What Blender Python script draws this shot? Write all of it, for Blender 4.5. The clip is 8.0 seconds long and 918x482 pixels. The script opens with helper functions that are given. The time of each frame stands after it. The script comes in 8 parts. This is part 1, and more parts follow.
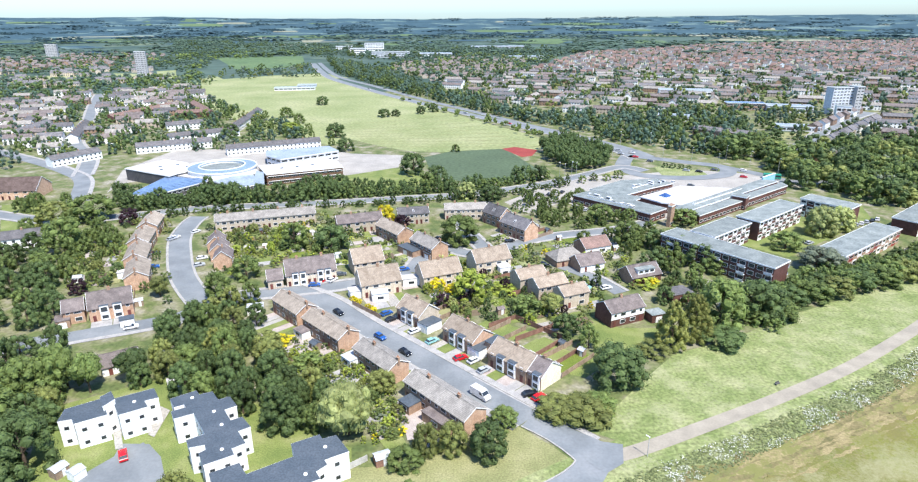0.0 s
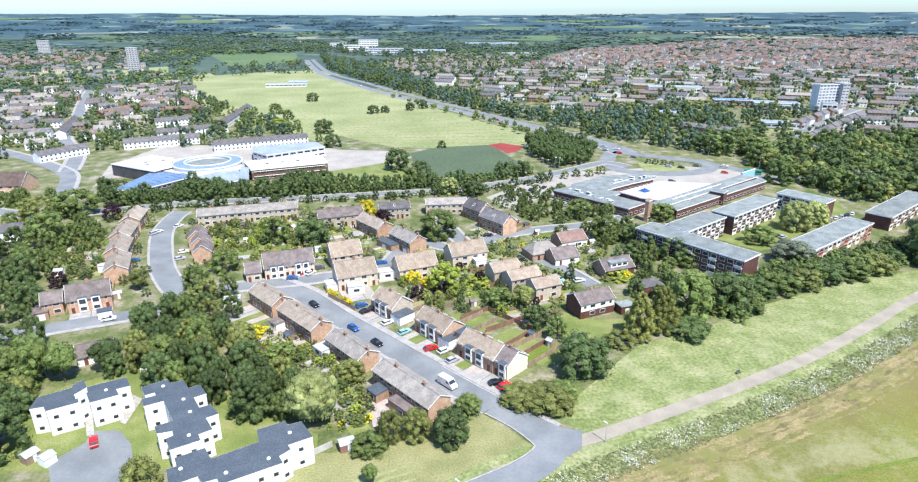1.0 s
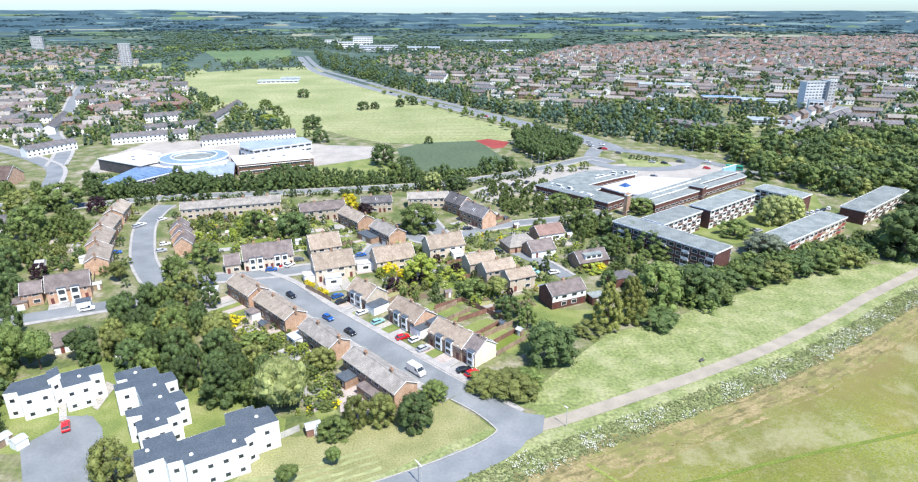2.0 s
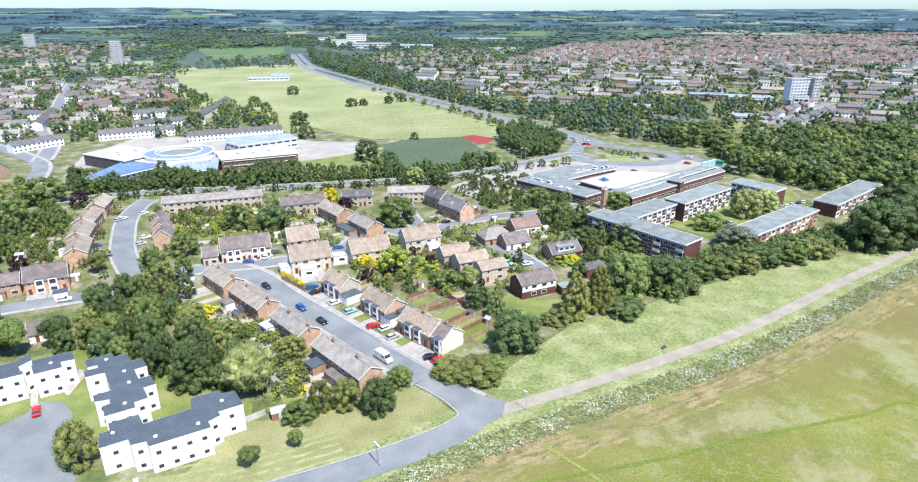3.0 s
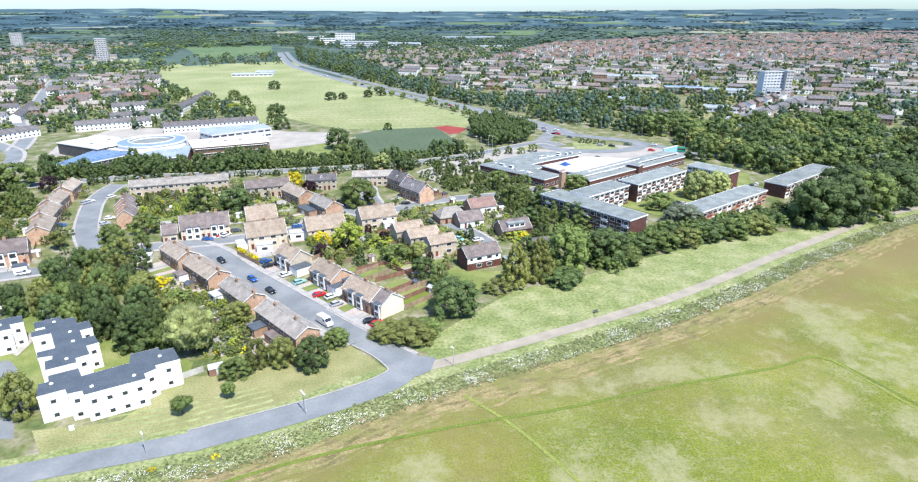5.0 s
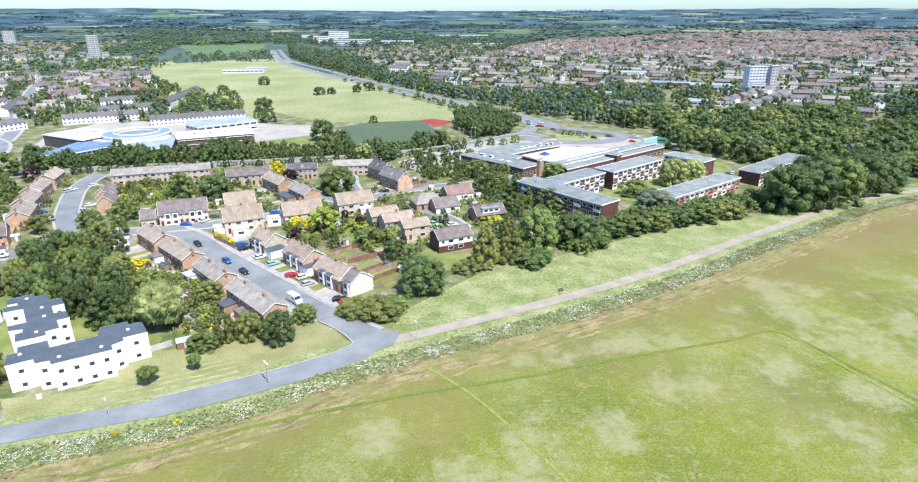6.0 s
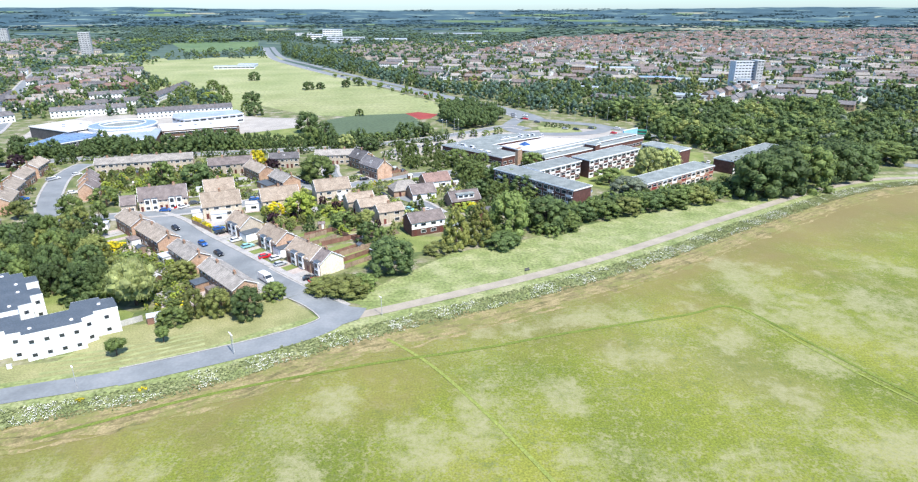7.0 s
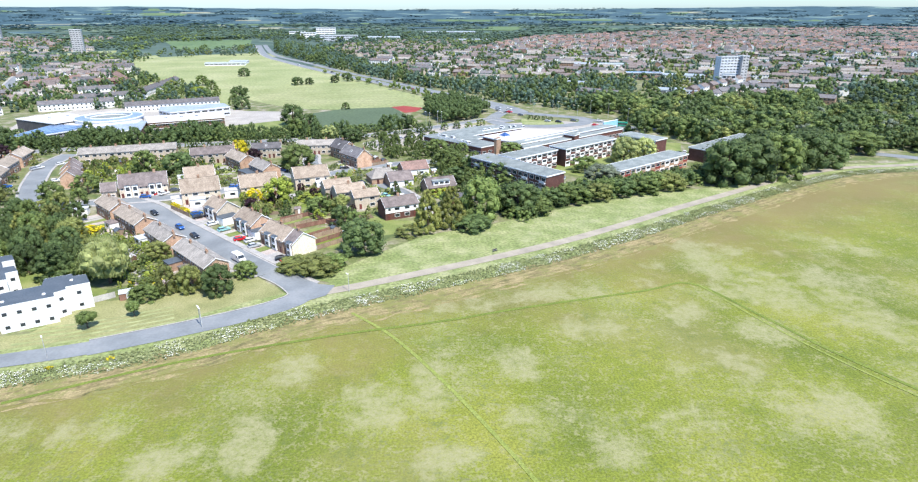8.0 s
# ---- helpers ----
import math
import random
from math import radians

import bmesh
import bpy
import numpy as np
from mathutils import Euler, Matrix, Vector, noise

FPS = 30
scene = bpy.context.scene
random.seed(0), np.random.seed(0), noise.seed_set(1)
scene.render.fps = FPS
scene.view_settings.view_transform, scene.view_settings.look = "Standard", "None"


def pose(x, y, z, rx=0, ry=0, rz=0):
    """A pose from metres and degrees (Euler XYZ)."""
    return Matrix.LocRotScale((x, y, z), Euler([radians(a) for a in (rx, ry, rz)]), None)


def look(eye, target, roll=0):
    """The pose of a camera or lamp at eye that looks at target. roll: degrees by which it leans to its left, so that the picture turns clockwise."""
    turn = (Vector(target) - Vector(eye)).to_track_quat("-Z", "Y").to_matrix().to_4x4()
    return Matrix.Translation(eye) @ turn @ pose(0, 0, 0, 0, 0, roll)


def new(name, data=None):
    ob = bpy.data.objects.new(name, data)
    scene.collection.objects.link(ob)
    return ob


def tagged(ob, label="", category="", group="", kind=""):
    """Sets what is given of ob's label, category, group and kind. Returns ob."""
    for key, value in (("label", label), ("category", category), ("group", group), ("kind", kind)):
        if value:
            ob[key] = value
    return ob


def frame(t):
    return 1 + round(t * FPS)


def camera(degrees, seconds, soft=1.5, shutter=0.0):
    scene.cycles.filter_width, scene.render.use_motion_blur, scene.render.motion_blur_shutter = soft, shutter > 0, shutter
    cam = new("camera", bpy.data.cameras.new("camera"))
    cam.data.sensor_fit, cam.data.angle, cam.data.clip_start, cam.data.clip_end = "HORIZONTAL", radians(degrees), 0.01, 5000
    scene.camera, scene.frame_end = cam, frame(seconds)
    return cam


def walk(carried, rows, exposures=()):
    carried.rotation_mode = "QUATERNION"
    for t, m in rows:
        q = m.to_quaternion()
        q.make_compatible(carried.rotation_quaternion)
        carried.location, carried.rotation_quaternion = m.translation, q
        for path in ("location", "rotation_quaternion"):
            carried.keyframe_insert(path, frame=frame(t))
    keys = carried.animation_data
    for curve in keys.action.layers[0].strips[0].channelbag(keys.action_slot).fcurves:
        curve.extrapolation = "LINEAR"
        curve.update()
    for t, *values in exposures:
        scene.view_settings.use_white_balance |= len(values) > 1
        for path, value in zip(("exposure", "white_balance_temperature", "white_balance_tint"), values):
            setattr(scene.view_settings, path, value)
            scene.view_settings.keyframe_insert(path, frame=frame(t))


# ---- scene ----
cam = camera(73.7, 8.0, soft=1.2)
PATH = [
    (0, (2.696, 0.312, 90.734), (2.671, 2.562, 89.900), -0.2),
    (0.5, (6.383, -1.399, 90.643), (6.364, 0.848, 89.804), -0.1),
    (1, (10.328, -3.216, 90.650), (10.315, -0.970, 89.806), -0.1),
    (1.5, (13.944, -5.020, 90.306), (13.936, -2.774, 89.458), -0),
    (3, (26.000, -10.944, 88.954), (26.010, -8.702, 88.096), 0.1),
    (3.5, (29.926, -13.194, 87.917), (29.941, -10.952, 87.059), 0.1),
    (4, (34.170, -15.554, 85.918), (34.189, -13.312, 85.063), 0),
    (4.5, (38.009, -18.221, 84.608), (38.032, -15.978, 83.754), 0),
    (6, (50.692, -26.815, 78.790), (50.731, -24.572, 77.936), 0),
    (6.5, (54.840, -29.734, 76.866), (54.884, -27.491, 76.013), 0),
    (7, (59.359, -33.074, 75.017), (59.408, -30.833, 74.162), 0),
    (7.5, (63.161, -36.043, 73.175), (63.217, -33.802, 72.320), 0),
    (8, (67.804, -39.688, 71.304), (67.865, -37.446, 70.448), 0),
]
walk(cam, [(t, look(eye, target, roll)) for t, eye, target, roll in PATH])

# ---- world, sun, exposure ----
SUN_AZ, SUN_EL = 145.0, 60.0
sun_way = Vector((math.sin(radians(SUN_AZ)) * math.cos(radians(SUN_EL)), math.cos(radians(SUN_AZ)) * math.cos(radians(SUN_EL)), math.sin(radians(SUN_EL))))
world = bpy.data.worlds.new("world")
scene.world = world
world.use_nodes = True
sky = world.node_tree.nodes.new("ShaderNodeTexSky")
sky.sky_type, sky.sun_disc = "NISHITA", False
sky.sun_elevation, sky.sun_rotation = radians(SUN_EL), radians(SUN_AZ)
sky.air_density, sky.dust_density, sky.ozone_density = 1.0, 0.55, 3.0
cool = world.node_tree.nodes.new("ShaderNodeMix")
cool.data_type, cool.blend_type = "RGBA", "MULTIPLY"
cool.inputs[0].default_value, cool.inputs[7].default_value = 1.0, (0.66, 0.84, 1.05, 1)
world.node_tree.links.new(sky.outputs[0], cool.inputs[6])
world.node_tree.links.new(cool.outputs[2], world.node_tree.nodes["Background"].inputs[0])
world.node_tree.nodes["Background"].inputs[1].default_value = 0.15
sun_data = bpy.data.lights.new("sun", "SUN")
sun_data.energy, sun_data.angle, sun_data.color = 4.8, radians(0.6), (1.0, 0.955, 0.885)
sun = new("sun", sun_data)
sun.matrix_world = look(sun_way * 300, (0, 0, 0))
scene.view_settings.exposure = 0.74


# ---- materials ----
def mat(name, *cols, rough=0.85, scale=0.4, fine=6.0, bump=0.25, metal=0.0, spec=0.3, vary=0.0, island=0.0, trans=0.0, contrast=0.18, space="world", fine_range=(0.72, 1.25)):
    """Mixes its colours by a coarse and a fine noise; vary and island shift the brightness per object and per loose piece."""
    m = bpy.data.materials.new(name)
    m.use_nodes = True
    nt = m.node_tree
    N, Lk = nt.nodes, nt.links.new
    b = N["Principled BSDF"]
    geo = N.new("ShaderNodeNewGeometry")
    where = geo.outputs["Position"] if space == "world" else N.new("ShaderNodeTexCoord").outputs["Object"]
    n1, n2 = N.new("ShaderNodeTexNoise"), N.new("ShaderNodeTexNoise")
    for n, s, d in ((n1, scale, 4), (n2, fine, 3)):
        n.inputs["Scale"].default_value, n.inputs["Detail"].default_value = s, d
        Lk(where, n.inputs["Vector"])
    ramp = N.new("ShaderNodeValToRGB")
    els = ramp.color_ramp.elements
    while len(els) < len(cols):
        els.new(0.5)
    for i, c in enumerate(cols):
        els[i].position = 0.5 - contrast + 2 * contrast * i / max(1, len(cols) - 1)
        els[i].color = (*c, 1)
    Lk(n1.outputs["Fac"], ramp.inputs[0])
    mul = N.new("ShaderNodeMix")
    mul.data_type, mul.blend_type = "RGBA", "MULTIPLY"
    mul.inputs[0].default_value = 1
    Lk(ramp.outputs[0], mul.inputs[6])
    lift = N.new("ShaderNodeMapRange")
    lift.inputs[1].default_value, lift.inputs[2].default_value, lift.inputs[3].default_value, lift.inputs[4].default_value = 0.3, 0.7, *fine_range
    Lk(n2.outputs["Fac"], lift.inputs[0])
    value = lift.outputs[0]
    for amount, source in ((vary, "object"), (island, "island")):
        if amount:
            out = N.new("ShaderNodeObjectInfo").outputs["Random"] if source == "object" else geo.outputs["Random Per Island"]
            r = N.new("ShaderNodeMapRange")
            r.inputs[3].default_value, r.inputs[4].default_value = 1 - amount, 1 + amount
            Lk(out, r.inputs[0])
            t = N.new("ShaderNodeMath")
            t.operation = "MULTIPLY"
            Lk(value, t.inputs[0]), Lk(r.outputs[0], t.inputs[1])
            value = t.outputs[0]
    Lk(value, mul.inputs[7])
    Lk(mul.outputs[2], b.inputs["Base Color"])
    b.inputs["Roughness"].default_value, b.inputs["Metallic"].default_value, b.inputs["Specular IOR Level"].default_value = rough, metal, spec
    if bump:
        bp = N.new("ShaderNodeBump")
        bp.inputs["Strength"].default_value, bp.inputs["Distance"].default_value = bump, 0.1
        Lk(n2.outputs["Fac"], bp.inputs["Height"])
        Lk(bp.outputs[0], b.inputs["Normal"])
    if trans:
        tr, mix = N.new("ShaderNodeBsdfTranslucent"), N.new("ShaderNodeMixShader")
        Lk(mul.outputs[2], tr.inputs[0])
        mix.inputs[0].default_value = trans
        Lk(b.outputs[0], mix.inputs[1]), Lk(tr.outputs[0], mix.inputs[2])
        Lk(mix.outputs[0], N["Material Output"].inputs[0])
    return m


def coursed(m, w, h, joint, dark=0.7):
    """Adds rows of tiles or bricks of w by h metres to a material, in the object's own axes."""
    nt = m.node_tree
    N, Lk = nt.nodes, nt.links.new
    b = N["Principled BSDF"]
    tex = N.new("ShaderNodeTexBrick")
    tex.inputs["Scale"].default_value, tex.inputs["Brick Width"].default_value, tex.inputs["Row Height"].default_value = 1, w, h
    tex.inputs["Mortar Size"].default_value = joint
    tex.inputs["Color1"].default_value, tex.inputs["Color2"].default_value, tex.inputs["Mortar"].default_value = (1, 1, 1, 1), (0.8, 0.8, 0.8, 1), (dark, dark, dark, 1)
    Lk(N.new("ShaderNodeTexCoord").outputs["Object"], tex.inputs["Vector"])
    old = b.inputs["Base Color"].links[0].from_socket
    mul = N.new("ShaderNodeMix")
    mul.data_type, mul.blend_type = "RGBA", "MULTIPLY"
    mul.inputs[0].default_value = 1
    Lk(old, mul.inputs[6]), Lk(tex.outputs["Color"], mul.inputs[7])
    Lk(mul.outputs[2], b.inputs["Base Color"])
    return m


def patched(m, colour, scale=0.07, low=0.55, high=0.62, rag=0.55, amount=0.85):
    """Lays ragged patches of a second colour over a material: a coarse noise broken up by a fine one."""
    nt = m.node_tree
    N, Lk = nt.nodes, nt.links.new
    b = N["Principled BSDF"]
    geo = N.new("ShaderNodeNewGeometry")
    a, f = N.new("ShaderNodeTexNoise"), N.new("ShaderNodeTexNoise")
    a.inputs["Scale"].default_value, a.inputs["Detail"].default_value, a.inputs["Roughness"].default_value = scale, 6, 0.6
    f.inputs["Scale"].default_value, f.inputs["Detail"].default_value, f.inputs["Roughness"].default_value = 1.3, 5, 0.7
    Lk(geo.outputs["Position"], a.inputs["Vector"]), Lk(geo.outputs["Position"], f.inputs["Vector"])
    mul = N.new("ShaderNodeMath")
    mul.operation = "MULTIPLY_ADD"
    mul.inputs[1].default_value, mul.inputs[2].default_value = rag, -rag / 2
    Lk(f.outputs["Fac"], mul.inputs[0])
    add = N.new("ShaderNodeMath")
    add.operation = "ADD"
    Lk(a.outputs["Fac"], add.inputs[0]), Lk(mul.outputs[0], add.inputs[1])
    r = N.new("ShaderNodeMapRange")
    r.inputs[1].default_value, r.inputs[2].default_value, r.inputs[4].default_value = low, high, amount
    Lk(add.outputs[0], r.inputs[0])
    old = b.inputs["Base Color"].links[0].from_socket
    mix = N.new("ShaderNodeMix")
    mix.data_type = "RGBA"
    Lk(r.outputs[0], mix.inputs[0]), Lk(old, mix.inputs[6])
    mix.inputs[7].default_value = (*colour, 1)
    Lk(mix.outputs[2], b.inputs["Base Color"])
    return m


def edged(m, colour, near, far, amount):
    """Blends a colour in towards the long straight side of the meadow, broken up by noise."""
    nt = m.node_tree
    N, Lk = nt.nodes, nt.links.new
    b = N["Principled BSDF"]
    geo = N.new("ShaderNodeNewGeometry")
    dot = N.new("ShaderNodeVectorMath")
    dot.operation = "DOT_PRODUCT"
    dot.inputs[1].default_value = (0.372, -0.746, 0)
    Lk(geo.outputs["Position"], dot.inputs[0])
    n = N.new("ShaderNodeTexNoise")
    n.inputs["Scale"].default_value, n.inputs["Detail"].default_value, n.inputs["Roughness"].default_value = 0.05, 7, 0.65
    Lk(geo.outputs["Position"], n.inputs["Vector"])
    add = N.new("ShaderNodeMath")
    add.operation = "MULTIPLY_ADD"
    add.inputs[1].default_value = 70.0
    Lk(n.outputs["Fac"], add.inputs[0]), Lk(dot.outputs["Value"], add.inputs[2])
    r = N.new("ShaderNodeMapRange")
    base = 0.446 * -60 - 0.895 * 53 + 35.0
    r.inputs[1].default_value, r.inputs[2].default_value, r.inputs[3].default_value, r.inputs[4].default_value = near + base, far + base, amount, 0.0
    Lk(add.outputs[0], r.inputs[0])
    old = b.inputs["Base Color"].links[0].from_socket
    mix = N.new("ShaderNodeMix")
    mix.data_type = "RGBA"
    Lk(r.outputs[0], mix.inputs[0]), Lk(old, mix.inputs[6])
    mix.inputs[7].default_value = (*colour, 1)
    Lk(mix.outputs[2], b.inputs["Base Color"])
    return m


GRASS_TOWN = mat("town_ground", (0.075, 0.105, 0.035), (0.12, 0.145, 0.05), (0.19, 0.185, 0.105), (0.29, 0.27, 0.21), scale=0.13, fine=0.9)
# Far land is tinted blue-green, some distance haze painted into it.
LAND = mat("hazed_countryside", (0.042, 0.075, 0.058), (0.058, 0.094, 0.072), (0.085, 0.122, 0.09), scale=0.006, fine=0.03, bump=0)
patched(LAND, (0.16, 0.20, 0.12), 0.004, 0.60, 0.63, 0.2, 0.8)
MEADOW = mat("meadow_grass", (0.102, 0.132, 0.016), (0.149, 0.176, 0.022), (0.2, 0.21, 0.036), scale=0.03, fine=2.4, bump=0.5, fine_range=(0.66, 1.3))
patched(patched(patched(MEADOW, (0.20, 0.185, 0.07), 0.018, 0.50, 0.62, 0.4, 0.5), (0.25, 0.25, 0.13), 0.05, 0.52, 0.70, 1.1, 0.45), (0.085, 0.12, 0.022), 0.14, 0.58, 0.68, 0.9, 0.45)
patched(patched(MEADOW, (0.275, 0.26, 0.135), 0.32, 0.53, 0.68, 1.0, 0.5), (0.07, 0.1, 0.02), 0.5, 0.57, 0.7, 0.9, 0.4)
edged(MEADOW, (0.178, 0.142, 0.058), 13.0, 42.0, 0.85)
STRAWTRACK = mat("straw_track", (0.225, 0.185, 0.085), (0.30, 0.245, 0.125), scale=0.3, fine=2, bump=0.5)
patched(STRAWTRACK, (0.165, 0.17, 0.05), 0.12, 0.44, 0.58, 0.7, 0.9)
TROD = mat("trodden_grass", (0.175, 0.215, 0.045), (0.21, 0.24, 0.06), scale=0.3, fine=2.5, bump=0.3)
LUSH = mat("lush_grass", (0.11, 0.15, 0.024), (0.145, 0.185, 0.032), scale=0.2, fine=2.5, bump=0.6)
ROUGH = mat("rough_grass", (0.15, 0.19, 0.062), (0.205, 0.24, 0.092), (0.27, 0.285, 0.135), scale=0.14, fine=1.1, bump=1.0, fine_range=(0.6, 1.36))
patched(patched(ROUGH, (0.33, 0.33, 0.19), 0.10, 0.50, 0.64, 0.8, 0.55), (0.12, 0.165, 0.05), 0.16, 0.56, 0.66, 0.9, 0.6)
DRY = mat("dry_grass", (0.12, 0.11, 0.045), (0.175, 0.148, 0.065), (0.25, 0.2, 0.1), scale=0.3, fine=1.5, bump=0.8)
patched(DRY, (0.15, 0.17, 0.05), 0.12, 0.52, 0.66, 0.8, 0.6)
MOWN = mat("mown_grass", (0.185, 0.195, 0.08), (0.235, 0.235, 0.105), (0.28, 0.27, 0.135), scale=0.12, fine=2.5, bump=0.4)
LAWN = mat("lawn", (0.125, 0.165, 0.045), (0.17, 0.205, 0.06), (0.225, 0.24, 0.095), scale=0.15, fine=3, bump=0.4)
FIELD = mat("playing_field_grass", (0.20, 0.235, 0.095), (0.25, 0.275, 0.125), (0.30, 0.31, 0.16), scale=0.02, fine=0.4)
PITCH = mat("artificial_turf", (0.07, 0.10, 0.055), (0.085, 0.12, 0.065), scale=0.03, fine=0.5, bump=0.1)
TRACK = mat("red_running_surface", (0.23, 0.04, 0.035), (0.28, 0.055, 0.045), scale=0.1, bump=0.1)
CROP = mat("crop_field", (0.085, 0.14, 0.06), (0.115, 0.17, 0.07), scale=0.01, fine=0.1, bump=0)
STRAW = mat("ripe_field", (0.22, 0.23, 0.16), (0.28, 0.275, 0.19), scale=0.01, fine=0.1, bump=0)
ASPHALT = mat("asphalt", (0.155, 0.17, 0.18), (0.188, 0.205, 0.215), (0.225, 0.238, 0.246), scale=0.12, fine=1.5, bump=0.04, rough=0.8, fine_range=(0.92, 1.07))
PATHTAR = mat("worn_path_asphalt", (0.255, 0.228, 0.185), (0.30, 0.268, 0.215), (0.34, 0.305, 0.245), scale=0.2, fine=2, bump=0.05, fine_range=(0.92, 1.07))
KERB = mat("pale_kerb_concrete", (0.31, 0.30, 0.28), (0.38, 0.365, 0.34), scale=0.4, fine=3, bump=0.05)
PAVE = mat("concrete_paving", (0.27, 0.265, 0.26), (0.33, 0.32, 0.31), (0.38, 0.37, 0.35), scale=0.4, fine=5, bump=0.15)
DRIVE = mat("block_paving", (0.34, 0.29, 0.265), (0.43, 0.38, 0.35), scale=0.5, fine=5, bump=0.15)
FORECOURT = mat("pale_forecourt", (0.29, 0.275, 0.25), (0.38, 0.355, 0.32), scale=0.1, fine=2, bump=0.1)
WHITE = mat("white_render", (0.78, 0.78, 0.76), (0.84, 0.84, 0.82), scale=0.5, fine=3, bump=0.08, rough=0.7)
CREAM = mat("cream_render", (0.74, 0.68, 0.50), (0.80, 0.74, 0.56), scale=0.5, fine=3, bump=0.08, rough=0.7)
GREYROOF = mat("grey_roof_membrane", (0.066, 0.084, 0.103), (0.09, 0.108, 0.128), scale=0.35, fine=2.5, bump=0.1, rough=0.6)
FLATROOF = mat("weathered_felt_roof", (0.145, 0.168, 0.165), (0.19, 0.215, 0.21), (0.235, 0.26, 0.25), scale=0.25, fine=1.5, bump=0.15, vary=0.15)
RINGROOF = mat("blue_grey_ring_roof", (0.17, 0.24, 0.30), (0.22, 0.29, 0.35), scale=0.2, fine=1, bump=0.05, rough=0.5)
PALEROOF = mat("pale_metal_roof", (0.24, 0.29, 0.34), (0.33, 0.38, 0.42), scale=0.12, fine=0.8, bump=0.05, rough=0.5)
WHITEROOF = mat("white_membrane_roof", (0.46, 0.445, 0.43), (0.55, 0.53, 0.51), scale=0.1, fine=1, bump=0.05, rough=0.6)
BLUEGLASS = mat("solar_panel", (0.10, 0.16, 0.27), (0.16, 0.23, 0.36), scale=0.2, fine=1, bump=0, rough=0.25, spec=0.5)
BLUEDEEP = mat("deep_blue_glazing", (0.03, 0.08, 0.22), (0.05, 0.11, 0.28), scale=0.6, bump=0, rough=0.15, spec=0.5)
SKYBLUE = mat("pale_blue_panel", (0.25, 0.50, 0.66), (0.30, 0.56, 0.70), scale=0.5, bump=0.02, rough=0.5)
TIMBER = mat("brown_timber_cladding", (0.11, 0.065, 0.045), (0.17, 0.10, 0.065), scale=0.4, fine=3, bump=0.2)
DARKCLAD = mat("dark_cladding", (0.06, 0.06, 0.065), (0.10, 0.095, 0.095), scale=0.4, fine=2, bump=0.1)
BRICK_BROWN = coursed(mat("brown_brick", (0.31, 0.20, 0.135), (0.40, 0.265, 0.18), (0.46, 0.315, 0.22), scale=0.7, fine=5, bump=0.2, vary=0.12), 0.23, 0.08, 0.012)
BRICK_ORANGE = coursed(mat("orange_brick", (0.50, 0.31, 0.205), (0.60, 0.39, 0.265), (0.65, 0.45, 0.32), scale=0.7, fine=5, bump=0.2, vary=0.1), 0.23, 0.08, 0.012)
BRICK_YELLOW = coursed(mat("buff_brick", (0.58, 0.49, 0.375), (0.68, 0.58, 0.455), scale=0.7, fine=5, bump=0.2, vary=0.1), 0.23, 0.08, 0.012)
BRICK_DARK = coursed(mat("dark_red_brick", (0.12, 0.055, 0.045), (0.17, 0.08, 0.065), scale=0.7, fine=5, bump=0.2, vary=0.1), 0.23, 0.08, 0.012)
TILE_BROWN = coursed(mat("brown_roof_tiles", (0.31, 0.262, 0.212), (0.39, 0.332, 0.27), (0.46, 0.395, 0.325), scale=0.45, fine=1.6, fine_range=(0.86, 1.12), bump=0.3, vary=0.12), 0.33, 0.34, 0.05, 0.6)
TILE_TAN = coursed(mat("tan_roof_tiles", (0.30, 0.238, 0.182), (0.365, 0.297, 0.23), (0.43, 0.355, 0.28), scale=0.45, fine=1.6, fine_range=(0.84, 1.14), bump=0.3, vary=0.12), 0.33, 0.34, 0.05, 0.6)
TILE_GREY = coursed(mat("grey_roof_tiles", (0.27, 0.25, 0.225), (0.34, 0.315, 0.285), (0.41, 0.38, 0.34), scale=0.45, fine=1.6, fine_range=(0.86, 1.12), bump=0.3, vary=0.12), 0.33, 0.34, 0.05, 0.6)
TILE_PURPLE = coursed(mat("plum_roof_tiles", (0.165, 0.138, 0.132), (0.22, 0.185, 0.175), (0.28, 0.235, 0.22), scale=0.45, fine=1.6, fine_range=(0.86, 1.12), bump=0.3, vary=0.12), 0.33, 0.34, 0.05, 0.6)
TILE_DARK = coursed(mat("dark_brown_roof_tiles", (0.095, 0.066, 0.056), (0.13, 0.092, 0.08), (0.165, 0.12, 0.105), scale=0.45, fine=1.6, fine_range=(0.86, 1.12), bump=0.3, vary=0.12), 0.33, 0.34, 0.05, 0.6)
TILE_SLATE = coursed(mat("dusky_roof_tiles", (0.135, 0.13, 0.136), (0.178, 0.17, 0.175), (0.23, 0.218, 0.22), scale=0.45, fine=1.6, fine_range=(0.86, 1.12), bump=0.3, vary=0.25), 0.33, 0.34, 0.05, 0.6)
TILE_RED = coursed(mat("red_roof_tiles", (0.20, 0.135, 0.115), (0.29, 0.19, 0.16), scale=0.45, fine=3.5, bump=0.3, vary=0.15, island=0.4), 0.33, 0.34, 0.05, 0.6)
UPVC = mat("white_plastic", (0.80, 0.80, 0.80), (0.84, 0.84, 0.83), scale=1, bump=0, rough=0.4)
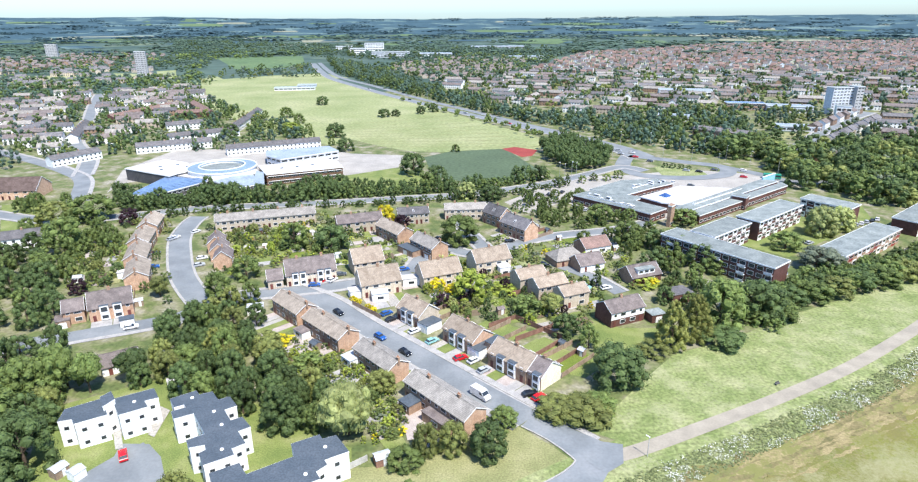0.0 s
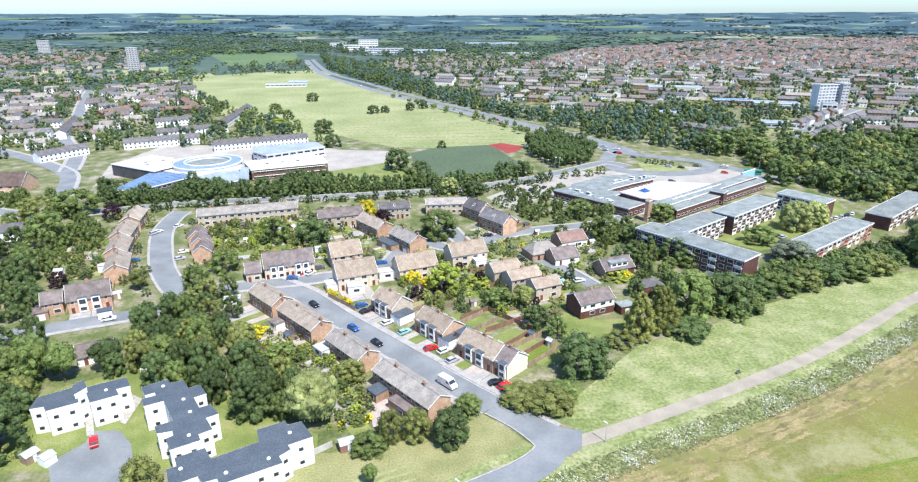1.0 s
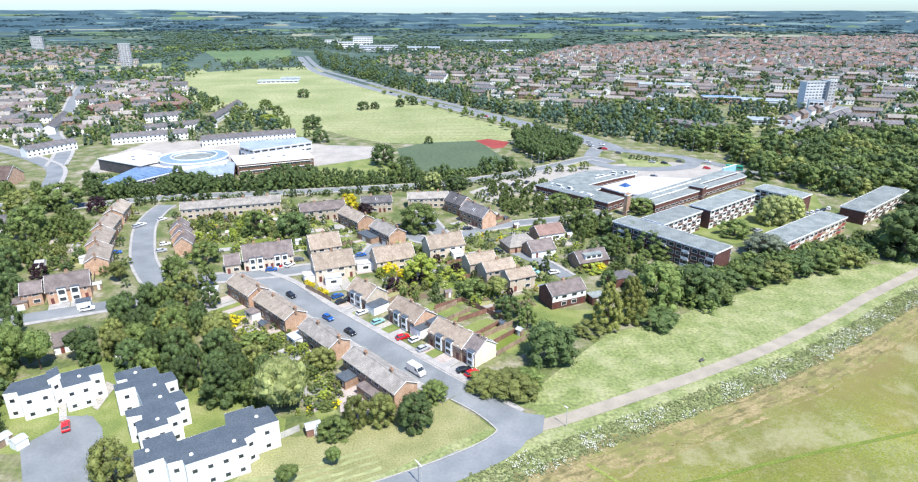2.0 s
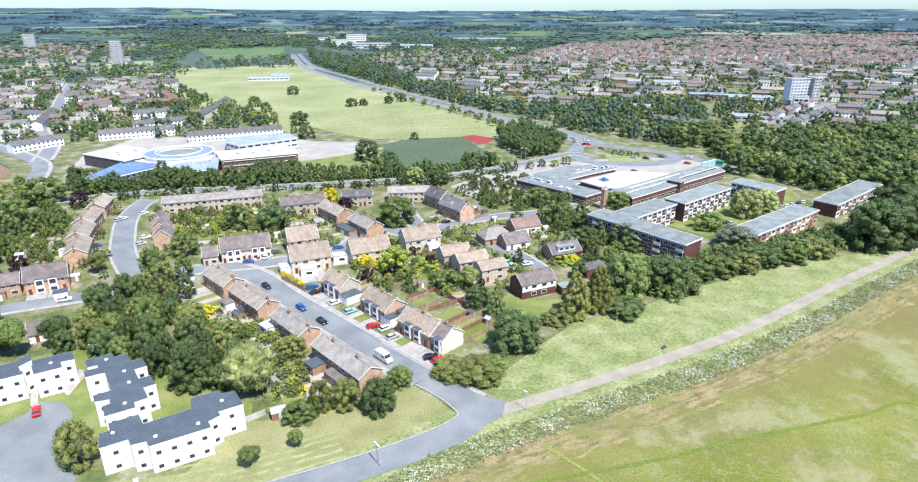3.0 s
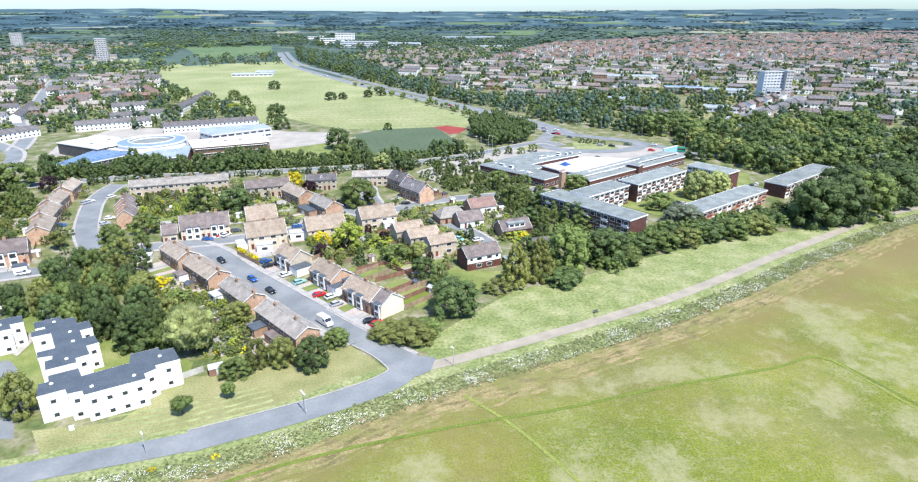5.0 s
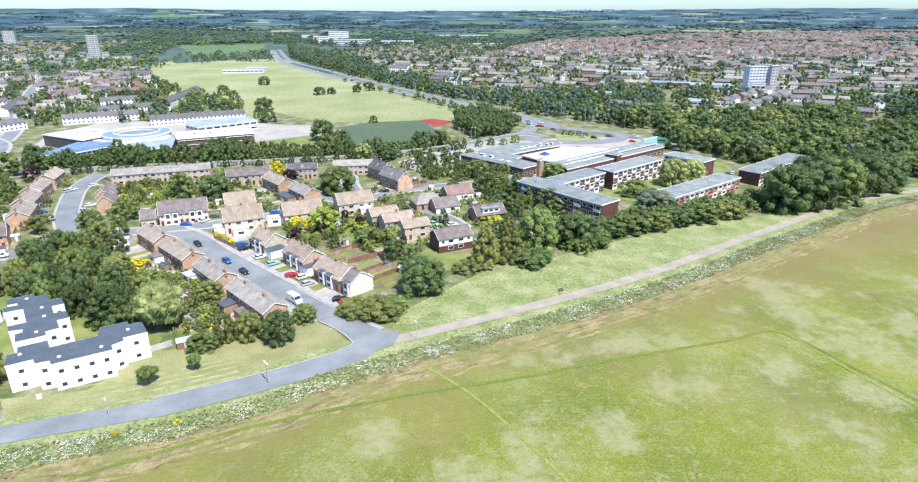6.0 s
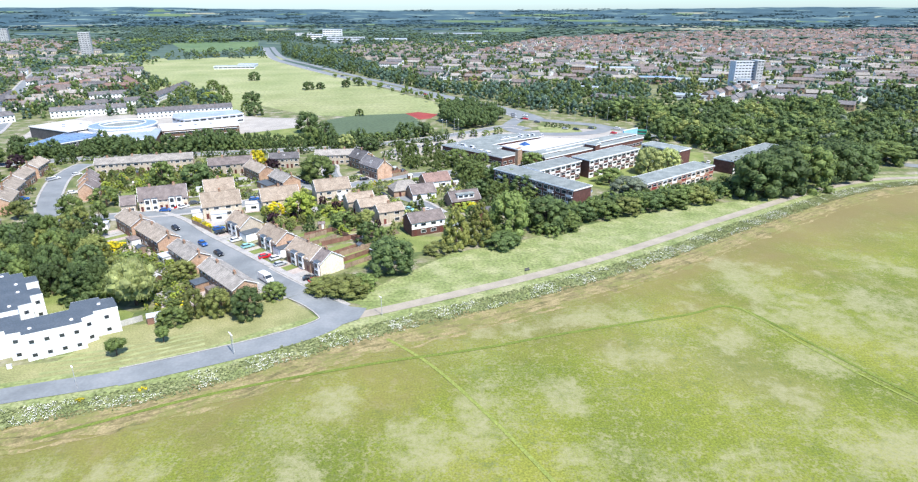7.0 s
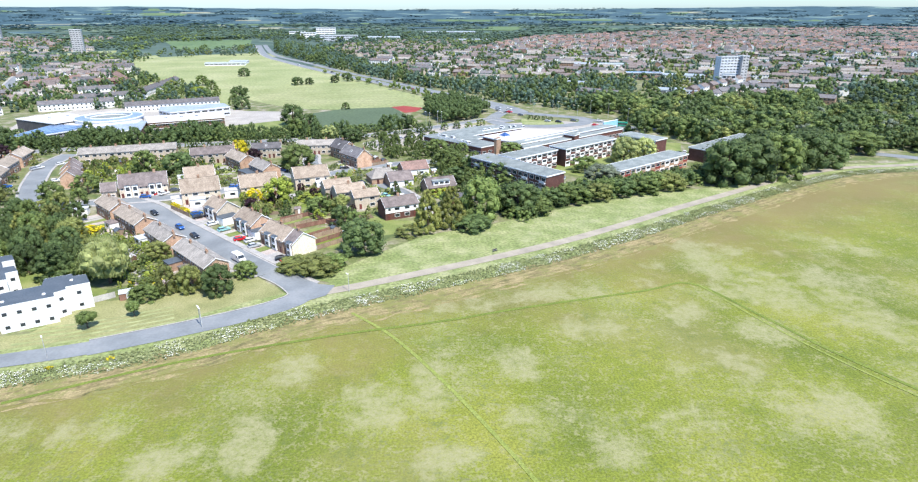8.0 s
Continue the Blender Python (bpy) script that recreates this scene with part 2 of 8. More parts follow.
GLASS = mat("window_glass", (0.02, 0.025, 0.03), (0.05, 0.06, 0.07), scale=0.3, bump=0, rough=0.06, spec=0.6)
DOORPAINT = mat("door_paint", (0.10, 0.03, 0.03), (0.14, 0.05, 0.04), scale=1, bump=0, rough=0.4, vary=0.6)
GARAGE = mat("white_door_paint", (0.66, 0.66, 0.64), (0.74, 0.74, 0.72), scale=1, bump=0.1, rough=0.5)
POT = mat("clay_chimney_pot", (0.36, 0.17, 0.10), (0.45, 0.24, 0.15), scale=2, bump=0.1)
FENCEWOOD = mat("weathered_fence_wood", (0.24, 0.17, 0.12), (0.33, 0.25, 0.18), scale=0.8, fine=6, bump=0.3, vary=0.15)
FENCEGREY = mat("silver_weathered_fence", (0.40, 0.39, 0.36), (0.50, 0.48, 0.44), scale=0.8, fine=6, bump=0.3, vary=0.15)
FENCERED = mat("red_stained_fence", (0.19, 0.10, 0.075), (0.26, 0.145, 0.105), scale=0.8, fine=6, bump=0.3, vary=0.15)
CONCRETE = mat("concrete", (0.36, 0.36, 0.36), (0.44, 0.44, 0.43), scale=0.3, fine=2, bump=0.1)
PALECLAD = mat("pale_panel", (0.52, 0.55, 0.58), (0.60, 0.62, 0.65), scale=0.2, fine=1, bump=0.05)
BARK = mat("bark", (0.07, 0.05, 0.035), (0.12, 0.09, 0.065), scale=1.5, fine=8, bump=0.5)
STEEL = mat("galvanised_steel", (0.42, 0.43, 0.44), (0.5, 0.5, 0.5), scale=1, bump=0, rough=0.45, metal=0.6)
SHEDROOF = mat("pale_shed_roof", (0.40, 0.43, 0.45), (0.5, 0.52, 0.53), scale=1, fine=5, bump=0.2)
TYRE = mat("tyre_rubber", (0.02, 0.02, 0.02), (0.03, 0.03, 0.03), scale=2, bump=0)
LINE = mat("road_paint", (0.62, 0.62, 0.60), (0.74, 0.74, 0.72), scale=1, bump=0)
# Distance haze is put into these colours as blue, pale patches included.
HAZY_HILLS = mat("haze_tinted_hills", (0.029, 0.064, 0.079), (0.037, 0.078, 0.096), (0.052, 0.098, 0.112), scale=0.008, fine=0.03, bump=0)
patched(HAZY_HILLS, (0.16, 0.23, 0.2), 0.0035, 0.575, 0.6, 0.15, 0.75)
SEEDED = MEADOW.copy()
SEEDED.name = "seeding_meadow_grass"


def seeded(m, colour):
    """Mixes pale seed heads into the grass by the mesh's own measure of how thickly they stand."""
    N, Lk = m.node_tree.nodes, m.node_tree.links.new
    b = N["Principled BSDF"]
    thick, n = N.new("ShaderNodeAttribute"), N.new("ShaderNodeTexNoise")
    thick.attribute_name = "seeding"
    n.inputs["Scale"].default_value, n.inputs["Detail"].default_value, n.inputs["Roughness"].default_value = 0.55, 7, 0.9
    Lk(N.new("ShaderNodeNewGeometry").outputs["Position"], n.inputs["Vector"])
    add, ramp = N.new("ShaderNodeMath"), N.new("ShaderNodeMapRange")
    add.operation = "MULTIPLY_ADD"
    add.inputs[1].default_value = 0.24
    Lk(thick.outputs["Fac"], add.inputs[0]), Lk(n.outputs["Fac"], add.inputs[2])
    ramp.inputs[1].default_value, ramp.inputs[2].default_value, ramp.inputs[4].default_value = 0.56, 0.82, 0.85
    Lk(add.outputs[0], ramp.inputs[0])
    mix = N.new("ShaderNodeMix")
    mix.data_type = "RGBA"
    Lk(ramp.outputs[0], mix.inputs[0]), Lk(b.inputs["Base Color"].links[0].from_socket, mix.inputs[6])
    mix.inputs[7].default_value = (*colour, 1)
    Lk(mix.outputs[2], b.inputs["Base Color"])


seeded(SEEDED, (0.275, 0.265, 0.145))
PETAL = mat("white_flower_heads", (0.66, 0.67, 0.58), (0.80, 0.80, 0.72), scale=0.5, bump=0, island=0.15, rough=0.9)


def leafmat(name, a, b, trans=0.25):
    return mat(name, a, b, scale=0.35, fine=1.2, bump=0, rough=0.65, spec=0.25, vary=0.25, island=0.24, trans=trans)


LEAF = {
    "green": leafmat("green_leaves", (0.118, 0.165, 0.047), (0.172, 0.224, 0.066)),
    "dark": leafmat("dark_green_leaves", (0.07, 0.108, 0.038), (0.105, 0.15, 0.05)),
    "olive": leafmat("olive_leaves", (0.16, 0.186, 0.055), (0.215, 0.235, 0.07)),
    "light": leafmat("pale_green_leaves", (0.29, 0.335, 0.115), (0.375, 0.41, 0.16)),
    "yellow": leafmat("yellow_leaves", (0.55, 0.46, 0.015), (0.66, 0.56, 0.03)),
    "lime": leafmat("yellow_green_leaves", (0.24, 0.31, 0.05), (0.34, 0.39, 0.07)),
    "purple": leafmat("purple_leaves", (0.028, 0.014, 0.02), (0.045, 0.022, 0.03)),
    "conifer": leafmat("golden_conifer_leaves", (0.17, 0.185, 0.048), (0.22, 0.23, 0.065)),
    "weed": leafmat("verge_weeds", (0.16, 0.195, 0.08), (0.25, 0.275, 0.13), 0.4),
    "grey": leafmat("grey_green_leaves", (0.14, 0.17, 0.11), (0.19, 0.22, 0.15)),
    # Leaf green made bluer, so haze sits in the distant trees' colour.
    "far": leafmat("hazed_leaves", (0.064, 0.108, 0.076), (0.097, 0.148, 0.1), 0.2),
    # The blue of distance haze is mixed into the farthest leaf colour.
    "hazeblue": leafmat("hazed_wood_leaves", (0.04, 0.084, 0.096), (0.056, 0.105, 0.118), 0.3),
}


# ---- mesh helpers ----
class Shape:
    """Gathers vertices and faces with a material slot each."""

    def __init__(self):
        self.v, self.f, self.s = [], [], []

    def face(self, *pts, slot=0):
        n = len(self.v)
        self.v += [tuple(p) for p in pts]
        self.f.append(tuple(range(n, n + len(pts))))
        self.s.append(slot)

    def box(self, x0, y0, z0, x1, y1, z1, slot=0, inset=0.0):
        n, i = len(self.v), inset
        self.v += [(x0, y0, z0), (x1, y0, z0), (x1, y1, z0), (x0, y1, z0), (x0 + i, y0 + i, z1), (x1 - i, y0 + i, z1), (x1 - i, y1 - i, z1), (x0 + i, y1 - i, z1)]
        for q in ((0, 3, 2, 1), (4, 5, 6, 7), (0, 1, 5, 4), (1, 2, 6, 5), (2, 3, 7, 6), (3, 0, 4, 7)):
            self.f.append(tuple(n + k for k in q))
            self.s.append(slot)

    def tube(self, x, y, z0, z1, r0, r1, sides=8, slot=0, dx=0.0, dy=0.0):
        n = len(self.v)
        for z, r, ox, oy in ((z0, r0, 0, 0), (z1, r1, dx, dy)):
            self.v += [(x + ox + r * math.cos(6.2832 * k / sides), y + oy + r * math.sin(6.2832 * k / sides), z) for k in range(sides)]
        for k in range(sides):
            j = (k + 1) % sides
            self.f.append((n + k, n + j, n + sides + j, n + sides + k))
            self.s.append(slot)
        self.f.append(tuple(n + sides + k for k in range(sides)))
        self.s.append(slot)

    def mesh(self, name, *mats):
        me = bpy.data.meshes.new(name)
        me.from_pydata(self.v, [], self.f)
        for m in mats:
            me.materials.append(m)
        if len(mats) > 1:
            me.polygons.foreach_set("material_index", self.s)
        me.update()
        return me


def thing(name, x, y, yaw=0.0, label="", category="", group="", z=0.0):
    ob = new(name)
    ob.empty_display_size = 0.5
    ob.matrix_basis = pose(x, y, z, 0, 0, yaw)
    return tagged(ob, label, category, group)


def part(name, mesh, parent, x=0.0, y=0.0, z=0.0, yaw=0.0, label="", scale=None):
    ob = new(name, mesh)
    ob.parent = parent
    ob.location, ob.rotation_euler = (x, y, z), (0, 0, radians(yaw))
    if scale:
        ob.scale = scale
    return tagged(ob, label)


FOOT = []      # footprints (x, y, cos, sin, half length, half depth) that plants keep clear of
WAYS = []      # road stretches (x0, y0, x1, y1, half width)


def footprint(x, y, yaw, length, depth):
    FOOT.append((x, y, math.cos(radians(yaw)), math.sin(radians(yaw)), length / 2, depth / 2))


def is_free(x, y, r):
    for fx, fy, c, s, a, b in FOOT:
        dx, dy = x - fx, y - fy
        if abs(dx) < 60 and abs(dy) < 60 and abs(dx * c + dy * s) < a + r and abs(dy * c - dx * s) < b + r:
            return False
    for x0, y0, x1, y1, w in WAYS:
        ux, uy = x1 - x0, y1 - y0
        k = max(0.0, min(1.0, ((x - x0) * ux + (y - y0) * uy) / (ux * ux + uy * uy + 1e-6)))
        if math.hypot(x - x0 - k * ux, y - y0 - k * uy) < w + r:
            return False
    return True


def inside(x, y, poly):
    hit = False
    for (x0, y0), (x1, y1) in zip(poly, poly[1:] + poly[:1]):
        if (y0 > y) != (y1 > y) and x < (x1 - x0) * (y - y0) / (y1 - y0) + x0:
            hit = not hit
    return hit


def spots(poly, count, gap, seed, room=0.0):
    """Up to count random places in a polygon, at least gap apart and clear of buildings and roads."""
    rnd = random.Random(seed)
    xs, ys = [p[0] for p in poly], [p[1] for p in poly]
    cells, out = {}, []
    for _ in range(count * 14):
        if len(out) >= count:
            break
        x, y = rnd.uniform(min(xs), max(xs)), rnd.uniform(min(ys), max(ys))
        c = (int(x // gap), int(y // gap))
        near = [q for i in (-1, 0, 1) for j in (-1, 0, 1) for q in cells.get((c[0] + i, c[1] + j), ())]
        if any((x - a) ** 2 + (y - b) ** 2 < gap * gap for a, b in near) or not inside(x, y, poly) or not is_free(x, y, room):
            continue
        cells.setdefault(c, []).append((x, y))
        out.append((x, y))
    return out


LAYER, ROADS = [0], [0]
LEVELS = []    # ground areas and their heights


def level(x, y):
    """The height of the ground cover at a place."""
    z = 0.0
    for poly, h in LEVELS:
        if h > z and inside(x, y, poly):
            z = h
    for x0, y0, x1, y1, w, carriage, h in RAISED:
        ux, uy = x1 - x0, y1 - y0
        k = max(0.0, min(1.0, ((x - x0) * ux + (y - y0) * uy) / (ux * ux + uy * uy + 1e-6)))
        d = math.hypot(x - x0 - k * ux, y - y0 - k * uy)
        if d < carriage:
            z = max(z, h)
        elif d < w:
            z = max(z, h + 0.1)
    return z


RAISED = []    # road stretches with half widths and heights


def sheet(name, poly, material, z=0.02, label="", category="ground"):
    """A flat area of ground cover, a few millimetres over the one before it."""
    LAYER[0] += 1
    z += 0.0003 * LAYER[0]
    s = Shape()
    LEVELS.append((list(poly), z))
    s.face(*[(x, y, z) for x, y in poly])
    ob = new(name, s.mesh(name, material))
    if ob.data.polygons[0].normal.z < 0:
        ob.data.flip_normals()
    return tagged(ob, label, category, kind="structure")


def smooth(pts, step=3.0):
    """A rounded line through the points."""
    out, p = [], [pts[0]] + list(pts) + [pts[-1]]
    for i in range(1, len(p) - 2):
        a, b, c, d = p[i - 1:i + 3]
        n = max(2, int(math.hypot(c[0] - b[0], c[1] - b[1]) / step))
        for k in range(n):
            t = k / n
            out.append(tuple(0.5 * (2 * b[j] + (c[j] - a[j]) * t + (2 * a[j] - 5 * b[j] + 4 * c[j] - d[j]) * t * t + (3 * b[j] - a[j] - 3 * c[j] + d[j]) * t ** 3) for j in (0, 1)))
    return out + [tuple(pts[-1])]


def offset(line, o):
    """The line shifted to its left by o."""
    out = []
    for i, (x, y) in enumerate(line):
        a, b = line[max(0, i - 1)], line[min(len(line) - 1, i + 1)]
        d = math.hypot(b[0] - a[0], b[1] - a[1]) or 1
        out.append((x - (b[1] - a[1]) / d * o, y + (b[0] - a[0]) / d * o))
    return out


def ragged(s, line, o0, o1, z, swing=1.2, seed=0.0):
    """A ribbon whose edges wander in and out."""
    a = [offset(line[max(0, i - 1):i + 2], o0 + swing * noise.noise(Vector((p[0] * 0.2, p[1] * 0.2, seed))) + 0.4 * swing * noise.noise(Vector((p[0], p[1], seed))))[min(1, i)] for i, p in enumerate(line)]
    b = [offset(line[max(0, i - 1):i + 2], o1 + swing * noise.noise(Vector((p[0] * 0.2, p[1] * 0.2, seed + 5))) + 0.4 * swing * noise.noise(Vector((p[0], p[1], seed + 5))))[min(1, i)] for i, p in enumerate(line)]
    for i in range(len(line) - 1):
        s.face((*b[i], z), (*b[i + 1], z), (*a[i + 1], z), (*a[i], z))


def ribbon(s, line, o0, o1, z, slot=0, edge=0.0):
    a, b = offset(line, o0), offset(line, o1)
    for i in range(len(line) - 1):
        s.face((*b[i], z), (*b[i + 1], z), (*a[i + 1], z), (*a[i], z), slot=slot)
        if edge:
            s.face((*a[i], z), (*a[i + 1], z), (*a[i + 1], z - edge), (*a[i], z - edge), slot=slot)
            s.face((*b[i + 1], z), (*b[i], z), (*b[i], z - edge), (*b[i + 1], z - edge), slot=slot)


def road(name, pts, width, material=None, left=0.0, right=0.0, label="", step=3.0, dashes=False, room=True):
    """A carriageway along the points with raised pavements of the given widths."""
    ROADS[0] += 1
    line = smooth(pts, step)
    z = 0.105 + 0.0012 * ROADS[0]
    s = Shape()
    ribbon(s, line, width / 2, -width / 2, z)
    ob = tagged(new(name, s.mesh(name, material or ASPHALT)), label or "grey asphalt road with worn surface", "road", kind="structure")
    if left or right:
        s = Shape()
        if left:
            ribbon(s, line, width / 2 + left, width / 2, z + 0.1, 0, 0.14)
        if right:
            ribbon(s, line, -width / 2, -width / 2 - right, z + 0.1, 0, 0.14)
        k = Shape()
        for w, o in ((left, width / 2), (right, -width / 2 - min(0.5, right))):
            if w:
                ribbon(k, line, o + min(0.5, w), o, z + 0.106, 0, 0.14)
        tagged(new("kerb", k.mesh("kerb", KERB)), "pale concrete kerb along the road", "kerb", kind="structure")
        tagged(new("pavement", s.mesh("pavement", PAVE)), "pale concrete pavement with kerb beside the road", "pavement", kind="structure")
    if dashes:
        s = Shape()
        for i in range(0, len(line) - 1, 3):
            ribbon(s, line[i:i + 2], 0.06, -0.06, z + 0.004)
        tagged(new("road_marking", s.mesh("road_marking", LINE)), "white painted centre line on the road", "road marking", kind="structure")
    if room:
        for a, b in zip(line[::2], line[2::2] + [line[-1]]):
            WAYS.append((*a, *b, width / 2 + max(left, right)))
            RAISED.append((*a, *b, width / 2 + max(left, right), width / 2, z))
    return ob


# ---- buildings ----
def window_mesh(w, h, frame_mat=None):
    key = (round(w, 2), round(h, 2), frame_mat)
    if key not in WINDOWS:
        t = 0.1
        s = Shape()
        s.box(-w / 2, -0.06, 0, w / 2, 0.05, h, 0, 0.0)
        p = Shape()
        p.box(-w / 2 + t, -0.075, t, w / 2 - t, -0.03, h - t)
        q = Shape()
        o = [(-w / 2, -0.06, 0), (w / 2, -0.06, 0), (w / 2, -0.06, h), (-w / 2, -0.06, h)]
        n = [(-w / 2 + t, -0.05, t), (w / 2 - t, -0.05, t), (w / 2 - t, -0.05, h - t), (-w / 2 + t, -0.05, h - t)]
        b = [(x, 0.04, z) for x, _, z in o]
        q.v = o + n + b
        for k in range(4):
            m = (k + 1) % 4
            q.f += [(k, m, 4 + m, 4 + k), (8 + k, 8 + m, m, k)]
            q.s += [0, 0]
        q.f.append((4, 5, 6, 7)), q.s.append(1)
        WINDOWS[key] = (s.mesh("window", frame_mat or UPVC), p.mesh("pane", GLASS), q.mesh("window", frame_mat or UPVC, GLASS))
    return WINDOWS[key]


WINDOWS = {}


def window(parent, x, y, z, yaw, w=1.5, h=1.15, bars=2, frame_mat=None, far=False):
    """A window in a wall that faces -y before the turn by yaw."""
    fr, pane, both = window_mesh(w, h, frame_mat)
    if far:
        return part("window", both, parent, x, y, z, yaw)
    ob = part("window", fr, parent, x, y, z, yaw)
    part("pane", pane, ob)
    return ob


def box_part(name, material, parent, x0, y0, z0, x1, y1, z1, label="", inset=0.0):
    s = Shape()
    s.box(x0, y0, z0, x1, y1, z1, 0, inset)
    return part(name, s.mesh(name, material), parent, label=label)


DOOR = {}


def door(parent, x, y, z, yaw, material=None, w=0.95, h=2.05):
    material = material or DOORPAINT
    if (material, w) not in DOOR:
        s = Shape()
        s.box(-w / 2, -0.07, 0, w / 2, 0.04, h)
        DOOR[(material, w)] = s.mesh("door", material)
    return part("door", DOOR[(material, w)], parent, x, y, z, yaw)


def roof_mesh(L, D, eaves, rise, over=0.35, hip=0.0, thick=0.16):
    """Two pitched slabs over a length L and depth D (hip: how far the ridge ends lie in), with ridge tiles."""
    s = Shape()
    a, k = D / 2 + over, rise / (D / 2)
    zl, zr = eaves - over * k, eaves + rise
    hx, gx = L / 2 + over * 0.7, L / 2 + over * 0.7 - hip
    low = [(-hx, -a), (hx, -a), (hx, a), (-hx, a)]
    for dz, flip in ((thick, False), (0.0, True)):
        P = [(x, y, zl + dz) for x, y in low]
        A, B = (-gx, 0, zr + dz), (gx, 0, zr + dz)
        faces = [(P[0], P[1], B, A), (P[2], P[3], A, B)] + ([(P[1], P[2], B), (P[3], P[0], A)] if hip else [])
        for f in faces:
            s.face(*(reversed(f) if flip else f))
    for i in range(4):
        p, q = low[i], low[(i + 1) % 4]
        if hip or i in (0, 2):
            s.face((*p, zl), (*q, zl), (*q, zl + thick), (*p, zl + thick))
        else:
            e = -gx if i == 3 else gx
            m = (e, 0)
            s.face((*p, zl), (*m, zr), (*m, zr + thick), (*p, zl + thick)), s.face((*m, zr), (*q, zl), (*q, zl + thick), (*m, zr + thick))
    s.box(-gx, -0.14, zr + thick - 0.06, gx, 0.14, zr + thick + 0.07)
    return s


def wall_mesh(L, D, eaves, rise, hip=0.0):
    """Closed walls with their gables: slot 0 along the sides, slot 1 at the ends."""
    s = Shape()
    x, y = L / 2, D / 2
    s.face((-x, -y, 0), (x, -y, 0), (x, -y, eaves), (-x, -y, eaves))
    s.face((x, y, 0), (-x, y, 0), (-x, y, eaves), (x, y, eaves))
    for e, f in ((x, 1), (-x, -1)):
        pts = [(e, -y * f, 0), (e, y * f, 0), (e, y * f, eaves)] + ([] if hip else [(e, 0, eaves + rise)]) + [(e, -y * f, eaves)]
        s.face(*pts, slot=1)
    return s


def chimney(parent, x, y, z, h=1.4, w=0.55):
    if "c" not in DOOR:
        s = Shape()
        s.box(-0.45, -0.3, -1.0, 0.45, 0.3, 0.85), s.box(-0.5, -0.35, 0.85, 0.5, 0.35, 0.97)
        p = Shape()
        p.tube(0, 0, 0.97, 1.35, 0.13, 0.1)
        DOOR["c"], DOOR["p"] = s.mesh("chimney", BRICK_BROWN), p.mesh("chimney_pot", POT)
    ob = part("chimney", DOOR["c"], parent, x, y, z)
    for dx in (-0.2, 0.2):
        part("chimney_pot", DOOR["p"], ob, dx)


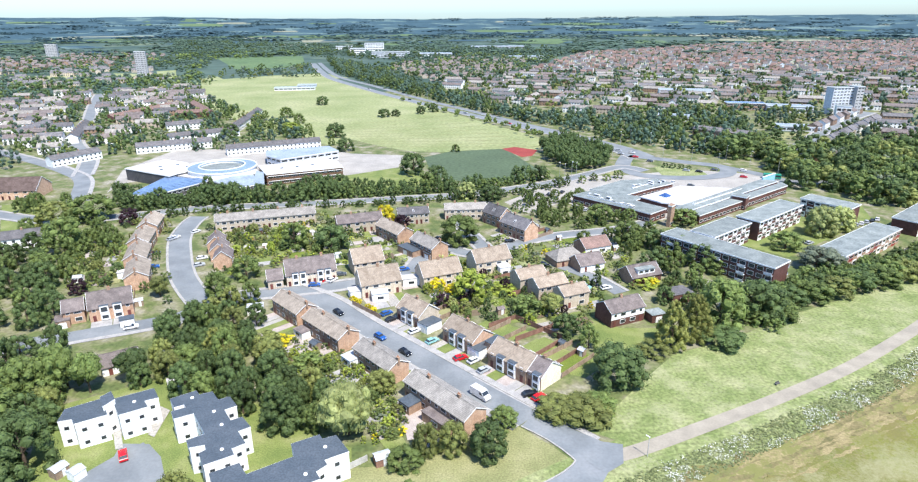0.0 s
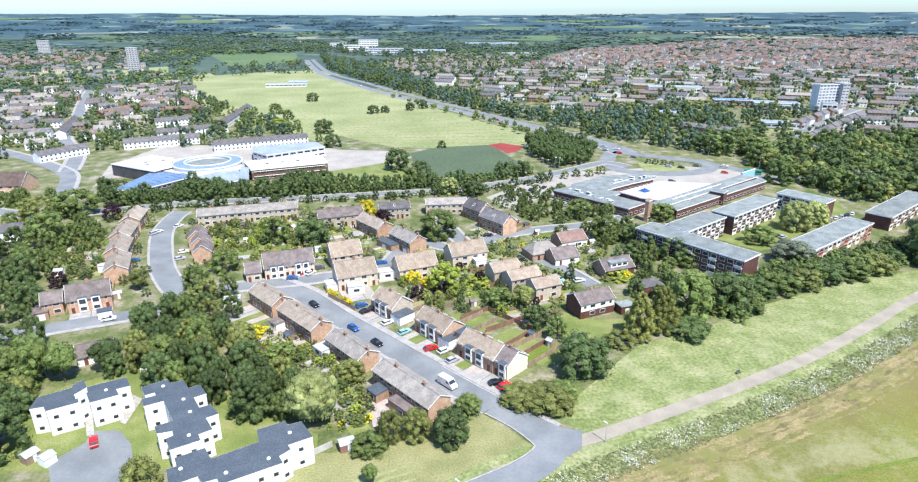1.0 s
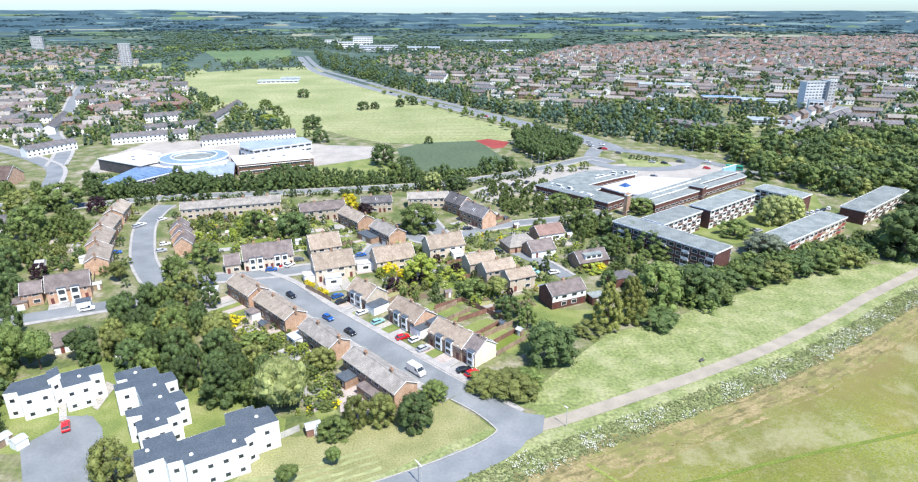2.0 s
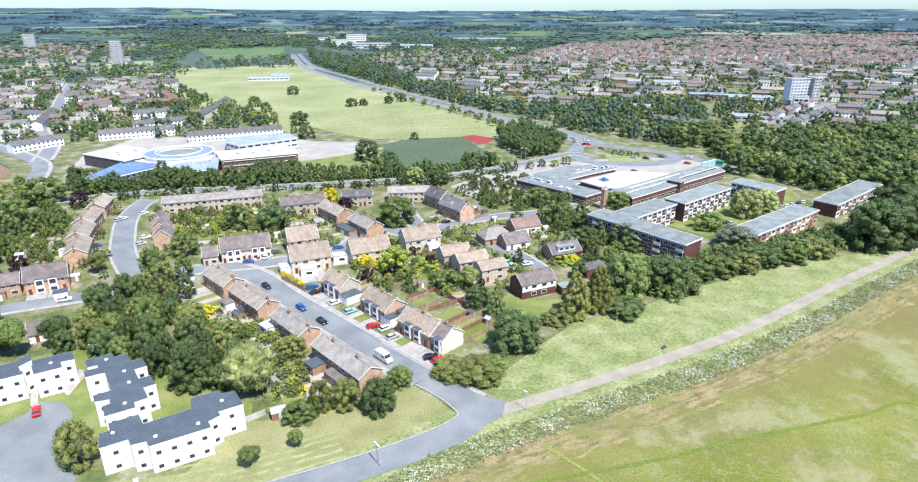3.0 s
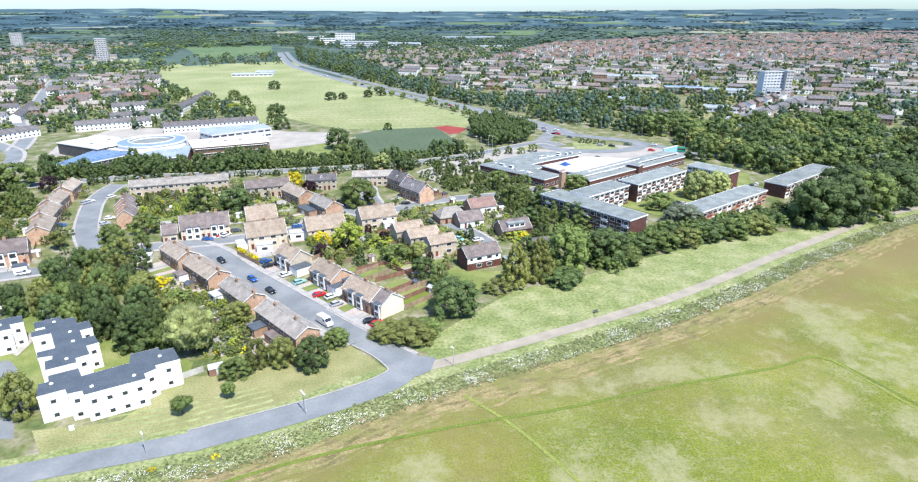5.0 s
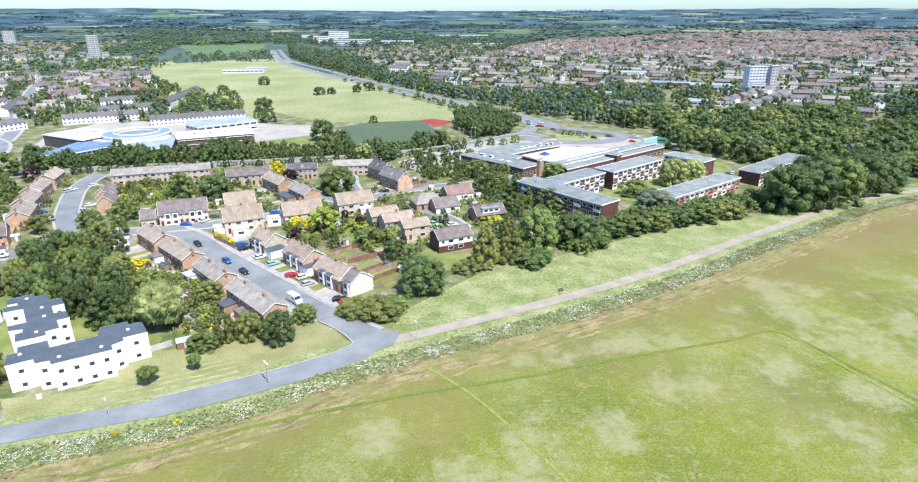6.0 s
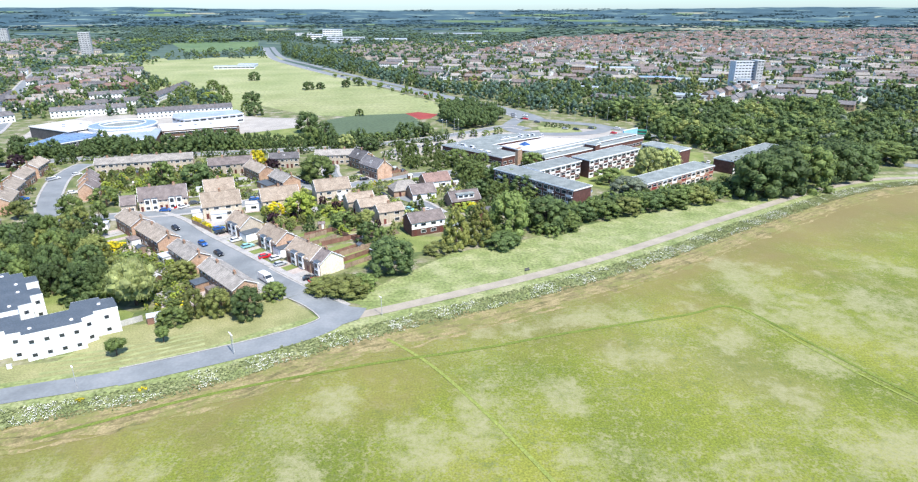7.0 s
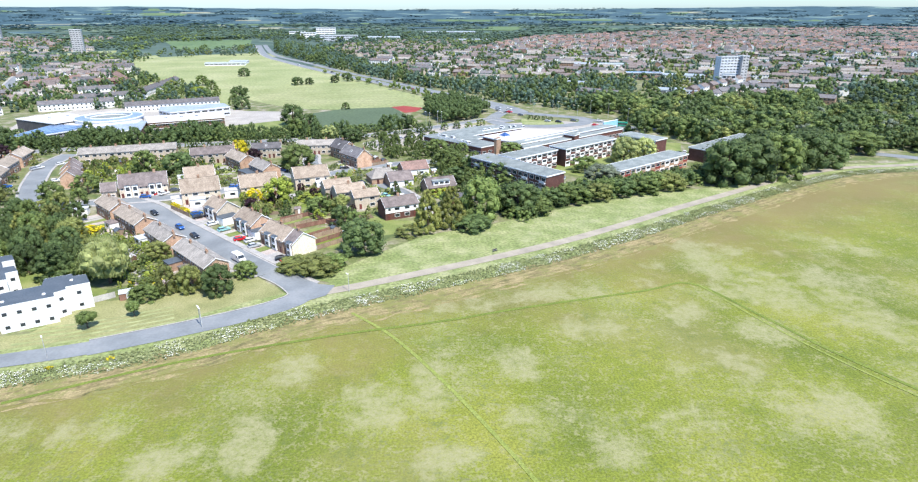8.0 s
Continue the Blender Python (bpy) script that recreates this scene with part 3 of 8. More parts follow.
def house(x, y, yaw, L, D, eaves=5.0, rise=2.6, units=2, wall=None, ends=None, roof=None, label="", name="house", category="house", group="", hip=0.0, stacks=True, front="plain", sides=(1, 1), group_name=""):
    """A gabled or hipped row of dwellings: the ridge runs along yaw, the fronts face its right-hand side (-y)."""
    wall, ends, roof = wall or BRICK_BROWN, ends or wall or BRICK_ORANGE, roof or TILE_BROWN
    ob = thing(name, x, y, yaw, label, category, group)
    footprint(x, y, yaw, L, D)
    part("wall", wall_mesh(L, D, eaves, rise, hip).mesh("wall", wall, ends), ob)
    part("roof", roof_mesh(L, D, eaves, rise, hip=hip).mesh("roof", roof), ob)
    u, two = L / units, eaves > 4
    if front == "boarded":
        box_part("boarding", WHITE, ob, -L / 2 + 0.05, -D / 2 - 0.05, 2.55, L / 2 - 0.05, -D / 2 + 0.02, eaves - 0.05, "white boarded upper storey")
    if not hip:
        for e in (-1, 1):
            b = Shape()
            x0, x1 = sorted((e * (L / 2 + 0.25), e * (L / 2 + 0.31)))
            for sy in (-1, 1):
                lo, k = D / 2 + 0.37, rise / (D / 2)
                b.v += [(x, y, z) for x in (x0, x1) for y, z in ((sy * lo, eaves - 0.37 * k - 0.02), (0, eaves + rise - 0.02), (0, eaves + rise + 0.19), (sy * lo, eaves - 0.37 * k + 0.19))]
                n = len(b.v) - 8
                for f in ((0, 1, 2, 3), (4, 7, 6, 5), (0, 4, 5, 1), (2, 6, 7, 3), (3, 7, 4, 0), (1, 5, 6, 2)):
                    b.f.append(tuple(n + i for i in f)), b.s.append(0)
            part("bargeboard", b.mesh("bargeboard", UPVC), ob)
    for i in range(units):
        cx = -L / 2 + u * (i + 0.5)
        m = -1 if i % 2 else 1
        for side, yw in ((-1, 0), (1, 180)):
            yy = side * D / 2
            wide = min(2.0, u * 0.36)
            lower = cx + m * u * 0.2
            if side < 0 and front == "bay":
                box_part("bay_panel", WHITE, ob, lower - wide / 2 - 0.25, yy - 0.45, 0.3, lower + wide / 2 + 0.25, yy + 0.9, eaves + 0.55, "white clad bay rising through the eaves")
                box_part("bay_roof", GREYROOF, ob, lower - wide / 2 - 0.35, yy - 0.55, eaves + 0.55, lower + wide / 2 + 0.35, yy + 1.4, eaves + 0.65)
                window(ob, lower, yy - 0.45, 0.75, yw, wide, 1.35, 2)
                window(ob, lower, yy - 0.45, eaves - 1.55, yw, wide, 1.75, 2)
            else:
                window(ob, lower, yy, 0.85, yw, wide, 1.3, 3 if wide > 1.6 else 2)
                if two:
                    window(ob, lower, yy, 3.35, yw, wide, 1.15, 3 if wide > 1.6 else 2)
            if two:
                window(ob, cx - m * u * 0.26, yy, 3.4, yw, min(1.1, u * 0.2), 1.05, 1)
            door(ob, cx - m * u * 0.28, yy, 0.03, yw)
        if stacks and i % 2 == 0:
            chimney(ob, cx + (u / 2 if units > 1 else 0), 0.0, eaves + rise)
    return ob


def prism(name, poly, h, wall, roof, label, category="building", group="", storeys=1, pitch=3.0, fascia=None, sill=0.9, tall=1.3, lip=0.3, wide=0.8, frame_mat=None, all_round=False, far=True):
    """A flat-roofed building over any outline (counter-clockwise), with rows of windows along its walls."""
    cx, cy = sum(p[0] for p in poly) / len(poly), sum(p[1] for p in poly) / len(poly)
    if sum(a[0] * b[1] - b[0] * a[1] for a, b in zip(poly, poly[1:] + poly[:1])) < 0:
        poly = poly[::-1]
    ob = thing(name, cx, cy, 0, label, category, group)
    q = [(x - cx, y - cy) for x, y in poly]
    R = max(math.hypot(*p) for p in q)
    footprint(cx, cy, 0, 1.3 * R, 1.3 * R)
    n = len(q)
    s, f, r = Shape(), Shape(), Shape()
    out = []
    for i in range(n):
        a, b, c = q[i - 1], q[i], q[(i + 1) % n]
        d1, d2 = math.hypot(b[0] - a[0], b[1] - a[1]), math.hypot(c[0] - b[0], c[1] - b[1])
        n1, n2 = ((b[1] - a[1]) / d1, (a[0] - b[0]) / d1), ((c[1] - b[1]) / d2, (b[0] - c[0]) / d2)
        k = lip / max(0.4, 1 + n1[0] * n2[0] + n1[1] * n2[1])
        out.append((b[0] + (n1[0] + n2[0]) * k, b[1] + (n1[1] + n2[1]) * k))
    for i in range(n):
        j = (i + 1) % n
        s.face((*q[i], 0), (*q[j], 0), (*q[j], h - 0.1), (*q[i], h - 0.1))
        f.face((*out[i], h - 0.4), (*out[j], h - 0.4), (*out[j], h + 0.12), (*out[i], h + 0.12))
        f.face((*q[j], h - 0.4), (*out[j], h - 0.4), (*out[i], h - 0.4), (*q[i], h - 0.4))
    r.face(*[(*p, h + 0.1) for p in out])
    part("wall", s.mesh("wall", wall), ob)
    part("fascia", f.mesh("fascia", fascia or UPVC), ob)
    part("roof", r.mesh("roof", roof), ob)
    for i in range(n):
        a, b = q[i], q[(i + 1) % n]
        d = math.hypot(b[0] - a[0], b[1] - a[1])
        m = max(1, int(d / pitch))
        yaw = math.degrees(math.atan2(b[1] - a[1], b[0] - a[0]))
        if (yaw > 95 or yaw < -95) and not all_round or d < min(4, pitch):
            continue
        for k in range(m):
            t = (k + 0.5) / m
            for st in range(storeys):
                window(ob, a[0] + (b[0] - a[0]) * t, a[1] + (b[1] - a[1]) * t, st * (h / storeys) + sill, yaw, pitch * wide, tall, 3, frame_mat, far)
    return ob


def shed(x, y, yaw, L=2.6, D=2.0, h=2.0, material=None, roof=None, label="small wooden garden shed with pale roof"):
    ob = thing("shed", x, y, yaw, label, "shed")
    footprint(x, y, yaw, L, D)
    part("wall", wall_mesh(L, D, h, 0.5).mesh("wall", material or FENCEWOOD, material or FENCEWOOD), ob)
    part("roof", roof_mesh(L, D, h, 0.5, 0.15, 0.0, 0.06).mesh("roof", roof or SHEDROOF), ob)
    door(ob, 0.3, -D / 2, 0.02, 0, GARAGE, 0.8, 1.8)
    return ob


def annex(x, y, yaw, L, D, h, wall=None, roof=None, label="single-storey flat-roofed extension behind a house", name="extension"):
    """A low extension or garage with a thin flat roof."""
    ob = thing(name, x, y, yaw, label, name)
    footprint(x, y, yaw, L, D)
    box_part("wall", wall or WHITE, ob, -L / 2, -D / 2, 0, L / 2, D / 2, h)
    box_part("roof", roof or GREYROOF, ob, -L / 2 - 0.15, -D / 2 - 0.15, h, L / 2 + 0.15, D / 2 + 0.15, h + 0.14)
    if name == "garage":
        door(ob, 0, -D / 2, 0.02, 0, GARAGE, 2.2, 2.0)
    else:
        window(ob, 0, -D / 2, 0.8, 0, min(2.2, L * 0.6), 1.2, 3)
    return ob


def plots(x, y, yaw, L, D, units, front, back, seed, fenced=True, drive=0.6):
    """Front drives and back gardens of a row of houses: paving, lawns, fences and sheds."""
    rnd = random.Random(seed)
    c, s = math.cos(radians(yaw)), math.sin(radians(yaw))

    def W(u, v):
        return (x + u * c - v * s, y + u * s + v * c)
    w = L / units
    for i in range(units):
        a, b = -L / 2 + w * i + 0.15, -L / 2 + w * (i + 1) - 0.15
        for v0, depth, sign in ((-D / 2, front, -1), (D / 2, back, 1)):
            if not depth:
                continue
            m = a + (b - a) * rnd.uniform(0.4, 0.6)
            ends = sorted((v0 + sign * 0.05, v0 + sign * depth))
            if sign < 0 or depth < 6:
                kinds = (rnd.choice((DRIVE, PAVE, DRIVE, FORECOURT)), rnd.choice((LAWN, DRIVE, LAWN, PAVE)))
                for (p, q), k in zip(((a, m), (m, b)), kinds):
                    sheet("front_garden", [W(p, ends[0]), W(q, ends[0]), W(q, ends[1]), W(p, ends[1])], k, 0.024, "front garden with drive and lawn before a house")
            else:
                patio = v0 + sign * rnd.uniform(2, 4)
                bed = v0 + sign * (depth - rnd.uniform(0.5, 3))
                for p, q, k in ((v0 + sign * 0.05, patio, rnd.choice((PAVE, DRIVE, FORECOURT))), (patio, bed, rnd.choice((LAWN, MOWN, LAWN, LUSH)))):
                    p, q = min(p, q), max(p, q)
                    sheet("back_garden", [W(a, p), W(b, p), W(b, q), W(a, q)], k, 0.024, "back garden with patio and lawn behind a house")
                if rnd.random() < 0.4:
                    shed(*W(rnd.uniform(a + 1.4, b - 1.4), v0 + sign * (depth - 1.6)), yaw, rnd.uniform(1.8, 2.8), rnd.uniform(1.6, 2.2), 1.9, rnd.choice((FENCEWOOD, WHITE, TIMBER)), rnd.choice((SHEDROOF, GREYROOF)))
        if fenced and back > 6:
            fence([W(b + 0.15, D / 2 + 0.3), W(b + 0.15, D / 2 + back)], 1.6, rnd.choice((FENCEWOOD, FENCERED)), "wooden panel fence between two back gardens", 2.4, False)


def block(x, y, yaw, L, D, h, wall=None, roof=None, label="", name="flat_block", category="building", parapet=0.35, fascia=None, storeys=3, bays=8, style="flats", z=0.0, group="", far=False, accent=None):
    """A flat-roofed building with storeys of windows on both long sides."""
    ob = thing(name, x, y, yaw, label, category, group, z)
    footprint(x, y, yaw, L, D)
    wall = wall or BRICK_DARK
    box_part("wall", wall, ob, -L / 2, -D / 2, 0, L / 2, D / 2, h - 0.06)
    s = Shape()
    s.box(-L / 2 - 0.25, -D / 2 - 0.25, h - 0.06, L / 2 + 0.25, D / 2 + 0.25, h + 0.1)
    part("roof", s.mesh("roof", roof or FLATROOF), ob)
    s = Shape()
    for a, b, c, d in ((-1, -1, 1, -1), (-1, 1, 1, 1)):
        s.box(a * (L / 2 + 0.3), b * (D / 2 + 0.3) - 0.06, h - 0.35, c * (L / 2 + 0.3), d * (D / 2 + 0.3) + 0.06, h + 0.16)
    for e in (-1, 1):
        s.box(e * (L / 2 + 0.3) - 0.06, -D / 2 - 0.24, h - 0.35, e * (L / 2 + 0.3) + 0.06, D / 2 + 0.24, h + 0.16)
    part("fascia", s.mesh("fascia", fascia or UPVC), ob)
    sh = (h - 0.3) / storeys
    for side, yw in ((-1, 0), (1, 180)):
        yy = side * D / 2
        for i in range(bays):
            cx = -L / 2 + L * (i + 0.5) / bays
            w = L / bays
            for k in range(storeys):
                z0 = k * sh
                if style == "flats":
                    window(ob, cx, yy, z0 + 1.15, yw, w * 0.74, 1.25, 2, far=True)
                    if not far and (i + k) % 2 == 0:
                        red = bool(accent) and (i + 2 * k) % 3 == 0
                        box_part("panel", accent if red else WHITE, ob, cx - w * 0.48, yy - 0.04 if side < 0 else yy, z0 + 0.06, cx + w * 0.48, yy if side < 0 else yy + 0.04, z0 + sh - 0.08, "red cladding panel" if red else "white cladding panel")
                elif style == "balcony":
                    window(ob, cx, yy, z0 + 0.6, yw, w * 0.72, 1.6, 3, far=True)
                    if i % 3 == 1:
                        q = Shape()
                        q.box(cx - w * 0.45, yy + side * 1.1 - 0.05, z0 + 0.1, cx + w * 0.45, yy + side * 1.1 + 0.05, z0 + 1.05)
                        q.box(cx - w * 0.45, min(yy, yy + side * 1.05), z0 - 0.02, cx + w * 0.45, max(yy, yy + side * 1.05), z0 + 0.1)
                        part("balcony", q.mesh("balcony", PALECLAD), ob)
                elif style == "strip":
                    window(ob, cx, yy, z0 + 1.0, yw, w * 0.9, sh * 0.45, 3, far=True)
    return ob


# ---- plants ----
def leaf_cloud(rnd, clumps, leaves, size, kind="round", grow=1.0):
    """Vertices and faces of a crown of height 1 and radius 0.5, made of many small leaf sprays in uneven clumps."""
    V, F = [], []
    cs = []
    for i in range(clumps):
        if kind == "cone":
            z = 0.08 + 0.9 * (i + rnd.random()) / clumps
            rr = 0.50 * (1 - z) ** 0.62 + 0.02
            a = rnd.uniform(0, 6.283)
            q = rr * rnd.uniform(0.55, 1.0)
            cs.append((q * math.cos(a), q * math.sin(a), z, 0.05 + 0.075 * (1 - z)))
        elif kind == "bush":
            t, a = -0.66 + 1.64 * (i + rnd.random()) / clumps, i * 2.39996 + rnd.uniform(-0.5, 0.5)
            q, w = math.sqrt(1 - max(0.0, t) ** 2) * (0.62 + 0.38 * math.sqrt(rnd.random())), rnd.uniform(0.84, 1.02)
            cs.append((0.42 * q * w * math.cos(a), 0.42 * q * w * math.sin(a), 0.42 + (0.44 if t > 0 else 0.6) * t * w, rnd.uniform(0.1, 0.16)))
        else:
            t, a = rnd.uniform(-0.85, 1), rnd.uniform(0, 6.283)
            q = math.sqrt(max(0, 1 - t * t)) * rnd.uniform(0.55, 1.0)
            w = rnd.uniform(0.72, 1.0)
            base = 0.30 if kind == "round" else 0.12
            mid = (1 + base) / 2
            cs.append((0.41 * q * w * math.cos(a), 0.41 * q * w * math.sin(a), mid + (1 - base) * 0.41 * t * w, rnd.uniform(0.13, 0.2) if kind == "round" else rnd.uniform(0.12, 0.19)))
    cs = [(cx, cy, cz, cr * grow) for cx, cy, cz, cr in cs]
    for cx, cy, cz, cr in cs:
        for _ in range(leaves):
            t, a = rnd.uniform(-0.45, 1), rnd.uniform(0, 6.283)
            q = math.sqrt(1 - t * t)
            n = Vector((q * math.cos(a), q * math.sin(a), t))
            rr = cr * rnd.uniform(0.76, 1.08)
            p = Vector((cx + n.x * rr, cy + n.y * rr, max(0.01, cz + n.z * rr)))
            n = (n + Vector((rnd.uniform(-0.32, 0.32), rnd.uniform(-0.32, 0.32), rnd.uniform(-0.15, 0.4)))).normalized()
            u = n.orthogonal().normalized()
            u.rotate(Matrix.Rotation(rnd.uniform(0, 6.283), 3, n))
            w = n.cross(u)
            s1, s2 = size * rnd.uniform(0.5, 1.1), size * rnd.uniform(0.4, 0.8)
            if kind == "weep":
                w, s2, u = Vector((0, 0, -1)), size * rnd.uniform(1.5, 3.0), u * 0.55
            k = len(V)
            V += [tuple(p - u * s1), tuple(p + w * s2 * 0.5 - u * 0.1 * s1), tuple(p + u * s1 + w * 0.2 * s2), tuple(p - w * s2 * 0.6)]
            F.append((k, k + 3, k + 2, k + 1))
    return V, F, cs


ICO = bmesh.new()
bmesh.ops.create_icosphere(ICO, subdivisions=1, radius=1.0)
ICO_V, ICO_F = [tuple(v.co) for v in ICO.verts], [tuple(v.index for v in f.verts) for f in ICO.faces]
ICO.free()


def core(V, F, cs, rnd, shrink=0.7):
    """Uneven solid middles of the clumps, so that the crown is not see-through."""
    for cx, cy, cz, cr in cs:
        k, turn = len(V), Matrix.Rotation(rnd.uniform(0, 6.283), 3, Vector((rnd.uniform(-1, 1), rnd.uniform(-1, 1), 1.0)))
        for p in ICO_V:
            q = turn @ Vector(p) * cr * shrink * rnd.uniform(0.8, 1.14)
            V.append((cx + q.x, cy + q.y, max(0.0, cz + q.z)))
        F += [tuple(k + i for i in f) for f in ICO_F]


def trunk_mesh(rnd, limbs=5):
    """A tapered trunk with limbs for a tree of height 1 and crown radius 0.5."""
    s = Shape()
    s.tube(0, 0, -0.02, 0.34, 0.035, 0.022, 8), s.tube(0, 0, 0.34, 0.8, 0.022, 0.006, 6, dx=rnd.uniform(-0.04, 0.04))
    for k in range(limbs):
        a = 6.283 * k / limbs + rnd.uniform(-0.4, 0.4)
        z = rnd.uniform(0.22, 0.4)
        s.tube(0, 0, z, z + rnd.uniform(0.2, 0.32), 0.016, 0.004, 5, dx=0.28 * math.cos(a), dy=0.28 * math.sin(a))
    return s.mesh("trunk", BARK)


PLANT = {}


def plant_meshes(kind, detail, colour, v):
    key = (kind, detail, colour, v)
    if key not in PLANT:
        rnd = random.Random(hash((len(kind), detail, v, 7)) % 1000 + v * 31)
        clumps, leaves, size = {3: (52, 42, 0.034), 2: (30, 28, 0.046), 1: (18, 16, 0.066), 0: (9, 8, 0.105), -1: (6, 4, 0.13), -2: (4, 2, 0.16)}[detail]
        if kind == "cone":
            clumps, size = int(clumps * 2.2), size * 0.75
        grow = {0: 1.25, -1: 1.5, -2: 1.8}.get(detail, 1.0)
        if kind == "weep":
            clumps, leaves, size = clumps * 2, leaves + 8, size * 0.62
        geom = (kind, detail, v)
        if geom not in PLANT:
            V, F, cs = leaf_cloud(rnd, clumps, leaves, size, kind, grow)
            core(V, F, cs, rnd, 0.72 if detail > 0 else 0.8)
            PLANT[geom] = (V, F)
        me = bpy.data.meshes.new("crown")
        me.from_pydata(*[PLANT[geom][0], [], PLANT[geom][1]])
        me.materials.append(LEAF[colour])
        if ("t", v) not in PLANT:
            PLANT[("t", v)] = trunk_mesh(rnd)
        PLANT[key] = (me, PLANT[("t", v)])
    return PLANT[key]


SERIAL = [0]
TREE_WORDS = {"green": "leafy green broadleaf tree", "dark": "dense dark green tree", "olive": "olive green broadleaf tree", "light": "pale green tree with feathery foliage", "yellow": "bright golden yellow leaved tree",
              "lime": "yellow-green leaved garden tree", "purple": "dark purple-leaved garden tree", "conifer": "tall golden-green conifer", "grey": "grey-green leaved tree", "far": "distant broadleaf tree", "hazeblue": "distant tree"}


def tree(x, y, r, h, colour="green", kind="round", detail=2, where="among the houses", name="tree"):
    """A tree of crown radius r and height h."""
    SERIAL[0] += 1
    v = SERIAL[0] % 4
    crown, trunk = plant_meshes(kind, detail, colour, v)
    ob = thing(name, x, y, (SERIAL[0] * 77) % 360, f"{TREE_WORDS[colour]} {where}", name)
    part("crown", crown, ob, scale=(2 * r, 2 * r, h))
    part("trunk", trunk, ob, scale=(2 * r, 2 * r, h))
    return ob


def bush(x, y, r, h, colour="green", detail=1, where="in a garden"):
    SERIAL[0] += 1
    crown, _ = plant_meshes("bush", detail, colour, SERIAL[0] % 4)
    ob = new("bush", crown)
    ob.matrix_basis = pose(x, y, -0.02, 0, 0, (SERIAL[0] * 77) % 360) @ Matrix.Diagonal((2 * r, 2 * r, h, 1))
    return tagged(ob, f"rounded {TREE_WORDS[colour].split(' tree')[0].replace('tree', '')} shrub {where}", "bush")


def mass(name, places, colour, label, sizes=(2.5, 5.0), tall=(5, 10), detail=1, seed=1, category="trees", kind="round"):
    """Many crowns joined into one object, for woods and thickets."""
    rnd = random.Random(seed)
    base = []
    for v in range(4):
        plant_meshes(kind, detail, colour, v)
        V, F = PLANT[(kind, detail, v)]
        base.append((np.array(V, dtype=np.float32), F))
    allv, allf, n = [], [], 0
    for x, y, *up in places:
        V, F = base[rnd.randrange(4)]
        a, r, h = rnd.uniform(0, 6.283), rnd.uniform(*sizes), rnd.uniform(*tall)
        c, s = math.cos(a), math.sin(a)
        W = np.empty_like(V)
        W[:, 0], W[:, 1], W[:, 2] = x + 2 * r * (V[:, 0] * c - V[:, 1] * s), y + 2 * r * (V[:, 0] * s + V[:, 1] * c), V[:, 2] * h * 1.15 - h * 0.15 + (up[0] if up else 0.0)
        allv.append(W)
        allf += [tuple(i + n for i in f) for f in F]
        n += len(V)
    if not allv:
        return None
    me = bpy.data.meshes.new(name)
    me.from_pydata(np.concatenate(allv).tolist(), [], allf)
    me.materials.append(LEAF[colour])
    return tagged(new(name, me), label, category, kind="stuff")


def planted(name, poly, gap, room, label, sizes, tall, detail, kind, seed, **counts):
    """Crowns of several colours mixed over one area, an object for each colour."""
    for i, (colour, count) in enumerate(counts.items()):
        mass(name, spots(poly, count, gap, seed + i, room), colour, label, sizes, tall, detail, seed + i, kind=kind)


# ---- vehicles ----
CAR = {}


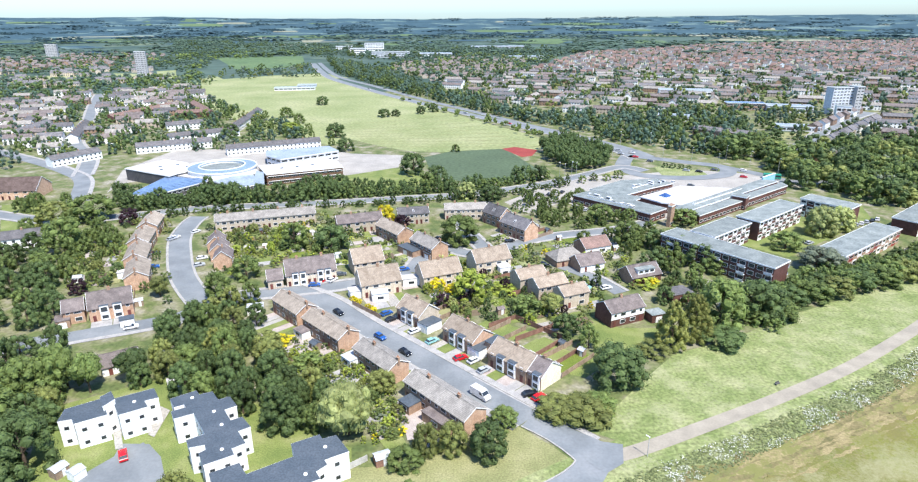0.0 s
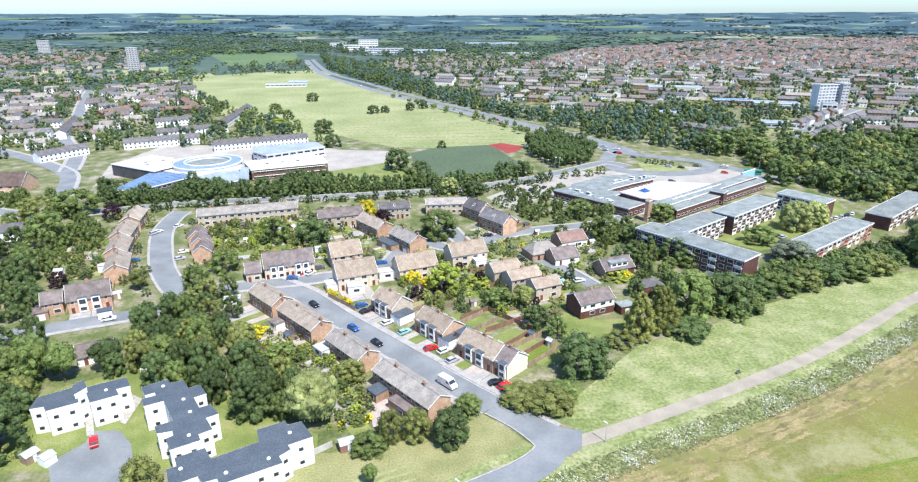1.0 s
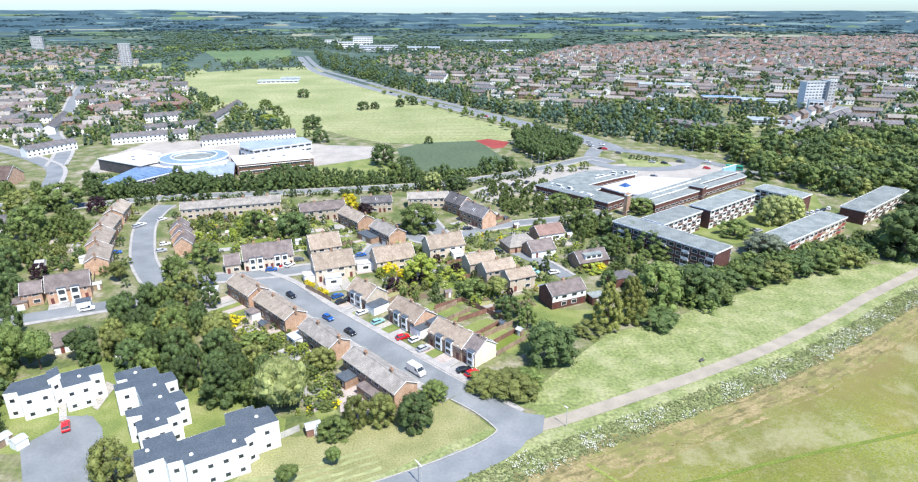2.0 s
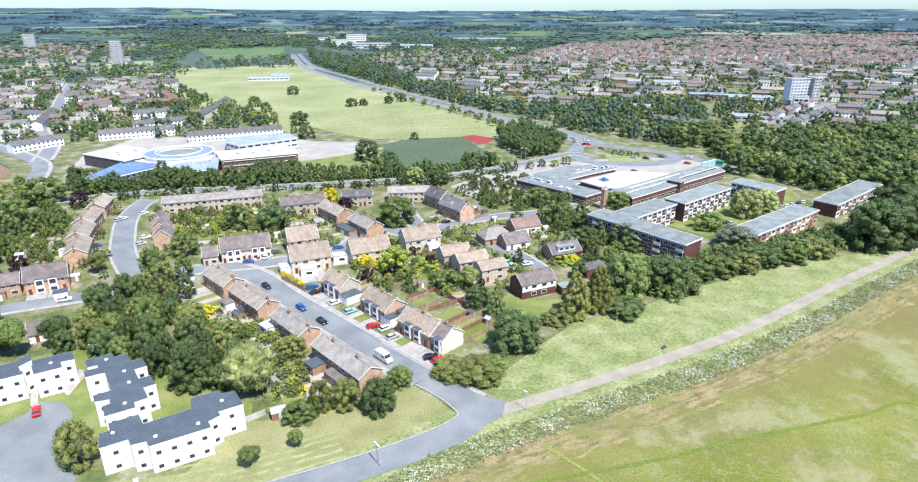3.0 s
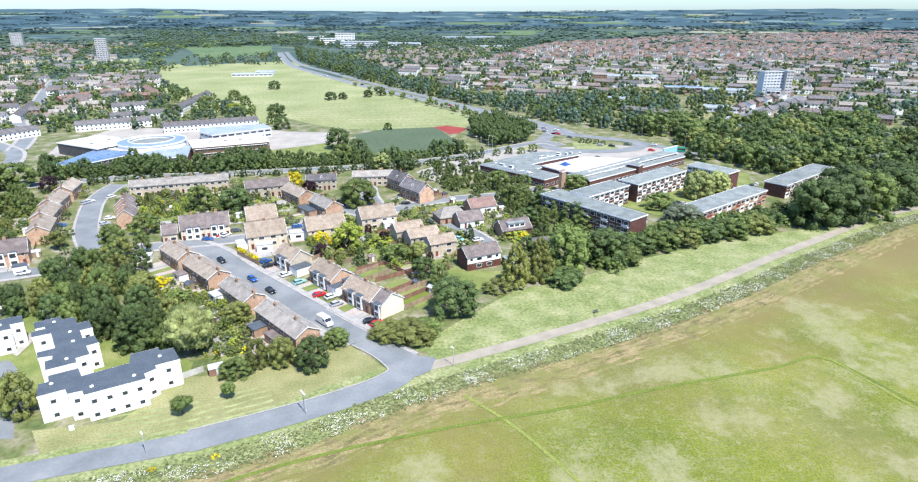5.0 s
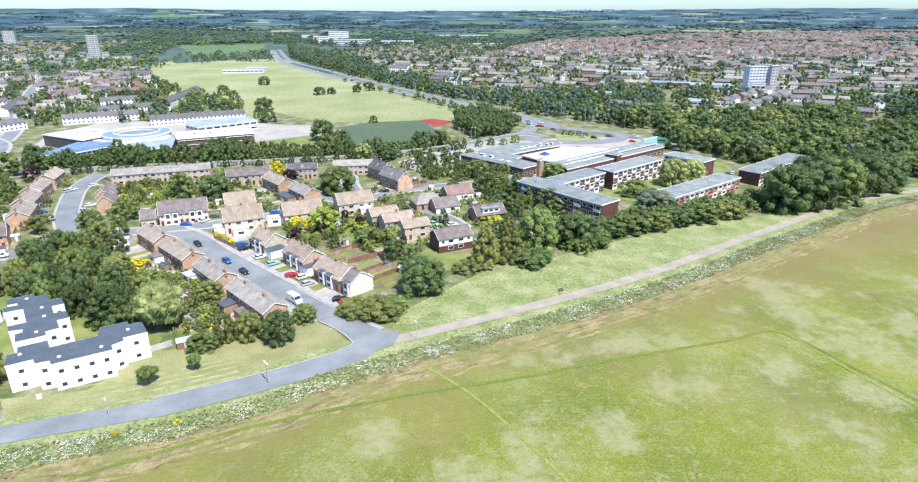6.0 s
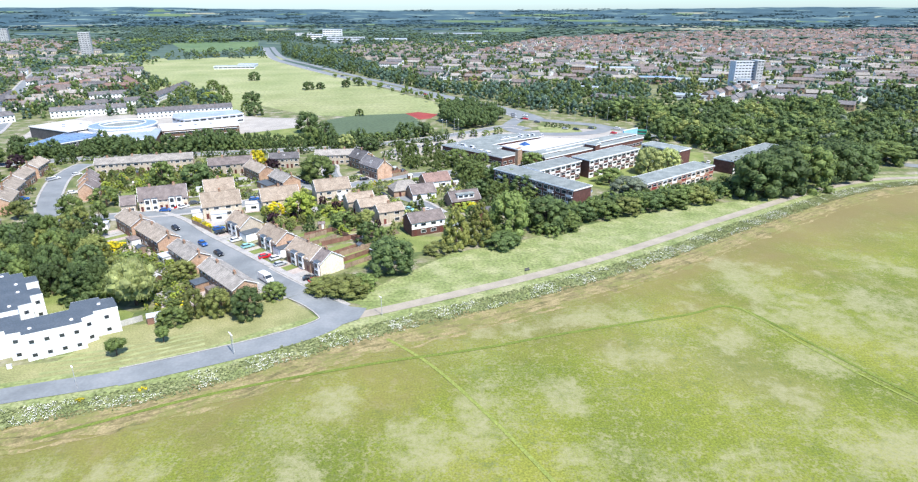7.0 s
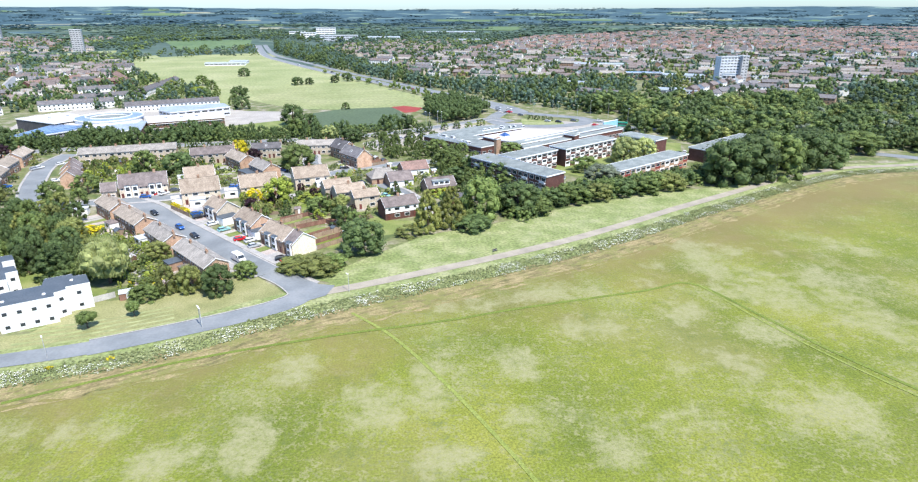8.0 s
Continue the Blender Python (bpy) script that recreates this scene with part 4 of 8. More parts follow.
def car_meshes(kind):
    if kind in CAR:
        return CAR[kind]
    L, W, H, hood = {"car": (4.2, 1.75, 1.45, 0.85), "van": (5.6, 2.0, 2.5, 1.9), "bus": (9.5, 2.5, 2.9, 2.3)}[kind]
    s = Shape()
    prof = {"car": [(-2.1, 0.35), (-2.1, 0.8), (-1.95, 0.92), (-0.95, 1.0), (0.95, 0.98), (1.9, 0.86), (2.1, 0.7), (2.1, 0.35)],
            "van": [(-2.8, 0.4), (-2.8, 2.3), (-2.65, 2.45), (1.0, 2.5), (1.35, 2.35), (2.0, 1.45), (2.65, 1.2), (2.8, 0.95), (2.8, 0.4)],
            "bus": [(-4.75, 0.35), (-4.75, 2.7), (-4.6, 2.9), (4.5, 2.9), (4.7, 2.6), (4.75, 0.35)]}[kind]
    y = W / 2
    n = len(prof)
    for i in range(n):
        (xa, za), (xb, zb) = prof[i], prof[(i + 1) % n]
        s.face((xa, y, za), (xb, y, zb), (xb, -y, zb), (xa, -y, za))
    s.face(*[(px, -y, pz) for px, pz in reversed(prof)]), s.face(*[(px, y, pz) for px, pz in prof])
    g = Shape()
    if kind == "car":
        lo = [(-1.95, -0.8), (1.0, -0.8), (1.0, 0.8), (-1.95, 0.8)]
        hi = [(-1.45, -0.62), (0.2, -0.62), (0.2, 0.62), (-1.45, 0.62)]
        for i in range(4):
            j = (i + 1) % 4
            g.face((*lo[i], 0.93), (*lo[j], 0.93), (*hi[j], 1.42), (*hi[i], 1.42))
        r = Shape()
        r.box(-1.5, -0.66, 1.40, 0.25, 0.66, 1.47, 0, 0.05)
        roofm = r
    else:
        if kind == "van":
            g.face((1.36, -0.9, 2.33), (2.02, -0.95, 1.47), (2.02, 0.95, 1.47), (1.36, 0.9, 2.33))
            for e in (-1, 1):
                g.face(*[(px, e * (y + 0.01), pz) for px, pz in ((0.5, 1.45), (1.7, 1.45), (1.2, 2.1), (0.5, 2.1))][::e])
        else:
            for e in (-1, 1):
                g.face(*[(px, e * (y + 0.01), pz) for px, pz in ((-4.4, 1.3), (4.4, 1.3), (4.4, 2.3), (-4.4, 2.3))][::e])
            g.face((4.76, -1.1, 1.2), (4.76, 1.1, 1.2), (4.72, 1.1, 2.5), (4.72, -1.1, 2.5))
        roofm = None
    w = Shape()
    rr = 0.32 if kind == "car" else 0.38
    ring = [(rr * math.cos(6.2832 * k / 12), rr * math.sin(6.2832 * k / 12)) for k in range(12)]
    for k in range(12):
        (a, b), (c, d) = ring[k], ring[(k + 1) % 12]
        w.face((a, -0.1, b + rr), (c, -0.1, d + rr), (c, 0.1, d + rr), (a, 0.1, b + rr))
    w.face(*[(a, -0.1, b + rr) for a, b in ring]), w.face(*[(a, 0.1, b + rr) for a, b in reversed(ring)])
    rim = Shape()
    for e in (-0.11, 0.11):
        pts = [(a * 0.6, e, b * 0.6 + rr) for a, b in ring]
        rim.face(*(pts if e < 0 else reversed(pts)))
    h = Shape()
    h.box(L / 2 - 0.12, -0.18, 0.62, L / 2 + 0.02, 0.18, 0.76)
    CAR[kind] = (s, g.mesh("glazing", GLASS), w.mesh("wheel", TYRE), rim.mesh("rim", STEEL), h.mesh("headlight", UPVC), roofm, L, W)
    return CAR[kind]


PAINT = {}


def car(x, y, yaw, colour="silver", kind="car", where="parked on the street"):
    rgb = {"red": (0.55, 0.012, 0.02), "blue": (0.02, 0.10, 0.34), "dark": (0.012, 0.014, 0.018), "white": (0.75, 0.75, 0.75), "silver": (0.42, 0.44, 0.47), "grey": (0.10, 0.11, 0.12), "teal": (0.25, 0.50, 0.50), "yellow": (0.7, 0.5, 0.02), "green": (0.03, 0.3, 0.2)}[colour]
    s, g, w, rim, lamp, roofm, L, W = car_meshes(kind)
    if (kind, colour) not in PAINT:
        m = PAINT.get(colour) or mat(colour + "_car_paint", rgb, tuple(c * 0.9 for c in rgb), scale=1, bump=0, rough=0.25, spec=0.5)
        PAINT[colour] = m
        PAINT[(kind, colour)] = (s.mesh("body", m), roofm.mesh("car_roof", m) if roofm else None)
    body, top = PAINT[(kind, colour)]
    ob = thing(kind, x, y, yaw, f"{colour} {'hatchback car' if kind == 'car' else kind} {where}", kind, z=level(x, y) + 0.002)
    part("body", body, ob)
    part("glazing", g, ob)
    if top:
        part("roof", top, ob)
    for fx in (-0.31, 0.31):
        for fy in (-1, 1):
            wh = part("wheel", w, ob, fx * L, fy * (W / 2 - 0.1), 0)
            part("rim", rim, wh)
    for fy in (-1, 1):
        part("headlight", lamp, ob, 0, fy * (W / 2 - 0.3), 0)
    return ob


def fence(pts, h=1.7, material=None, label="wooden panel fence round a garden", step=1.8, solid=True):
    """Panels between posts along straight runs."""
    m = material or FENCEWOOD
    if (m, h) not in CAR:
        p, q = Shape(), Shape()
        p.box(-0.5, -0.03, 0.06, 0.5, 0.03, h - 0.06), p.box(-0.5, -0.05, h - 0.1, 0.5, 0.05, h - 0.02)
        q.box(-0.06, -0.06, 0, 0.06, 0.06, h + 0.06)
        CAR[(m, h)] = (p.mesh("panel", m), q.mesh("post", m))
    pm, qm = CAR[(m, h)]
    ob = thing("fence", *pts[0], 0, label, "fence")
    for a, b in zip(pts, pts[1:]):
        d = math.hypot(b[0] - a[0], b[1] - a[1])
        n = max(1, round(d / step))
        yaw = math.degrees(math.atan2(b[1] - a[1], b[0] - a[0]))
        for k in range(n):
            t = (k + 0.5) / n
            part("panel", pm, ob, a[0] + (b[0] - a[0]) * t - pts[0][0], a[1] + (b[1] - a[1]) * t - pts[0][1], 0, yaw, scale=(d / n - 0.12, 1, 1))
            t = k / n
            if not solid:
                continue
            part("post", qm, ob, a[0] + (b[0] - a[0]) * t - pts[0][0], a[1] + (b[1] - a[1]) * t - pts[0][1], 0, yaw)
    return ob


def street_lamp(x, y, yaw=0.0, h=8.0):
    if "lamp" not in CAR:
        s, q = Shape(), Shape()
        s.tube(0, 0, 0, 8.0, 0.09, 0.06, 8)
        q.box(-0.1, -0.13, 7.96, 0.9, 0.13, 8.1)
        CAR["lamp"] = (s.mesh("pole", CONCRETE), q.mesh("lamp_head", UPVC))
    ob = thing("street_lamp", x, y, yaw, "grey steel street lamp beside the road", "street lamp")
    for n, m in zip(("pole", "lamp_head"), CAR["lamp"]):
        part(n, m, ob, scale=(1, 1, h / 8))
    return ob


def far_houses(name, rows, wall, roof, label, seed=1, size=(8, 7, 4.8, 2.4)):
    """Distant houses: (x, y, yaw) each, joined into one object with walls, roofs and chimneys."""
    rnd = random.Random(seed)
    s = Shape()
    for x, y, yaw in rows:
        L, D, e, r = (v * rnd.uniform(0.9, 1.15) for v in size)
        c, n = math.cos(radians(yaw)), math.sin(radians(yaw))
        a, b = L / 2, D / 2

        def P(u, v, z):
            return (x + u * c - v * n, y + u * n + v * c, z)
        for side in (-1, 1):
            s.face(*[P(u * side, v * side, z) for u, v, z in ((-a, -b, 0), (a, -b, 0), (a, -b, e), (-a, -b, e))])
            s.face(*[P(u * side, v * side, z) for u, v, z in ((a, -b, 0), (a, b, 0), (a, b, e), (a, 0, e + r), (a, -b, e))])
            s.face(*[P(u * side, v * side, z) for u, v, z in ((-a - 0.2, -b - 0.3, e - 0.2), (a + 0.2, -b - 0.3, e - 0.2), (a + 0.2, 0, e + r + 0.1), (-a - 0.2, 0, e + r + 0.1))], slot=1)
            for k in range(max(2, int(L / 2.6))):
                u = -a + L * (k + 0.5) / max(2, int(L / 2.6))
                for z in (0.9, 3.2):
                    s.face(*[P(w * side, (-b - 0.03) * side, q) for w, q in ((u - 0.6, z), (u + 0.6, z), (u + 0.6, z + 1.1), (u - 0.6, z + 1.1))], slot=2)
    return tagged(new(name, s.mesh(name, wall, roof, GLASS)), label, "houses", kind="stuff")


def terrace_grid(poly, yaw, gap, length, seed, skip=0.1, jitter=3.0, split=26.0, bend=0.0):
    """Places and headings of house rows that run along yaw inside a polygon."""
    rnd = random.Random(seed)
    cx, cy = sum(p[0] for p in poly) / len(poly), sum(p[1] for p in poly) / len(poly)
    c, s = math.cos(radians(yaw)), math.sin(radians(yaw))
    R = max(math.hypot(px - cx, py - cy) for px, py in poly)
    out = []
    v = -R
    while v < R:
        u = -R + rnd.uniform(0, length)
        while u < R:
            x, y = cx + u * c - v * s + rnd.uniform(-jitter, jitter) * 0.3, cy + u * s + v * c + rnd.uniform(-jitter, jitter)
            if inside(x, y, poly) and rnd.random() > skip and is_free(x, y, 5):
                out.append((x, y, yaw + rnd.uniform(-4, 4) + (90 if rnd.random() < 0.12 else 0)))
            u += length * (1.0 if rnd.random() > length / split * 0.25 else 1.8)
        v += gap * rnd.uniform(0.85, 1.15)
    return out



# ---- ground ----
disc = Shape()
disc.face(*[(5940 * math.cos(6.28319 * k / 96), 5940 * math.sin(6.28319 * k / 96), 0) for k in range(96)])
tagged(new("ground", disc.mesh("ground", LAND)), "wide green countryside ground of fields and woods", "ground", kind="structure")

sheet("ground_town", [(-504, 48), (72, 72), (312, 228), (396, 312), (504, 396), (672, 672), (360, 1080), (-120, 768), (-504, 768)], GRASS_TOWN, 0.012, "mixed grass, gravel and soil between the houses")
PATHLINE = [(-114, 56.4), (-72, 63.6), (-48, 70.8), (-28, 77), (-11.9, 82), (4.56, 89.5), (19.4, 99.6), (36.8, 109.2), (58.2, 119.9), (81.5, 131.6), (107.3, 145.9), (134.4, 163.8), (153.6, 177.6), (183.4, 197.5), (216.6, 219.4), (243.1, 233.2), (264.4, 240.5), (289.2, 243.6), (360, 256.8)]
way = smooth(PATHLINE, 4.0)
sheet("meadow", offset(way, -9.6) + [(504, 240), (504, -312), (-312, -312), (-312, -48)], MEADOW, 0.02, "open green meadow with pale seeding grass patches")
dry = Shape()
ragged(dry, smooth(PATHLINE, 1.0), -11.2, -18.6, 0.05, 3.4)
tagged(new("dry_grass_strip", dry.mesh("dry_grass_strip", DRY)), "strip of dry straw-coloured grass along the path", "ground", kind="structure")
for k, (o, w) in enumerate(((-12.4, 0.8), (-13.9, 1.3), (-16.2, 0.9), (-17.6, 1.2), (-20.0, 0.7))):
    streak = Shape()
    ragged(streak, smooth(PATHLINE, 1.0), o, o - w, 0.056 + 0.002 * k, 1.5, 3.0 + k)
    tagged(new("straw_streak", streak.mesh("straw_streak", STRAWTRACK)), "straw coloured wheel track along the meadow edge", "ground", kind="structure")
verge = Shape()
ribbon(verge, way, 5.4, -12, 0.035)
tagged(new("verge", verge.mesh("verge", ROUGH)), "rough grass verge beside the path", "ground", kind="structure")
road("trodden_line", [(44.8, 97.3), (53.5, 88.2), (60.2, 78.8), (69, 64.1), (78, 47.2), (83.4, 36)], 0.84, TROD, label="pale trodden line across the meadow", room=False)
road("trodden_line", [(-17.6, 61.6), (10.2, 75.4), (40.9, 85.8), (66.6, 92.2), (88.9, 99.2), (121.7, 108), (136, 112.2), (146.2, 93), (153.7, 76.3), (163.9, 58.6)], 0.96, LUSH, label="darker grass line across the meadow", room=False)
road("trodden_line", [(137.6, 112.1), (145, 90.6), (152.3, 73.9), (162.2, 56.3)], 0.6, TROD, label="pale trodden line across the meadow", room=False)
sheet("rough_meadow", [(30.6, 118.6), (37.6, 125.3), (52.1, 142.1), (61.8, 152.6), (84.1, 162.8), (105.5, 176.2), (132, 189.6), (168, 206.4), (139.1, 164.9), (108.4, 147.7), (82.7, 134.2), (58.8, 121.6), (40.7, 113.2)], ROUGH, 0.03, "rough pale green grassland with long grass")
sheet("rough_meadow_east", [(97.2, 161.8), (124.8, 181.2), (157.2, 200.4), (177.6, 206.4), (206.4, 214.8), (182.4, 195.6), (149.4, 175.4), (115.4, 151.2), (84, 128)], ROUGH, 0.03, "rough pale green grassland with long grass")
sheet("green", [(-22.3, 103), (-14.2, 106.6), (-4.32, 111.2), (7.56, 118.4), (14.5, 120.7), (21.8, 113.4), (25.7, 108.6), (24.6, 105.8), (20.2, 100.7), (-20.4, 98.8)], MOWN, 0.02, "dry mown grass green beside the road")
sheet("green_west", [(-29.4, 88.7), (-22.3, 105.6), (-11.6, 106.7), (12.8, 111.5), (26, 108.7), (24.8, 105.8), (7.56, 95.3), (-15.2, 84), (-28.6, 75.4), (-37.4, 75.5), (-46.2, 86)], MOWN, 0.021, "dry mown grass green beside the white houses")
for k in range(5):
    swath = Shape()
    ragged(swath, smooth(PATHLINE[3:6], 1.0), 5.4 + 2.2 * k, 4.6 + 2.2 * k, 0.05 + 0.001 * k, 0.5, 11.0 + k)
    tagged(new("mown_swath", swath.mesh("mown_swath", FIELD)), "pale mowing line on the dry green", "ground", kind="structure")
sheet("playing_field", [(-370.8, 942), (-204, 948), (-132, 822), (-18, 615.6), (74.4, 453.6), (45.6, 418.8), (-36, 427.2), (-58.8, 444), (-91.2, 477.6), (-133.2, 562.8), (-201.6, 667.2), (-258, 760.8), (-294, 792)], FIELD, 0.02, "large mown playing field of pale grass")
sheet("sports_pitch", [(-25.2, 408), (-7.2, 427.2), (31.2, 435.6), (49.2, 368.4), (33.6, 345.6), (7.2, 338.4), (-16.8, 357.6)], PITCH, 0.03, "dark green artificial sports pitch")
sheet("running_track", [(28.8, 435.6), (38.4, 441.6), (54, 430.8), (48, 411.6), (40.8, 408)], TRACK, 0.04, "small red running surface beside the pitch")
sheet("school_lawn", [(-94.8, 333.6), (-78, 350.4), (-49.2, 379.2), (-31.2, 372), (-18, 350.4), (-21.6, 328.8), (-45.6, 315.6), (-76.8, 313.2)], LAWN, 0.02, "mown school lawn")
sheet("school_forecourt", [(-192, 319.2), (-195.6, 337.2), (-178.8, 357.6), (-120, 331.2), (-111.6, 357.6), (-69.6, 357.6), (-39.6, 379.2), (-39.6, 414), (-76.8, 420), (-105.6, 439.2), (-205.2, 433.2), (-211.2, 372)], FORECOURT, 0.02, "pale paved ground round the school")
sheet("scrub_field", [(-388.8, 933.6), (-361, 946), (-304, 1000), (-231, 1040), (-175.2, 960), (-206.4, 940), (-373.2, 930)], FIELD, 0.018, "rough grass between the playing fields")
sheet("estate_green", [(-361.2, 825.6), (-396, 951.6), (-386.4, 987.6), (-247.2, 748.8), (-129.6, 555.6), (-84, 460.8), (-99.6, 450), (-172.8, 517.2), (-232.8, 597.6), (-321.6, 733.2)], FIELD, 0.016, "open grass beside the estate")
sheet("far_playing_field", [(-560, 1434), (-480, 1462), (-375, 1478), (-300, 1200), (-330, 1150), (-404, 1120)], CROP, 0.02, "far green playing field")
for poly in ([(-583, 1048), (-539, 1038), (-503, 968), (-545, 977)], [(-528, 1083), (-505, 1107), (-439, 960), (-466, 959)], [(-743, 1004), (-603, 1006), (-564, 940), (-690, 930)]):
    sheet("meadow_far", poly, FIELD, 0.03, "pale grass field between distant trees")
    for k in range(4):
        u = (k + 0.5) / 4
        footprint(poly[0][0] + (poly[2][0] - poly[0][0]) * u, poly[0][1] + (poly[2][1] - poly[0][1]) * u, 0, 45, 40)
sheet("court_green", [(238, 478), (262, 500), (282, 500), (276, 484), (246, 466)], MOWN, 0.03, "mown grass beside the fenced courts")
sheet("games_court", [(246, 500), (256, 512), (274, 512), (266, 498)], PITCH, 0.04, "dark green games court")
sheet("centre_forecourt", [(22.8, 302.4), (55.2, 343.2), (78, 357.6), (94.8, 357.6), (141.6, 372), (186, 357.6), (184.8, 337.2), (105.6, 277.2), (86.4, 271.2), (52.8, 302.4), (32.4, 283.2)], FORECOURT, 0.02, "pale paved car park round the low centre")
sheet("roundabout_green", [(121.2, 379.2), (133.2, 382.8), (147.6, 367.2), (147.6, 352.8), (127.2, 350.4), (120, 357.6)], ROUGH, 0.06, "grass island of the roundabout")
sheet("triangle_green", [(85.2, 357.6), (112.8, 408), (110.4, 387.6), (91.2, 357.6)], MOWN, 0.06, "grass island beside the slip road")
sheet("flats_court", [(106.8, 253.2), (130.8, 273.6), (136.8, 265.2), (181.2, 302.4), (201.6, 297.6), (193.2, 274.8), (151.2, 242.4), (130.8, 226.8)], LAWN, 0.02, "lawn between the blocks of flats")
sheet("estate_lawn", [(-101.3, 125.6), (-75.1, 141.4), (-48.8, 128.4), (-22.7, 112.1), (-20.6, 100.4), (-88.1, 100)], LAWN, 0.015, "grass round the white houses")
sheet("house_lawn", [(41.6, 173.9), (50.5, 168.1), (63.1, 168.2), (61.6, 157.6), (46.8, 152.6), (39.5, 157.4)], LAWN, 0.02, "garden lawn behind the brick house")
sheet("garden_lawn", [(12.5, 164.3), (18.1, 168.7), (24, 164.4), (17.5, 159.7)], LAWN, 0.03, "small green garden lawn")
sheet("garden_lawn", [(19.8, 157.3), (26.4, 162.6), (31, 157.4), (24.2, 150.8)], LAWN, 0.03, "small green garden lawn")
sheet("garden_lawn", [(28.9, 149.4), (37.2, 154.2), (40.6, 146.4), (34.7, 140.6), (31, 142)], LAWN, 0.03, "small green garden lawn")
sheet("estate_court", [(-73.1, 101.2), (-72.6, 110.8), (-70.2, 113.8), (-64.6, 109), (-59, 101.3)], ASPHALT, 0.04, "pale grey asphalt court")
sheet("estate_court_south", [(-74.3, 109), (-75, 113.3), (-68.6, 113.2), (-64, 109), (-48.4, 83.4), (-64.8, 83.5), (-78.5, 102.5)], ASPHALT, 0.045, "pale grey asphalt court between the white houses")
sheet("house_lawn", [(-77.3, 115.8), (-69.8, 120.1), (-65.2, 114.5), (-73.1, 111.8)], LAWN, 0.03, "small lawn before the white houses")
sheet("house_lawn", [(-88.2, 110.8), (-77.4, 113.8), (-72.1, 105.2), (-75.5, 101.2), (-84.2, 102.5)], LAWN, 0.03, "small lawn before the white houses")
sheet("hall_lawn", [(-234, 297.6), (-217.2, 302.4), (-202.8, 291.6), (-187.2, 253.2), (-202.8, 253.2)], LAWN, 0.02, "lawn beside the brick hall")
road("mown_line", [(-110.4, 537.6), (-62.4, 556.8), (-10.8, 589.2)], 1.32, MOWN, label="pale mowing line on the playing field", room=False, step=30)
road("mown_line", [(-104.4, 525.6), (-54, 541.2), (-1.2, 568.8)], 1.32, MOWN, label="pale mowing line on the playing field", room=False, step=30)
road("mown_line", [(-98.4, 513.6), (-46.8, 526.8), (7.2, 549.6)], 1.32, MOWN, label="pale mowing line on the playing field", room=False, step=30)
road("mown_line", [(-93.6, 502.8), (-39.6, 512.4), (15.6, 531.6)], 1.32, MOWN, label="pale mowing line on the playing field", room=False, step=30)
road("mown_line", [(-88.8, 492), (-33.6, 499.2), (22.8, 514.8)], 1.32, MOWN, label="pale mowing line on the playing field", room=False, step=30)
road("mown_line", [(-84, 482.4), (-27.6, 487.2), (30, 498)], 1.32, MOWN, label="pale mowing line on the playing field", room=False, step=30)
road("mown_line", [(-79.2, 472.8), (-21.6, 474), (37.2, 483.6)], 1.32, MOWN, label="pale mowing line on the playing field", room=False, step=30)
road("mown_line", [(-74.4, 463.2), (-15.6, 463.2), (44.4, 469.2)], 1.32, MOWN, label="pale mowing line on the playing field", room=False, step=30)
road("mown_line", [(-70.8, 454.8), (-9.6, 452.4), (50.4, 456)], 1.32, MOWN, label="pale mowing line on the playing field", room=False, step=30)
road("mown_line", [(-66, 445.2), (-4.8, 441.6), (56.4, 442.8)], 1.32, MOWN, label="pale mowing line on the playing field", room=False, step=30)

# ---- roads ----
road("path", [(28.8, 107.5), (39.6, 111.1)] + PATHLINE[8:], 3.84, PATHTAR, label="worn grey asphalt path across the grass")
STREET = [(-58.1, 196), (-43.4, 185.3), (-29.2, 169.7), (-13.2, 153.8), (3.48, 137.2), (18.1, 122.9), (24.1, 117.7), (29.2, 111.2), (30, 106.8), (26, 101.9), (17.4, 96.2)]
road("road_street", STREET[:6], 7.92, left=2.16, right=2.4, label="grey asphalt residential street")
road("road_corner", STREET[5:] + [(4.56, 89.5), (-11.9, 82)], 7.2, right=0.36, label="grey asphalt bend at the street corner")
road("road_south", PATHLINE[:6] + [(19.4, 98.9)], 6.24, label="grey asphalt lane along the meadow edge")
sheet("junction", [(23, 121.8), (28.4, 118.4), (33.6, 114.5), (38, 113.6), (36.7, 107.4), (32.3, 104.2), (29, 108), (26.9, 116.3)], ASPHALT, 0.152, "grey asphalt junction of street and path")
road("pavement", [(5.16, 141.5), (11.6, 135.1), (20.3, 126.8), (27.2, 121), (33, 115.4)], 1.56, PAVE, label="pale concrete pavement beside the hedge", room=False)
road("road_side", [(-82.8, 186), (-75.6, 189.6), (-63.6, 193.2), (-45.6, 198), (-30, 204), (-18, 211.2)], 6.6, left=1.8, right=1.8)
road("road_bend", [(-124.8, 278.4), (-124.8, 268.8), (-121.2, 249.6), (-112.8, 229.2), (-102, 207.6), (-91.2, 192), (-84, 183.6)], 7.92, left=0.96, right=0.96)
road("road_west", [(-84, 183.6), (-88.3, 175.3), (-98.6, 169.3), (-111.8, 163.7), (-121.6, 159.4), (-141.4, 153.2)], 7.2, left=1.8)
